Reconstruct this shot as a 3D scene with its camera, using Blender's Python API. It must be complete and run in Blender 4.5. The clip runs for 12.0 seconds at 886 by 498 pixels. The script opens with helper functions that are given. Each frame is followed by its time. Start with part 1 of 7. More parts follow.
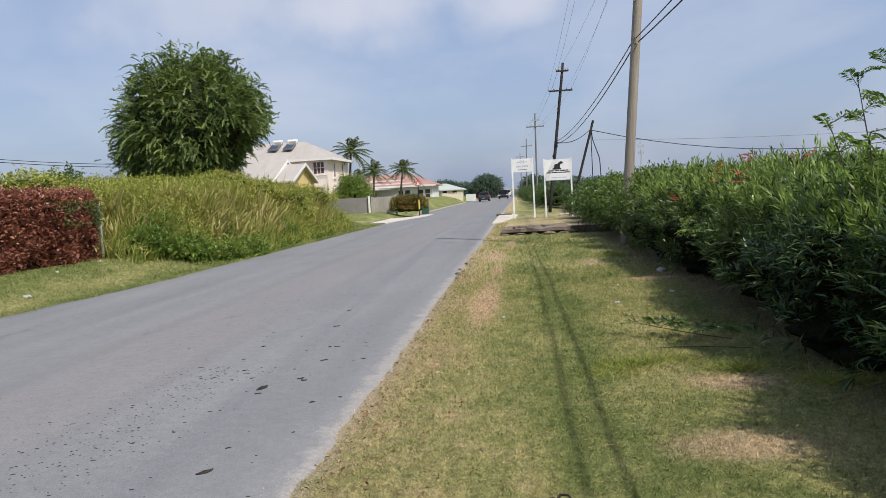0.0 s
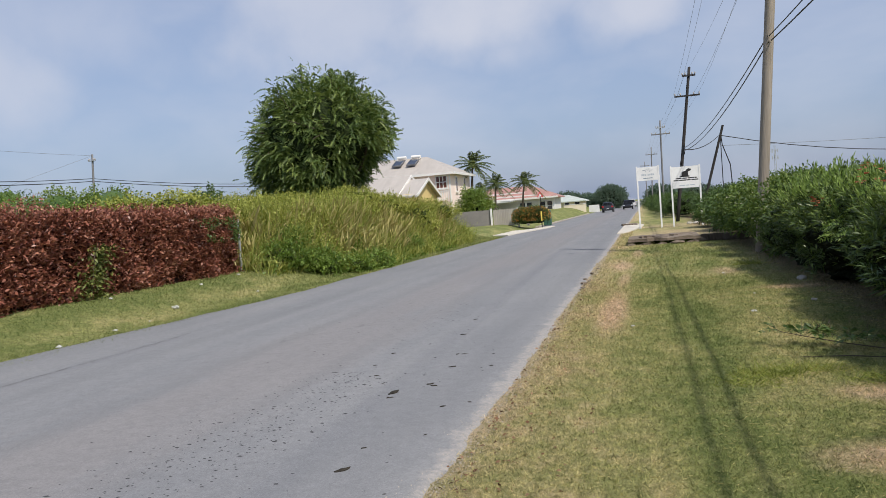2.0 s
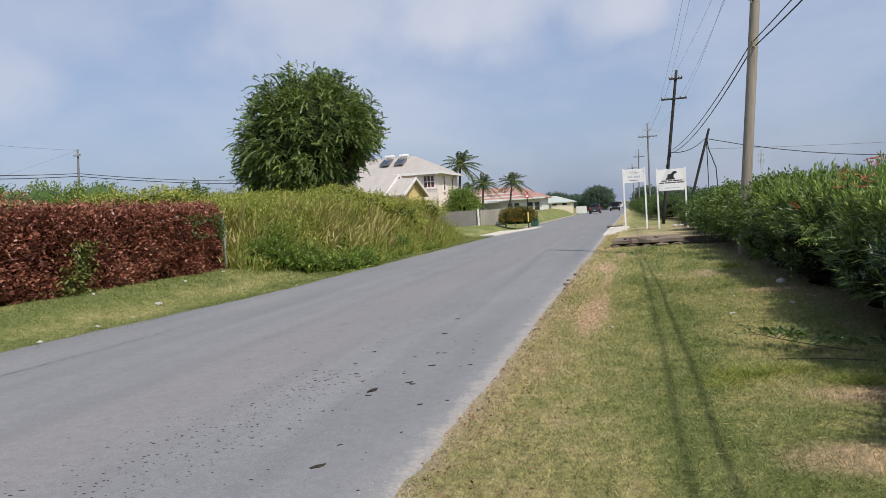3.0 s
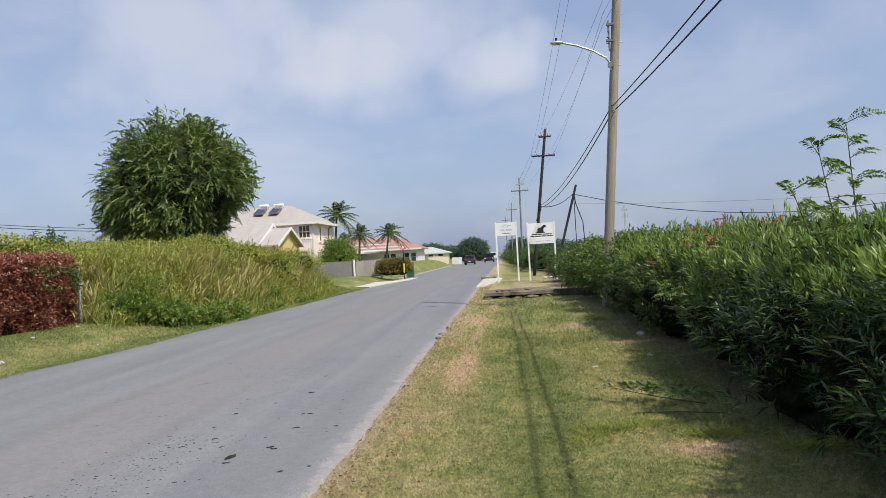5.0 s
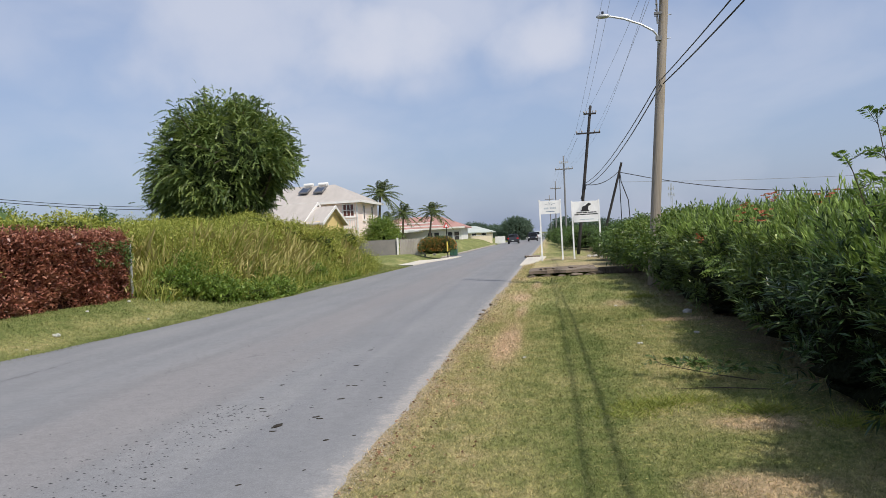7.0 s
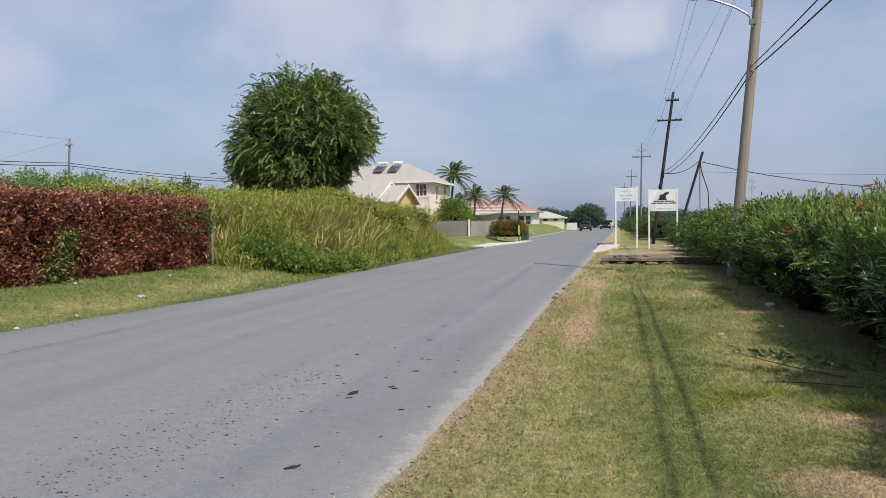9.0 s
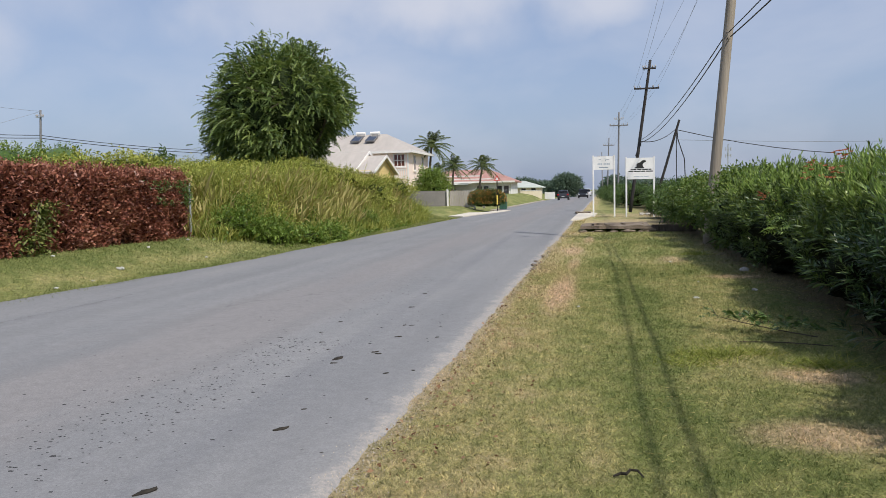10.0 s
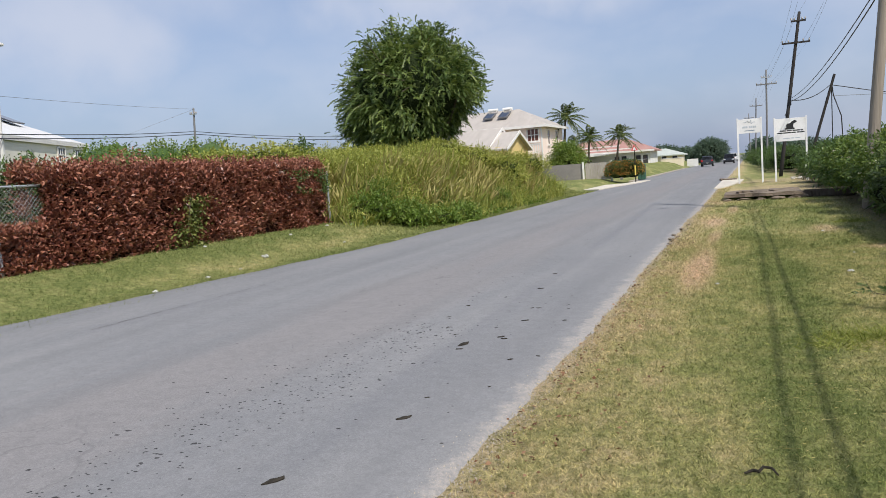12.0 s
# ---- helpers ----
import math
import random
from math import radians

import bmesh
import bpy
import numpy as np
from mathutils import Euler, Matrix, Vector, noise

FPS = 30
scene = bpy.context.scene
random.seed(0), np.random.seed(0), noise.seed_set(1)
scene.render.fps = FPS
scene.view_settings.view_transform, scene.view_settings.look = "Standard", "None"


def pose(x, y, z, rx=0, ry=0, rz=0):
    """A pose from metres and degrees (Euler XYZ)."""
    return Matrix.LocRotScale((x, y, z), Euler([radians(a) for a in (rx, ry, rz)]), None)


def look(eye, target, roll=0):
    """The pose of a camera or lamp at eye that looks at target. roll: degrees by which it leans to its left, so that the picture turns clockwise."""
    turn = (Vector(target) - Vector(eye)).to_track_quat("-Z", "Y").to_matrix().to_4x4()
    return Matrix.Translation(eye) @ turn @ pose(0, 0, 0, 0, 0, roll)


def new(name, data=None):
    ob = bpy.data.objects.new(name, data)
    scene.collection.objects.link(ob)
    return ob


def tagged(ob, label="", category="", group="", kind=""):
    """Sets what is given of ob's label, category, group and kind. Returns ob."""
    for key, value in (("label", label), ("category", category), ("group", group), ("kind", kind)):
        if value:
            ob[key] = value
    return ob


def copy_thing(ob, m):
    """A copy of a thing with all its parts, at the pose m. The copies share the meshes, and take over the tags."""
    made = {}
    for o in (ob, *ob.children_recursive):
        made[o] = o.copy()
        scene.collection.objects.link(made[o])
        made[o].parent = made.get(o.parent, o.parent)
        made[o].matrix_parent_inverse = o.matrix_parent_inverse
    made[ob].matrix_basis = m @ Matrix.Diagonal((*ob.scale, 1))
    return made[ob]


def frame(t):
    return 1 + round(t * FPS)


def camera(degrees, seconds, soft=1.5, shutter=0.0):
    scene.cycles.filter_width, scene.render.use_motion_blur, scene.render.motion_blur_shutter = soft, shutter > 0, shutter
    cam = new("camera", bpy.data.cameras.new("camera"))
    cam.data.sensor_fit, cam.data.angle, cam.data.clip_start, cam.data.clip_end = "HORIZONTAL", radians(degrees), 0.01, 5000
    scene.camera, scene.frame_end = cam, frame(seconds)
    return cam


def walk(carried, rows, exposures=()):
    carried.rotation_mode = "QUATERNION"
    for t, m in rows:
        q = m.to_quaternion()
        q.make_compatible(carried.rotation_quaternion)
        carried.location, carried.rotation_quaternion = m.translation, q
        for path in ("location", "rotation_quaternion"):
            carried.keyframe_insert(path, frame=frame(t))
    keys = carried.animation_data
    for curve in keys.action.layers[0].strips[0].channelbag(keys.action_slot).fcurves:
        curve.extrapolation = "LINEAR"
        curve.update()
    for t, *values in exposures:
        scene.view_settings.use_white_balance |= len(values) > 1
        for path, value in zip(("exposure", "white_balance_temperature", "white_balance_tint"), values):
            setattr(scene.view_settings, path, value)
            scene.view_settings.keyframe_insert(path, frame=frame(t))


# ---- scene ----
cam = camera(59.0, 12.0, soft=0.6)
PATH = [
    (0, (0.221, -0.119, 1.721), (0.0138, 1.8651, 1.5781), -3.2),
    (0.5, (0.233, -0.114, 1.738), (0.0133, 1.8724, 1.6602), -3),
    (0.7, (0.233, -0.120, 1.723), (-0.0170, 1.8642, 1.6752), -3.16),
    (0.8, (0.232, -0.122, 1.716), (-0.0462, 1.8576, 1.6701), -3.24),
    (0.9, (0.232, -0.125, 1.708), (-0.0683, 1.8520, 1.6860), -3.32),
    (1, (0.232, -0.128, 1.701), (-0.1052, 1.8433, 1.6835), -3.4),
    (1.1, (0.240, -0.132, 1.697), (-0.1570, 1.8279, 1.6494), -3.34),
    (1.2, (0.247, -0.136, 1.692), (-0.1873, 1.8156, 1.6283), -3.28),
    (1.3, (0.255, -0.139, 1.688), (-0.1779, 1.8117, 1.6110), -3.22),
    (1.5, (0.270, -0.147, 1.679), (-0.1514, 1.8066, 1.6025), -3.1),
    (1.6, (0.252, -0.151, 1.676), (-0.1734, 1.8015, 1.5927), -3.36),
    (1.8, (0.215, -0.159, 1.671), (-0.2416, 1.7860, 1.5806), -3.88),
    (2, (0.179, -0.167, 1.665), (-0.3315, 1.7647, 1.5762), -4.4),
    (2.1, (0.179, -0.179, 1.664), (-0.3407, 1.7493, 1.5649), -4.38),
    (2.2, (0.179, -0.192, 1.662), (-0.3394, 1.7372, 1.5636), -4.36),
    (2.3, (0.180, -0.204, 1.661), (-0.3520, 1.7202, 1.5416), -4.34),
    (2.5, (0.180, -0.229, 1.658), (-0.3217, 1.7033, 1.5370), -4.3),
    (2.7, (0.214, -0.221, 1.661), (-0.2862, 1.7129, 1.5527), -4.06),
    (2.8, (0.230, -0.216, 1.662), (-0.2922, 1.7111, 1.5541), -3.94),
    (2.9, (0.247, -0.212, 1.664), (-0.2647, 1.7182, 1.5564), -3.82),
    (3, (0.264, -0.208, 1.665), (-0.2160, 1.7314, 1.5726), -3.7),
    (3.3, (0.314, -0.179, 1.690), (-0.0585, 1.7843, 1.5975), -3.58),
    (3.5, (0.347, -0.159, 1.706), (0.0413, 1.8163, 1.6369), -3.5),
    (3.6, (0.357, -0.156, 1.714), (0.0874, 1.8248, 1.6552), -3.45),
    (3.7, (0.368, -0.153, 1.722), (0.1348, 1.8324, 1.6591), -3.4),
    (5.3, (0.357, -0.124, 1.734), (0.2060, 1.8701, 1.7578), -3.2),
    (5.5, (0.354, -0.147, 1.733), (0.2142, 1.8480, 1.7535), -3.1),
    (5.7, (0.361, -0.151, 1.731), (0.2130, 1.8431, 1.7461), -2.66),
    (6, (0.371, -0.158, 1.727), (0.2439, 1.8379, 1.7394), -2),
    (6.2, (0.369, -0.156, 1.722), (0.2365, 1.8396, 1.7255), -2.16),
    (6.5, (0.365, -0.153, 1.714), (0.1876, 1.8390, 1.6939), -2.4),
    (6.6, (0.362, -0.144, 1.706), (0.1650, 1.8462, 1.6847), -2.56),
    (6.8, (0.355, -0.126, 1.689), (0.1491, 1.8634, 1.6941), -2.88),
    (6.9, (0.351, -0.117, 1.680), (0.1191, 1.8695, 1.6827), -3.04),
    (7, (0.348, -0.108, 1.672), (0.0706, 1.8724, 1.6416), -3.2),
    (7.1, (0.342, -0.101, 1.654), (0.0095, 1.8708, 1.6113), -3.15),
    (7.2, (0.335, -0.094, 1.636), (-0.0793, 1.8613, 1.5650), -3.1),
    (8.8, (0.229, -0.069, 1.602), (-0.2452, 1.8722, 1.5198), 0.4),
    (9, (0.219, -0.070, 1.598), (-0.2333, 1.8770, 1.5300), -0.7),
    (9.2, (0.208, -0.101, 1.584), (-0.2288, 1.8490, 1.4986), -0.22),
    (9.5, (0.192, -0.147, 1.563), (-0.2369, 1.8022, 1.4346), 0.5),
    (9.7, (0.200, -0.159, 1.564), (-0.2214, 1.7915, 1.4288), -0.18),
    (9.9, (0.207, -0.171, 1.565), (-0.1912, 1.7832, 1.4155), -0.86),
    (10, (0.211, -0.177, 1.565), (-0.1881, 1.7775, 1.4211), -1.2),
    (10.1, (0.225, -0.167, 1.563), (-0.2001, 1.7828, 1.4264), -1.34),
    (10.3, (0.254, -0.146, 1.560), (-0.2609, 1.7831, 1.4417), -1.62),
    (10.5, (0.283, -0.125, 1.557), (-0.2602, 1.7959, 1.4338), -1.9),
    (10.7, (0.343, -0.105, 1.557), (-0.2282, 1.8077, 1.4253), -1.62),
    (10.8, (0.372, -0.094, 1.556), (-0.2193, 1.8103, 1.4084), -1.48),
    (11, (0.432, -0.074, 1.556), (-0.1720, 1.8269, 1.4082), -1.2),
    (11.1, (0.441, -0.073, 1.554), (-0.1669, 1.8273, 1.4225), -1.34),
    (11.3, (0.460, -0.072, 1.551), (-0.2303, 1.7950, 1.3593), -1.62),
    (11.5, (0.479, -0.071, 1.548), (-0.1529, 1.8136, 1.3270), -1.9),
    (11.7, (0.424, -0.065, 1.582), (-0.1407, 1.8415, 1.3668), -2.78),
    (11.9, (0.369, -0.059, 1.617), (-0.2659, 1.8258, 1.4047), -3.66),
    (12, (0.341, -0.056, 1.634), (-0.3969, 1.7932, 1.4448), -4.1),
]
EXPOSURES = ((0.0, 0.0), (2.0, -0.07), (3.5, -0.06), (5.5, 0.02), (7.0, -0.02), (9.5, -0.06), (10.5, -0.05), (11.5, -0.12), (12.0, 0.03))
walk(cam, [(t, look(eye, aim, lean)) for t, eye, aim, lean in PATH], EXPOSURES)

# ---- light ----
SUN_AZ, SUN_EL = 132.3, 51.8      # degrees clockwise from +y, and above the horizon

world = bpy.data.worlds.new("world")
scene.world = world
world.use_nodes = True
wn, wl = world.node_tree.nodes, world.node_tree.links
wn.clear()
w_out = wn.new("ShaderNodeOutputWorld")
w_bg = wn.new("ShaderNodeBackground")
w_bg.inputs["Strength"].default_value = 0.125
sky = wn.new("ShaderNodeTexSky")
sky.sky_type = "NISHITA"
sky.sun_disc = False
sky.sun_elevation, sky.sun_rotation = radians(SUN_EL), radians(SUN_AZ)
sky.air_density, sky.dust_density, sky.ozone_density = 1.0, 2.2, 2.0
w_co = wn.new("ShaderNodeTexCoord")
w_map = wn.new("ShaderNodeMapping")
w_map.inputs["Scale"].default_value = (1.0, 1.0, 2.2)
w_map.inputs["Location"].default_value = (0.35, 0.1, 0.22)
w_noise = wn.new("ShaderNodeTexNoise")
w_noise.inputs["Scale"].default_value = 3.1
w_noise.inputs["Detail"].default_value = 5.0
w_noise.inputs["Roughness"].default_value = 0.5
w_noise.inputs["Distortion"].default_value = 0.25
w_puff = wn.new("ShaderNodeTexNoise")
w_puff.inputs["Scale"].default_value, w_puff.inputs["Detail"].default_value = 6.5, 6.0
wl.new(w_co.outputs["Generated"], w_puff.inputs["Vector"])
w_ramp = wn.new("ShaderNodeValToRGB")
w_ramp.color_ramp.elements[0].position, w_ramp.color_ramp.elements[1].position = 0.48, 0.72
w_ramp.color_ramp.elements[0].color, w_ramp.color_ramp.elements[1].color = (0, 0, 0, 1), (0.45, 0.45, 0.45, 1)
w_haze = wn.new("ShaderNodeMix")
w_haze.data_type = "RGBA"
w_haze.inputs[0].default_value = 0.55
w_haze.inputs[7].default_value = (3.2, 3.95, 5.95, 1)
w_mix = wn.new("ShaderNodeMix")
w_mix.data_type = "RGBA"
w_mix.inputs[7].default_value = (5.4, 5.6, 6.4, 1)
wl.new(w_co.outputs["Generated"], w_map.inputs["Vector"])
wl.new(w_map.outputs["Vector"], w_noise.inputs["Vector"])
wl.new(w_noise.outputs["Fac"], w_ramp.inputs["Fac"])
wl.new(sky.outputs["Color"], w_haze.inputs[6])
wl.new(w_haze.outputs[2], w_mix.inputs[6])
# two or three larger puffs low over the road, broken up by the same noise
cover = w_ramp.outputs["Color"]
for way, wide, dense in (((-0.225, 0.946, 0.222), 0.13, 1.0), ((-0.16, 0.97, 0.19), 0.08, 0.6), ((-0.32, 0.915, 0.245), 0.12, 0.75), ((-0.35, 0.893, 0.285), 0.15, 0.8), ((0.006, 0.975, 0.222), 0.085, 0.95), ((-0.116, 0.951, 0.29), 0.12, 0.75), ((-0.7, 0.684, 0.195), 0.13, 0.7), ((0.347, 0.915, 0.215), 0.1, 0.45), ((-0.63, 0.737, 0.245), 0.12, 0.5)):
    off = wn.new("ShaderNodeVectorMath")
    off.operation = "SUBTRACT"
    off.inputs[1].default_value = way
    wl.new(w_co.outputs["Generated"], off.inputs[0])
    size = wn.new("ShaderNodeVectorMath")
    size.operation = "MULTIPLY"
    size.inputs[1].default_value = (1 / wide, 1 / wide, 1.7 / wide)
    wl.new(off.outputs[0], size.inputs[0])
    dist = wn.new("ShaderNodeVectorMath")
    dist.operation = "LENGTH"
    wl.new(size.outputs[0], dist.inputs[0])
    rag = wn.new("ShaderNodeMath")
    rag.operation = "MULTIPLY_ADD"
    rag.inputs[1].default_value, rag.inputs[2].default_value = 3.4, -1.7
    wl.new(w_puff.outputs["Fac"], rag.inputs[0])
    both = wn.new("ShaderNodeMath")
    both.operation = "ADD"
    wl.new(dist.outputs["Value"], both.inputs[0])
    wl.new(rag.outputs[0], both.inputs[1])
    soft_edge = wn.new("ShaderNodeMapRange")
    soft_edge.interpolation_type = "SMOOTHSTEP"
    for k, q in enumerate((-0.1, 1.5, dense * 0.85, 0.0)):
        soft_edge.inputs[k + 1].default_value = q
    wl.new(both.outputs[0], soft_edge.inputs[0])
    join = wn.new("ShaderNodeMath")
    join.operation, join.use_clamp = "MAXIMUM", True
    wl.new(cover, join.inputs[0])
    wl.new(soft_edge.outputs[0], join.inputs[1])
    cover = join.outputs[0]
wl.new(cover, w_mix.inputs[0])
wl.new(w_mix.outputs[2], w_bg.inputs["Color"])
wl.new(w_bg.outputs["Background"], w_out.inputs["Surface"])

sun_dir = Vector((math.sin(radians(SUN_AZ)) * math.cos(radians(SUN_EL)), math.cos(radians(SUN_AZ)) * math.cos(radians(SUN_EL)), math.sin(radians(SUN_EL))))
sun_data = bpy.data.lights.new("sun", "SUN")
sun_data.energy, sun_data.angle, sun_data.color = 4.4, radians(0.6), (1.0, 0.94, 0.84)
sun = new("sun", sun_data)
sun.matrix_world = look(sun_dir * 60, (0, 0, 0))

# ---- materials ----


def nodes_of(name):
    m = bpy.data.materials.new(name)
    m.use_nodes = True
    n, l = m.node_tree.nodes, m.node_tree.links
    n.clear()
    out, bsdf = n.new("ShaderNodeOutputMaterial"), n.new("ShaderNodeBsdfPrincipled")
    l.new(bsdf.outputs["BSDF"], out.inputs["Surface"])
    return m, n, l, bsdf, out


def noise_node(n, l, scale, detail=4.0, rough=0.55, vec=None, stretch=None):
    t = n.new("ShaderNodeTexNoise")
    t.inputs["Scale"].default_value, t.inputs["Detail"].default_value, t.inputs["Roughness"].default_value = scale, detail, rough
    if vec is None:
        vec = n.new("ShaderNodeTexCoord").outputs["Object"]
    if stretch:
        mp = n.new("ShaderNodeMapping")
        mp.inputs["Scale"].default_value = stretch
        l.new(vec, mp.inputs["Vector"])
        vec = mp.outputs["Vector"]
    l.new(vec, t.inputs["Vector"])
    return t.outputs["Fac"]


def ramp_node(n, l, fac, stops):
    r = n.new("ShaderNodeValToRGB")
    el = r.color_ramp.elements
    while len(el) < len(stops):
        el.new(0.5)
    for e, (p, c) in zip(el, stops):
        e.position, e.color = p, (*c, 1) if len(c) == 3 else c
    l.new(fac, r.inputs["Fac"])
    return r.outputs["Color"]


def mix_node(n, l, fac, a, b, blend="MIX"):
    m = n.new("ShaderNodeMix")
    m.data_type, m.blend_type = "RGBA", blend
    for sock, v in ((m.inputs[0], fac), (m.inputs[6], a), (m.inputs[7], b)):
        if isinstance(v, (int, float)):
            sock.default_value = v
        elif isinstance(v, tuple):
            sock.default_value = (*v, 1)
        else:
            l.new(v, sock)
    return m.outputs[2]


def math_node(n, l, op, a, b=0.0, c=None, clamp=False):
    m = n.new("ShaderNodeMath")
    m.operation, m.use_clamp = op, clamp
    for sock, v in zip(m.inputs, (a, b, c)):
        if v is None:
            continue
        if isinstance(v, (int, float)):
            sock.default_value = v
        else:
            l.new(v, sock)
    return m.outputs[0]


def bump_node(n, l, height, bsdf, strength, dist):
    b = n.new("ShaderNodeBump")
    b.inputs["Strength"].default_value, b.inputs["Distance"].default_value = strength, dist
    l.new(height, b.inputs["Height"])
    l.new(b.outputs["Normal"], bsdf.inputs["Normal"])


def surface(name, dark, light, rough=0.7, fine=30.0, coarse=1.5, bump=0.2, dist=0.01, metal=0.0, spec=0.4, stretch=None):
    """A plain weathered surface: two scales of noise between two colours, with fine relief."""
    m, n, l, b, _ = nodes_of(name)
    a = noise_node(n, l, coarse, 4, stretch=stretch)
    f = noise_node(n, l, fine, 3, stretch=stretch)
    both = math_node(n, l, "ADD", math_node(n, l, "MULTIPLY", a, 0.6), math_node(n, l, "MULTIPLY", f, 0.4))
    l.new(ramp_node(n, l, both, ((0.32, dark), (0.68, light))), b.inputs["Base Color"])
    b.inputs["Roughness"].default_value, b.inputs["Metallic"].default_value = rough, metal
    b.inputs["Specular IOR Level"].default_value = spec
    bump_node(n, l, f, b, bump, dist)
    return m


def leafy(name, stops, rough=0.45, through_light=0.35, spec=0.4, patch=0.5):
    """Leaves: every leaf has its own shade, and light passes through."""
    m, n, l, b, out = nodes_of(name)
    g = n.new("ShaderNodeNewGeometry")
    oi = n.new("ShaderNodeObjectInfo")
    big = noise_node(n, l, patch, 2)
    v = math_node(n, l, "ADD", math_node(n, l, "MULTIPLY", g.outputs["Random Per Island"], 0.6), math_node(n, l, "MULTIPLY", big, 0.5))
    v = math_node(n, l, "ADD", v, math_node(n, l, "MULTIPLY_ADD", oi.outputs["Random"], 0.16, -0.13))
    col = ramp_node(n, l, v, stops)
    l.new(col, b.inputs["Base Color"])
    b.inputs["Roughness"].default_value, b.inputs["Specular IOR Level"].default_value = rough, spec
    tr = n.new("ShaderNodeBsdfTranslucent")
    l.new(mix_node(n, l, 0.5, col, (1.0, 0.95, 0.35), "MULTIPLY"), tr.inputs["Color"])
    mx = n.new("ShaderNodeMixShader")
    mx.inputs[0].default_value = through_light
    l.new(b.outputs["BSDF"], mx.inputs[1])
    l.new(tr.outputs["BSDF"], mx.inputs[2])
    l.new(mx.outputs["Shader"], out.inputs["Surface"])
    return m


def lawn_colour(n, l):
    """Mown grass: straw and green in drifts, bare sandy spots."""
    co = n.new("ShaderNodeTexCoord").outputs["Object"]
    sep = n.new("ShaderNodeSeparateXYZ")
    l.new(co, sep.inputs[0])
    x, y = sep.outputs[0], sep.outputs[1]
    drift = noise_node(n, l, 0.55, 4, 0.55, co, (1.6, 0.6, 1))
    mid = noise_node(n, l, 3.2, 4, 0.6, co)
    v = math_node(n, l, "ADD", math_node(n, l, "MULTIPLY", drift, 0.62), math_node(n, l, "MULTIPLY", mid, 0.42))
    # drier along the road's edge
    dry = n.new("ShaderNodeMapRange")
    dry.inputs[1].default_value, dry.inputs[2].default_value, dry.inputs[3].default_value, dry.inputs[4].default_value = -1.2, 0.7, 0.14, -0.05
    l.new(x, dry.inputs[0])
    left = math_node(n, l, "LESS_THAN", x, -5.0)
    fac = math_node(n, l, "SUBTRACT", math_node(n, l, "ADD", v, math_node(n, l, "MULTIPLY", dry.outputs[0], math_node(n, l, "SUBTRACT", 1.0, left))), math_node(n, l, "MULTIPLY", left, 0.125))
    band = n.new("ShaderNodeMapRange")
    band.interpolation_type = "SMOOTHSTEP"
    for k, q in enumerate((0.25, 0.85, 0.06, 0.0)):
        band.inputs[k + 1].default_value = q
    l.new(math_node(n, l, "ABSOLUTE", math_node(n, l, "ADD", math_node(n, l, "SUBTRACT", x, 0.35), math_node(n, l, "MULTIPLY_ADD", drift, 0.8, -0.4))), band.inputs[0])
    fac = math_node(n, l, "SUBTRACT", fac, band.outputs[0])
    col = ramp_node(n, l, fac, ((0.36, (0.19, 0.22, 0.08)), (0.47, (0.305, 0.305, 0.13)), (0.58, (0.43, 0.378, 0.195)), (0.72, (0.54, 0.42, 0.27))))
    # bare sandy spots; (2.5, 14.1) paints the sunlight falling through a hedge gap
    for px, py, rx, ry, bare in ((-0.42, 12.0, 0.27, 2.6, 0.95), (-0.38, 16.6, 0.16, 1.8, 0.7), (-0.52, 20.0, 0.3, 1.6, 0.85), (-0.2, 24.6, 0.2, 2.0, 0.7), (1.55, 5.0, 0.55, 0.4, 0.75), (1.95, 6.6, 0.5, 0.35, 0.75), (2.5, 14.1, 0.7, 0.35, 0.8), (1.7, 17.6, 0.35, 1.2, 0.6), (1.4, 36.5, 2.4, 6.5, 0.55), (1.6, 47.0, 2.6, 5.0, 0.4)):
        dx = math_node(n, l, "DIVIDE", math_node(n, l, "SUBTRACT", x, px), rx)
        dy = math_node(n, l, "DIVIDE", math_node(n, l, "SUBTRACT", y, py), ry)
        r = math_node(n, l, "SQRT", math_node(n, l, "ADD", math_node(n, l, "MULTIPLY", dx, dx), math_node(n, l, "MULTIPLY", dy, dy)))
        r = math_node(n, l, "ADD", r, math_node(n, l, "MULTIPLY_ADD", mid, 1.1, -0.55))
        e = n.new("ShaderNodeMapRange")
        e.interpolation_type = "SMOOTHSTEP"
        e.inputs[1].default_value, e.inputs[2].default_value, e.inputs[3].default_value, e.inputs[4].default_value = 0.3, 1.2, bare, 0.0
        l.new(r, e.inputs[0])
        col = mix_node(n, l, e.outputs[0], col, (0.62, 0.45, 0.33))
    # dirt and broken grit where the grass meets the asphalt
    dirt = n.new("ShaderNodeMapRange")
    dirt.interpolation_type = "SMOOTHSTEP"
    dirt.inputs[1].default_value, dirt.inputs[2].default_value, dirt.inputs[3].default_value, dirt.inputs[4].default_value = -1.2, -0.95, 0.5, 0.0
    l.new(math_node(n, l, "ADD", x, math_node(n, l, "MULTIPLY_ADD", noise_node(n, l, 5.0, 5, 0.7, co), 0.9, -0.45)), dirt.inputs[0])
    col = mix_node(n, l, math_node(n, l, "MULTIPLY", dirt.outputs[0], math_node(n, l, "SUBTRACT", 1.0, left)), col, (0.42, 0.33, 0.24))
    # matted tufts of grass
    tuft = ramp_node(n, l, noise_node(n, l, 13.0, 4, 0.65, co), ((0.32, (0.62, 0.66, 0.58)), (0.5, (1.0, 1.0, 1.0)), (0.68, (1.34, 1.3, 1.28))))
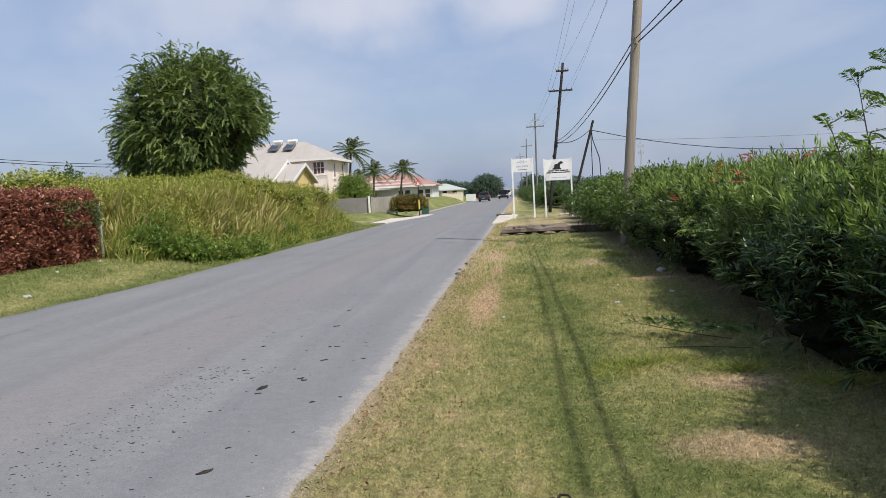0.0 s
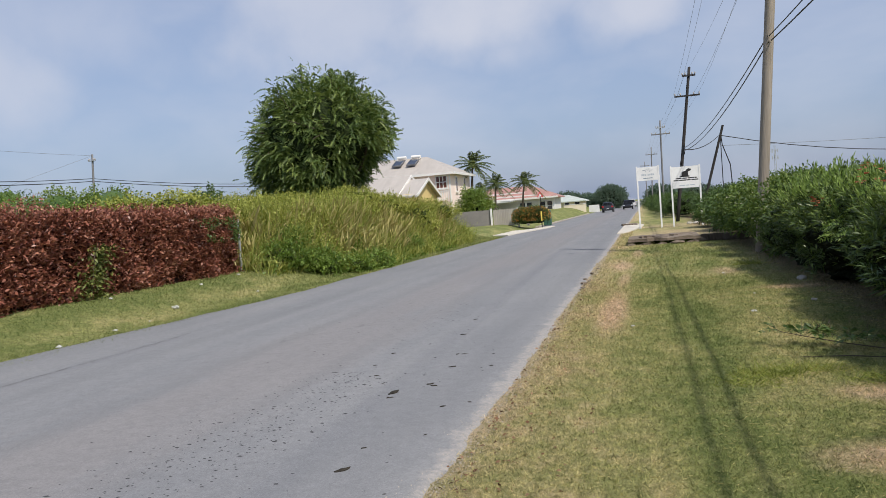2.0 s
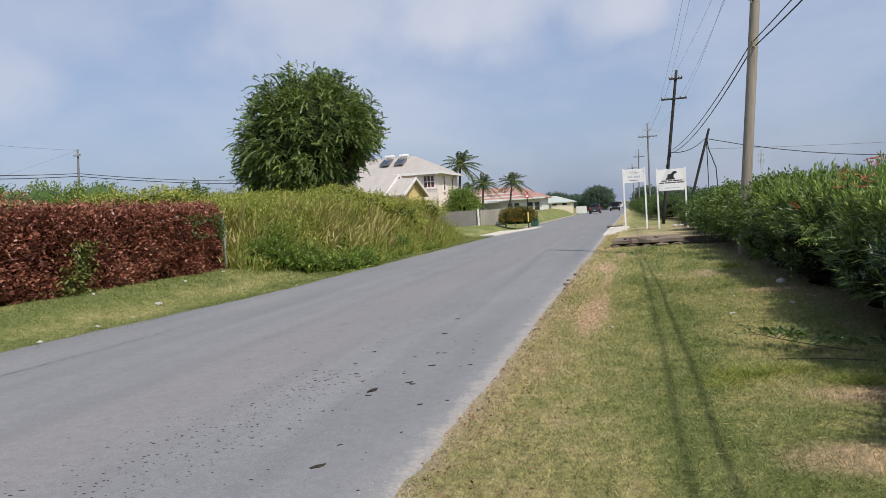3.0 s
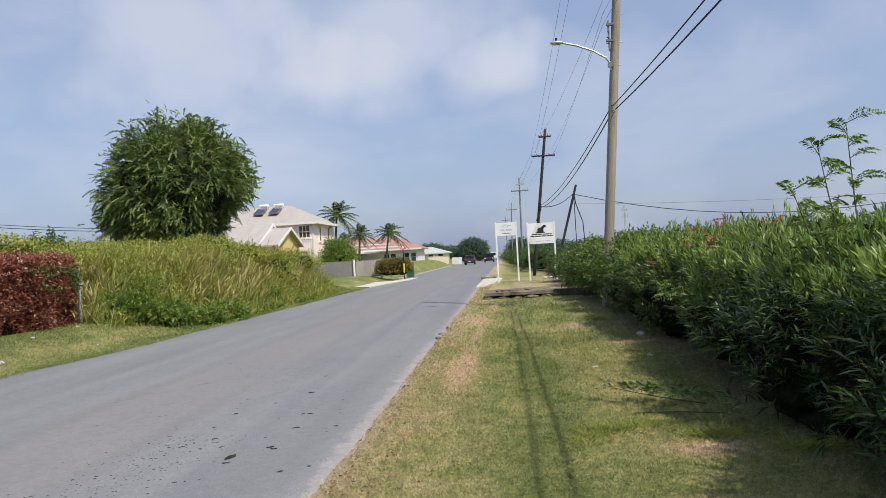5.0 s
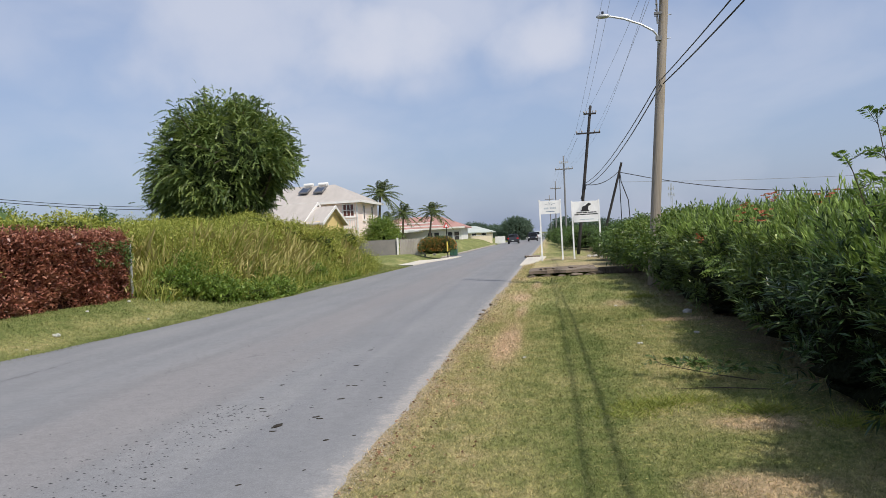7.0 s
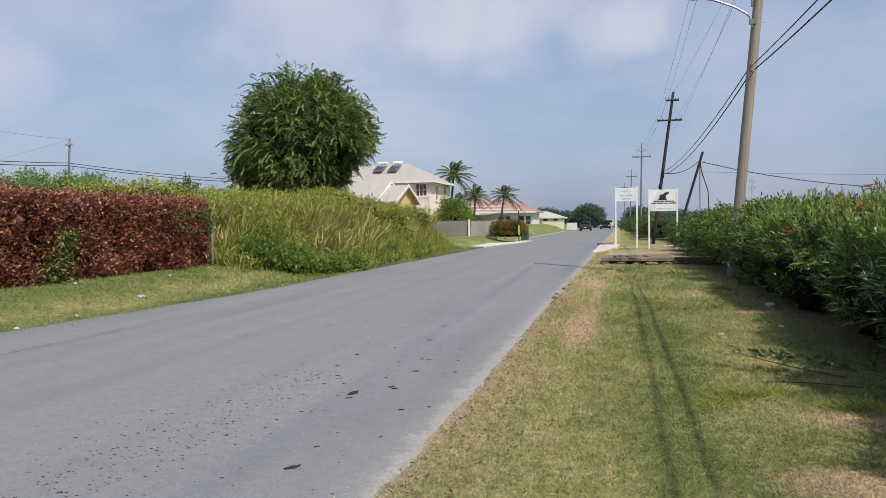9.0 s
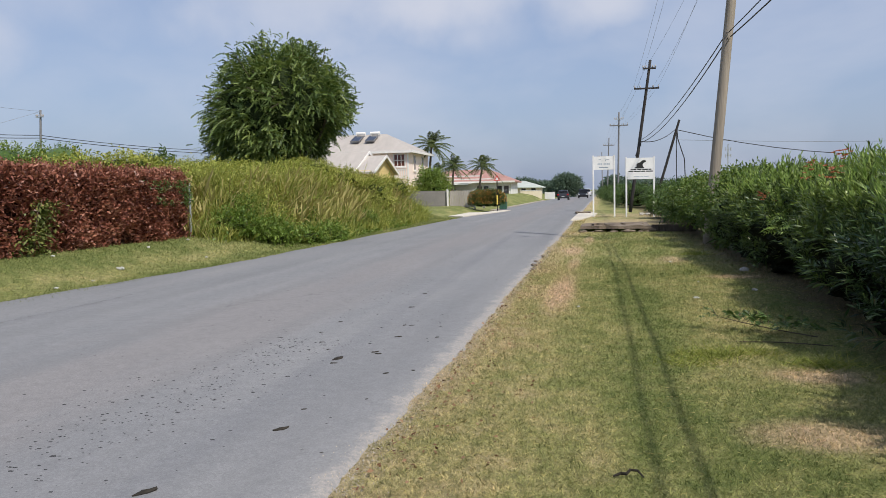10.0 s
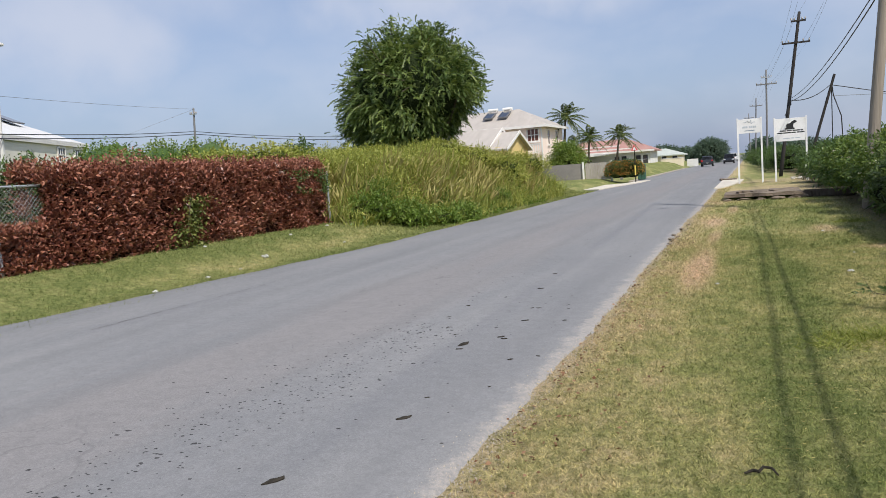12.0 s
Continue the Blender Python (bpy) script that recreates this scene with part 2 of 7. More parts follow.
    col = mix_node(n, l, 1.0, col, tuft, "MULTIPLY")
    # bare brown earth under the hedge
    soil = n.new("ShaderNodeMapRange")
    soil.interpolation_type = "SMOOTHSTEP"
    soil.inputs[1].default_value, soil.inputs[2].default_value, soil.inputs[3].default_value, soil.inputs[4].default_value = 2.35, 3.3, 0.0, 0.85
    l.new(math_node(n, l, "ADD", x, math_node(n, l, "MULTIPLY_ADD", mid, 1.6, -0.8)), soil.inputs[0])
    rough_field = n.new("ShaderNodeMapRange")
    rough_field.interpolation_type = "SMOOTHSTEP"
    rough_field.inputs[1].default_value, rough_field.inputs[2].default_value, rough_field.inputs[3].default_value, rough_field.inputs[4].default_value = 5.2, 7.5, 1.0, 0.15
    l.new(math_node(n, l, "ADD", x, math_node(n, l, "MULTIPLY_ADD", mid, 3.0, -1.5)), rough_field.inputs[0])
    col = mix_node(n, l, math_node(n, l, "MULTIPLY", soil.outputs[0], rough_field.outputs[0]), col, (0.2, 0.15, 0.105))
    return co, col


def lawn_material():
    m, n, l, b, _ = nodes_of("mown_grass")
    co, col = lawn_colour(n, l)
    fine = noise_node(n, l, 55.0, 4, 0.7, co)
    col = mix_node(n, l, 1.0, col, ramp_node(n, l, fine, ((0.3, (0.45, 0.45, 0.4)), (0.7, (1.15, 1.15, 1.1)))), "MULTIPLY")
    l.new(col, b.inputs["Base Color"])
    b.inputs["Roughness"].default_value, b.inputs["Specular IOR Level"].default_value = 0.95, 0.1
    bump_node(n, l, fine, b, 0.9, 0.03)
    return m


def blade_material():
    m, n, l, b, out = nodes_of("grass_blade")
    _, col = lawn_colour(n, l)
    g = n.new("ShaderNodeNewGeometry")
    col = mix_node(n, l, 1.0, col, ramp_node(n, l, g.outputs["Random Per Island"], ((0.0, (0.55, 0.6, 0.5)), (0.55, (0.98, 1.03, 0.9)), (1.0, (1.38, 1.34, 1.25)))), "MULTIPLY")
    l.new(col, b.inputs["Base Color"])
    b.inputs["Roughness"].default_value, b.inputs["Specular IOR Level"].default_value = 0.7, 0.2
    tr = n.new("ShaderNodeBsdfTranslucent")
    l.new(col, tr.inputs["Color"])
    mx = n.new("ShaderNodeMixShader")
    mx.inputs[0].default_value = 0.3
    l.new(b.outputs["BSDF"], mx.inputs[1])
    l.new(tr.outputs["BSDF"], mx.inputs[2])
    l.new(mx.outputs["Shader"], out.inputs["Surface"])
    return m


def asphalt_material():
    m, n, l, b, _ = nodes_of("worn_asphalt")
    co = n.new("ShaderNodeTexCoord").outputs["Object"]
    sep = n.new("ShaderNodeSeparateXYZ")
    l.new(co, sep.inputs[0])
    x = sep.outputs[0]
    long = noise_node(n, l, 0.9, 4, 0.55, co, (1.5, 0.12, 1))
    blotch = noise_node(n, l, 0.35, 4, 0.6, co)
    fine = noise_node(n, l, 90.0, 3, 0.7, co)
    grit = noise_node(n, l, 260.0, 2, 0.6, co)
    v = math_node(n, l, "ADD", math_node(n, l, "ADD", math_node(n, l, "MULTIPLY", long, 0.45), math_node(n, l, "MULTIPLY", blotch, 0.3)), math_node(n, l, "MULTIPLY", fine, 0.25))
    col = ramp_node(n, l, v, ((0.34, (0.18, 0.184, 0.193)), (0.5, (0.212, 0.214, 0.221)), (0.66, (0.25, 0.249, 0.25))))
    # browner, more worn crown of the near lane, in long ragged drifts
    worn = n.new("ShaderNodeMapRange")
    worn.interpolation_type = "SMOOTHSTEP"
    for k, q in enumerate((0.2, 1.5, 0.6, 0.0)):
        worn.inputs[k + 1].default_value = q
    drift = noise_node(n, l, 0.8, 5, 0.65, co, (1.4, 0.22, 1))
    l.new(math_node(n, l, "ABSOLUTE", math_node(n, l, "ADD", math_node(n, l, "ADD", x, 4.2), math_node(n, l, "MULTIPLY_ADD", drift, 3.0, -1.5))), worn.inputs[0])
    col = mix_node(n, l, worn.outputs[0], col, (0.228, 0.213, 0.21))
    # mottling of bared stones and filled pores
    mott = noise_node(n, l, 9.0, 5, 0.7, co)
    col = mix_node(n, l, 1.0, col, ramp_node(n, l, mott, ((0.32, (0.92, 0.92, 0.925)), (0.5, (1.0, 1.0, 1.0)), (0.7, (1.07, 1.07, 1.07)))), "MULTIPLY")
    stones = n.new("ShaderNodeTexVoronoi")
    stones.inputs["Scale"].default_value = 75.0
    l.new(co, stones.inputs["Vector"])
    chip = ramp_node(n, l, stones.outputs["Color"], ((0.0, (0.8, 0.8, 0.8)), (0.5, (1.0, 1.0, 1.0)), (1.0, (1.22, 1.21, 1.2))))
    col = mix_node(n, l, 0.6, col, chip, "MULTIPLY")
    # pale dusty band beside the verge, darker polished wheel path next to it
    wob = math_node(n, l, "MULTIPLY_ADD", noise_node(n, l, 3.2, 6, 0.75, co), 0.55, -0.275)
    d = math_node(n, l, "ADD", x, wob)
    streak = noise_node(n, l, 1.3, 4, 0.6, co, (1.0, 0.25, 1))
    for mid_x, half, a in ((-1.68, 0.2, 0.28), (-2.05, 0.12, 0.1), (-3.35, 0.16, 0.22), (-4.9, 0.2, 0.25), (-6.5, 0.22, 0.25)):
        far = math_node(n, l, "ABSOLUTE", math_node(n, l, "SUBTRACT", math_node(n, l, "ADD", x, math_node(n, l, "MULTIPLY_ADD", streak, 0.3, -0.15)), mid_x))
        e = n.new("ShaderNodeMapRange")
        e.interpolation_type = "SMOOTHSTEP"
        e.inputs[1].default_value, e.inputs[2].default_value, e.inputs[3].default_value, e.inputs[4].default_value = 0.0, half * 1.6, a, 0.0
        l.new(far, e.inputs[0])
        col = mix_node(n, l, math_node(n, l, "MULTIPLY", e.outputs[0], math_node(n, l, "MULTIPLY", blotch, 1.6), None, True), col, (0.15, 0.152, 0.158))
    for lo, hi, a, c in ((-1.35, -1.24, 0.7, (0.4, 0.365, 0.335)),):
        e = n.new("ShaderNodeMapRange")
        e.interpolation_type = "SMOOTHSTEP"
        e.inputs[1].default_value, e.inputs[2].default_value, e.inputs[3].default_value, e.inputs[4].default_value = lo, hi, 0.0, a
        l.new(d, e.inputs[0])
        gravel = ramp_node(n, l, noise_node(n, l, 26.0, 5, 0.75, co), ((0.4, (0.25, 0.25, 0.25)), (0.6, (1, 1, 1))))
        col = mix_node(n, l, math_node(n, l, "MULTIPLY", e.outputs[0], gravel), col, c)
    crack = n.new("ShaderNodeTexVoronoi")
    crack.feature = "DISTANCE_TO_EDGE"
    crack.inputs["Scale"].default_value = 0.28
    wv = n.new("ShaderNodeMapping")
    wv.inputs["Scale"].default_value = (1.6, 0.5, 1)
    nv = n.new("ShaderNodeTexNoise")
    nv.inputs["Scale"].default_value, nv.inputs["Detail"].default_value = 1.4, 5
    l.new(co, nv.inputs["Vector"])
    vm = n.new("ShaderNodeVectorMath")
    vm.operation = "ADD"
    l.new(co, vm.inputs[0])
    l.new(nv.outputs["Color"], vm.inputs[1])
    l.new(vm.outputs[0], wv.inputs["Vector"])
    l.new(wv.outputs["Vector"], crack.inputs["Vector"])
    ck = n.new("ShaderNodeMapRange")
    ck.inputs[1].default_value, ck.inputs[2].default_value, ck.inputs[3].default_value, ck.inputs[4].default_value = 0.0, 0.006, 0.3, 0.0
    l.new(crack.outputs["Distance"], ck.inputs[0])
    patchy = ramp_node(n, l, noise_node(n, l, 0.22, 3, 0.5, co), ((0.52, (0, 0, 0)), (0.6, (1, 1, 1))))
    col = mix_node(n, l, math_node(n, l, "MULTIPLY", ck.outputs[0], patchy), col, (0.07, 0.07, 0.075))
    col = mix_node(n, l, 1.0, col, ramp_node(n, l, grit, ((0.3, (0.8, 0.8, 0.8)), (0.7, (1.15, 1.15, 1.15)))), "MULTIPLY")
    l.new(col, b.inputs["Base Color"])
    b.inputs["Roughness"].default_value, b.inputs["Specular IOR Level"].default_value = 0.85, 0.25
    bump_node(n, l, math_node(n, l, "ADD", fine, math_node(n, l, "MULTIPLY", mott, 0.15)), b, 0.35, 0.006)
    return m


def wall_paint(name, colour, dirt=0.12):
    dark = tuple(c * (1 - dirt * 2) for c in colour)
    return surface(name, dark, colour, 0.85, 14.0, 0.5, 0.15, 0.005)


def glass(name, tint):
    m, n, l, b, _ = nodes_of(name)
    l.new(ramp_node(n, l, noise_node(n, l, 0.8, 2), ((0.3, tint), (0.7, tuple(c * 1.5 for c in tint)))), b.inputs["Base Color"])
    b.inputs["Roughness"].default_value, b.inputs["Specular IOR Level"].default_value = 0.06, 0.6
    return m


M_LAWN, M_BLADE, M_ASPHALT = lawn_material(), blade_material(), asphalt_material()
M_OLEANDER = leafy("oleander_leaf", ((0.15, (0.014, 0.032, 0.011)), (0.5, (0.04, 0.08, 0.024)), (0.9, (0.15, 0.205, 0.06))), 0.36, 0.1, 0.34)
# lighter copy of the oleander leaf, painted for the better lit bushes
M_OLELIGHT = leafy("lit_oleander_leaf", ((0.15, (0.028, 0.055, 0.015)), (0.5, (0.078, 0.125, 0.028)), (0.9, (0.23, 0.295, 0.075))), 0.38, 0.16, 0.36)
# young leaf colour, raised further to carry the sunlit look
M_OLEYOUNG = leafy("young_sunlit_oleander_leaf", ((0.15, (0.11, 0.185, 0.04)), (0.5, (0.225, 0.335, 0.08)), (0.9, (0.4, 0.5, 0.155))), 0.4, 0.32, 0.4)
# near-black colour paints the shade inside bushes on their solid cores
M_CORE = surface("bush_core_shade", (0.006, 0.009, 0.004), (0.02, 0.025, 0.01), 0.95, 24.0, 5.0, 1.0, 0.1, spec=0.1)
M_TREECORE = surface("crown_core_shade", (0.012, 0.02, 0.008), (0.035, 0.05, 0.018), 0.95, 12.0, 3.0, 1.0, 0.1, spec=0.1)
M_TREE = leafy("tree_leaf", ((0.12, (0.052, 0.092, 0.029)), (0.5, (0.115, 0.174, 0.048)), (0.9, (0.265, 0.33, 0.094))), 0.45, 0.3, 0.4, 0.5)
M_REDLEAF = leafy("red_leaf", ((0.1, (0.075, 0.027, 0.02)), (0.45, (0.24, 0.083, 0.055)), (0.75, (0.46, 0.21, 0.138)), (0.95, (0.66, 0.43, 0.3))), 0.42, 0.22, 0.42, 0.7)
# dark red painted as the shade seen between the hedge's leaves
M_REDCORE = surface("red_hedge_core_shade", (0.016, 0.007, 0.006), (0.04, 0.018, 0.013), 0.95, 24.0, 5.0, 1.0, 0.1, spec=0.1)
M_WEED = leafy("weed_grass", ((0.15, (0.14, 0.18, 0.036)), (0.45, (0.27, 0.31, 0.066)), (0.7, (0.39, 0.385, 0.105)), (0.95, (0.53, 0.47, 0.2))), 0.6, 0.35, 0.25, 0.45)
M_STRAW = leafy("dry_seed_stalk", ((0.1, (0.27, 0.25, 0.085)), (0.5, (0.42, 0.37, 0.15)), (0.9, (0.58, 0.49, 0.24))), 0.7, 0.3, 0.2)
M_WEEDLEAF = leafy("broad_weed_leaf", ((0.15, (0.07, 0.125, 0.02)), (0.5, (0.145, 0.23, 0.04)), (0.9, (0.26, 0.35, 0.075))), 0.45, 0.35, 0.35)
M_WEEDTOP = leafy("leafy_weed", ((0.15, (0.165, 0.21, 0.038)), (0.5, (0.335, 0.37, 0.075)), (0.9, (0.52, 0.51, 0.15))), 0.5, 0.38, 0.3, 0.6)
# bank soil; also painted shade inside weed clumps and under the slab
M_MOUND = surface("weedy_soil_and_gap_shade", (0.03, 0.045, 0.012), (0.07, 0.085, 0.025), 0.95, 16.0, 2.0, 0.8, 0.1, spec=0.1)
M_SHRUB = leafy("shrub_leaf", ((0.15, (0.035, 0.07, 0.018)), (0.5, (0.075, 0.135, 0.032)), (0.9, (0.15, 0.22, 0.055))), 0.42, 0.25, 0.4)
M_FLSHRUB = leafy("flowering_shrub_leaf", ((0.15, (0.055, 0.105, 0.022)), (0.5, (0.125, 0.195, 0.04)), (0.9, (0.28, 0.34, 0.09))), 0.42, 0.3, 0.4)
M_GARDEN = leafy("garden_shrub_leaf", ((0.15, (0.065, 0.125, 0.026)), (0.5, (0.165, 0.25, 0.048)), (0.9, (0.32, 0.39, 0.1))), 0.42, 0.35, 0.4)
M_CLIMBER = leafy("climber_leaf", ((0.15, (0.06, 0.085, 0.024)), (0.5, (0.16, 0.19, 0.05)), (0.9, (0.31, 0.32, 0.1))), 0.5, 0.25, 0.3)
M_BROWNLEAF = leafy("brown_leaf_litter", ((0.1, (0.1, 0.05, 0.03)), (0.5, (0.24, 0.13, 0.075)), (0.9, (0.4, 0.26, 0.16))), 0.8, 0.1, 0.2)
M_CHIP = surface("tar_chip", (0.03, 0.03, 0.032), (0.075, 0.075, 0.077), 0.95, 40.0, 8.0, 0.4, 0.004, spec=0.05)
M_SEAM_SHADOW = surface("old_tar_and_shadow", (0.11, 0.11, 0.113), (0.165, 0.165, 0.167), 0.85, 30.0, 6.0, 0.3, 0.004, spec=0.2)
M_REDPANE = glass("curtained_window_glass", (0.085, 0.028, 0.02))
M_LIME = leafy("young_leaf", ((0.1, (0.05, 0.1, 0.025)), (0.5, (0.12, 0.205, 0.04)), (0.9, (0.3, 0.41, 0.08))), 0.45, 0.35, 0.3)
M_PALM = leafy("palm_leaf", ((0.15, (0.04, 0.07, 0.02)), (0.5, (0.09, 0.13, 0.035)), (0.9, (0.22, 0.23, 0.08))), 0.4, 0.3, 0.45)
# paler bluish green, with the distance haze mixed into the leaf colour
M_FARTREE = leafy("hazy_far_tree_leaf", ((0.15, (0.07, 0.115, 0.085)), (0.5, (0.105, 0.16, 0.115)), (0.9, (0.165, 0.22, 0.15))), 0.6, 0.3, 0.3, 0.12)
M_BARK = surface("bark", (0.07, 0.055, 0.04), (0.17, 0.14, 0.11), 0.95, 18.0, 3.0, 0.9, 0.04, stretch=(1, 1, 0.25), spec=0.1)
M_POLE = surface("weathered_pole_wood", (0.2, 0.172, 0.14), (0.37, 0.325, 0.275), 0.9, 22.0, 2.5, 0.6, 0.02, stretch=(1, 1, 0.06), spec=0.15)
# grey that paints distance haze onto the far poles' wood
M_POLEGREY = surface("haze_grey_pole_wood", (0.13, 0.13, 0.135), (0.23, 0.23, 0.235), 0.9, 22.0, 2.5, 0.6, 0.02, stretch=(1, 1, 0.06), spec=0.15)
M_POLEDARK = surface("tarred_pole_wood", (0.024, 0.022, 0.022), (0.06, 0.055, 0.053), 0.9, 22.0, 2.5, 0.6, 0.02, stretch=(1, 1, 0.06), spec=0.15)
M_GALV = surface("galvanised_steel", (0.4, 0.42, 0.43), (0.56, 0.58, 0.6), 0.5, 30.0, 3.0, 0.15, 0.003, metal=0.6)
M_WIRE = surface("cable_rubber", (0.015, 0.015, 0.017), (0.03, 0.03, 0.033), 0.6, 40.0, 4.0, 0.1, 0.002)
M_LINE = surface("bare_conductor", (0.16, 0.17, 0.19), (0.25, 0.26, 0.28), 0.6, 40.0, 4.0, 0.1, 0.002)
M_PORC = surface("porcelain", (0.3, 0.28, 0.27), (0.48, 0.46, 0.45), 0.3, 20.0, 4.0, 0.05, 0.002)
M_WHITE = surface("white_sign_paint", (0.7, 0.7, 0.7), (0.86, 0.86, 0.85), 0.6, 18.0, 1.5, 0.08, 0.003)
M_PALEPRINT = surface("pale_grey_print", (0.4, 0.45, 0.5), (0.5, 0.55, 0.6), 0.6, 18.0, 3.0, 0.05, 0.002)
M_BLACK = surface("black_print", (0.012, 0.012, 0.013), (0.03, 0.03, 0.03), 0.6, 18.0, 3.0, 0.05, 0.002)
M_BLUEPRINT = surface("slate_blue_print", (0.14, 0.2, 0.27), (0.22, 0.28, 0.34), 0.6, 18.0, 3.0, 0.05, 0.002)
M_CONC = surface("old_concrete", (0.3, 0.265, 0.22), (0.48, 0.43, 0.36), 0.92, 22.0, 1.6, 0.6, 0.02, spec=0.2)
M_APRON = surface("pale_bleached_concrete", (0.48, 0.44, 0.37), (0.66, 0.61, 0.53), 0.92, 22.0, 1.6, 0.5, 0.02, spec=0.2)
M_CONCDARK = surface("stained_concrete", (0.115, 0.092, 0.07), (0.27, 0.22, 0.17), 0.95, 18.0, 2.2, 0.8, 0.03, spec=0.15)
M_CREAM = wall_paint("cream_wall_paint", (0.82, 0.72, 0.55))
M_PINK = wall_paint("pale_pink_wall_paint", (0.92, 0.76, 0.68), 0.06)
M_CREAMWHITE = wall_paint("cream_white_wall_paint", (0.86, 0.83, 0.72), 0.06)
M_ROOFPALE = surface("white_sheet_roof", (0.55, 0.55, 0.55), (0.68, 0.68, 0.67), 0.6, 9.0, 0.5, 0.2, 0.01, stretch=(4, 1, 1))
M_YELLOW = wall_paint("yellow_wall_paint", (0.8, 0.6, 0.26))
M_WALLWHITE = wall_paint("white_wall_paint", (0.8, 0.79, 0.76))
M_ROOF = surface("pale_sheet_roof", (0.37, 0.335, 0.3), (0.47, 0.43, 0.39), 0.6, 9.0, 0.5, 0.2, 0.01, stretch=(4, 1, 1))
M_ROOFRED = surface("faded_red_roof", (0.3, 0.155, 0.13), (0.43, 0.25, 0.215), 0.7, 9.0, 0.5, 0.2, 0.01)
M_ROOFGREY = surface("grey_green_roof", (0.36, 0.4, 0.37), (0.52, 0.55, 0.5), 0.7, 9.0, 0.5, 0.2, 0.01)
M_TRIM = surface("white_trim_paint", (0.68, 0.66, 0.63), (0.82, 0.8, 0.77), 0.6, 18.0, 1.5, 0.05, 0.003)
M_PANE = glass("window_glass", (0.03, 0.03, 0.035))
M_SOLAR = glass("solar_glass", (0.02, 0.024, 0.035))
M_SHUTTER = surface("red_brown_window_paint", (0.2, 0.1, 0.07), (0.3, 0.16, 0.12), 0.7, 18.0, 2.0, 0.1, 0.003)
M_FENCE = surface("grey_fence_board", (0.3, 0.27, 0.24), (0.47, 0.43, 0.38), 0.9, 16.0, 1.5, 0.4, 0.01, stretch=(1, 1, 0.15))
M_BLOCKS = surface("grey_block_wall", (0.17, 0.16, 0.15), (0.28, 0.26, 0.24), 0.95, 12.0, 0.8, 0.5, 0.02)
M_REDSIGN = surface("red_sign_paint", (0.5, 0.05, 0.045), (0.62, 0.08, 0.07), 0.5, 18.0, 2.0, 0.05, 0.002)
M_YELLOWSIGN = surface("yellow_post_paint", (0.6, 0.46, 0.08), (0.75, 0.6, 0.12), 0.6, 18.0, 2.0, 0.05, 0.002)
M_GREENBOX = surface("green_cabinet_paint", (0.025, 0.08, 0.055), (0.045, 0.12, 0.08), 0.6, 18.0, 2.0, 0.1, 0.003)
M_PETALRED = leafy("coral_petal", ((0.1, (0.34, 0.075, 0.045)), (0.5, (0.47, 0.14, 0.085)), (0.9, (0.58, 0.24, 0.15))), 0.6, 0.3, 0.2)
M_PETALWHITE = leafy("cream_petal", ((0.1, (0.7, 0.68, 0.5)), (0.9, (0.85, 0.84, 0.74))), 0.6, 0.3, 0.2)
M_PETALORANGE = leafy("orange_petal", ((0.1, (0.48, 0.16, 0.04)), (0.9, (0.68, 0.36, 0.09))), 0.6, 0.3, 0.2)
M_STONE = surface("pale_stone", (0.36, 0.33, 0.29), (0.6, 0.57, 0.52), 0.9, 20.0, 5.0, 0.6, 0.02)
M_DEADLEAF = surface("dark_dead_leaf", (0.022, 0.02, 0.017), (0.055, 0.048, 0.038), 0.9, 40.0, 8.0, 0.4, 0.004, spec=0.08)
M_PAPER = surface("white_litter", (0.42, 0.42, 0.4), (0.62, 0.62, 0.6), 0.7, 30.0, 8.0, 0.2, 0.004)
M_TWIG = surface("twig_bark", (0.06, 0.045, 0.03), (0.14, 0.11, 0.08), 0.9, 40.0, 6.0, 0.5, 0.004)
M_CARPAINT = surface("grey_car_paint", (0.05, 0.053, 0.058), (0.065, 0.068, 0.073), 0.22, 60.0, 1.0, 0.02, 0.001, metal=0.5, spec=0.6)
M_CARBLACK = surface("black_car_paint", (0.012, 0.012, 0.013), (0.02, 0.02, 0.021), 0.22, 60.0, 1.0, 0.02, 0.001, metal=0.2, spec=0.6)
M_CARWHITE = surface("white_car_paint", (0.6, 0.6, 0.6), (0.68, 0.68, 0.68), 0.25, 60.0, 1.0, 0.02, 0.001, spec=0.6)
M_CARGLASS = glass("car_glass", (0.012, 0.013, 0.015))
M_TYRE = surface("tyre_rubber", (0.018, 0.018, 0.018), (0.035, 0.034, 0.033), 0.9, 40.0, 5.0, 0.3, 0.004)
M_RIM = surface("alloy_rim", (0.4, 0.4, 0.41), (0.55, 0.55, 0.56), 0.3, 40.0, 5.0, 0.05, 0.002, metal=0.9)
M_LAMPRED = glass("red_lamp_lens", (0.4, 0.02, 0.02))
M_LAMPCLEAR = glass("clear_lamp_lens", (0.5, 0.5, 0.5))

# ---- helpers of the builder ----


def np_mesh(name, verts, faces, mat):
    """A mesh from arrays; all faces have the same number of corners."""
    verts, faces = np.asarray(verts, np.float32), np.asarray(faces, np.int32)
    me = bpy.data.meshes.new(name)
    k = faces.shape[1]
    me.vertices.add(len(verts))
    me.vertices.foreach_set("co", verts.ravel())
    me.loops.add(faces.size)
    me.loops.foreach_set("vertex_index", faces.ravel())
    me.polygons.add(len(faces))
    me.polygons.foreach_set("loop_start", np.arange(0, faces.size, k, dtype=np.int32))
    me.update(calc_edges=True)
    me.materials.append(mat)
    return me


def part_mesh(name, me, parent, label=""):
    ob = new(name, me)
    ob.parent = parent
    return tagged(ob, label)


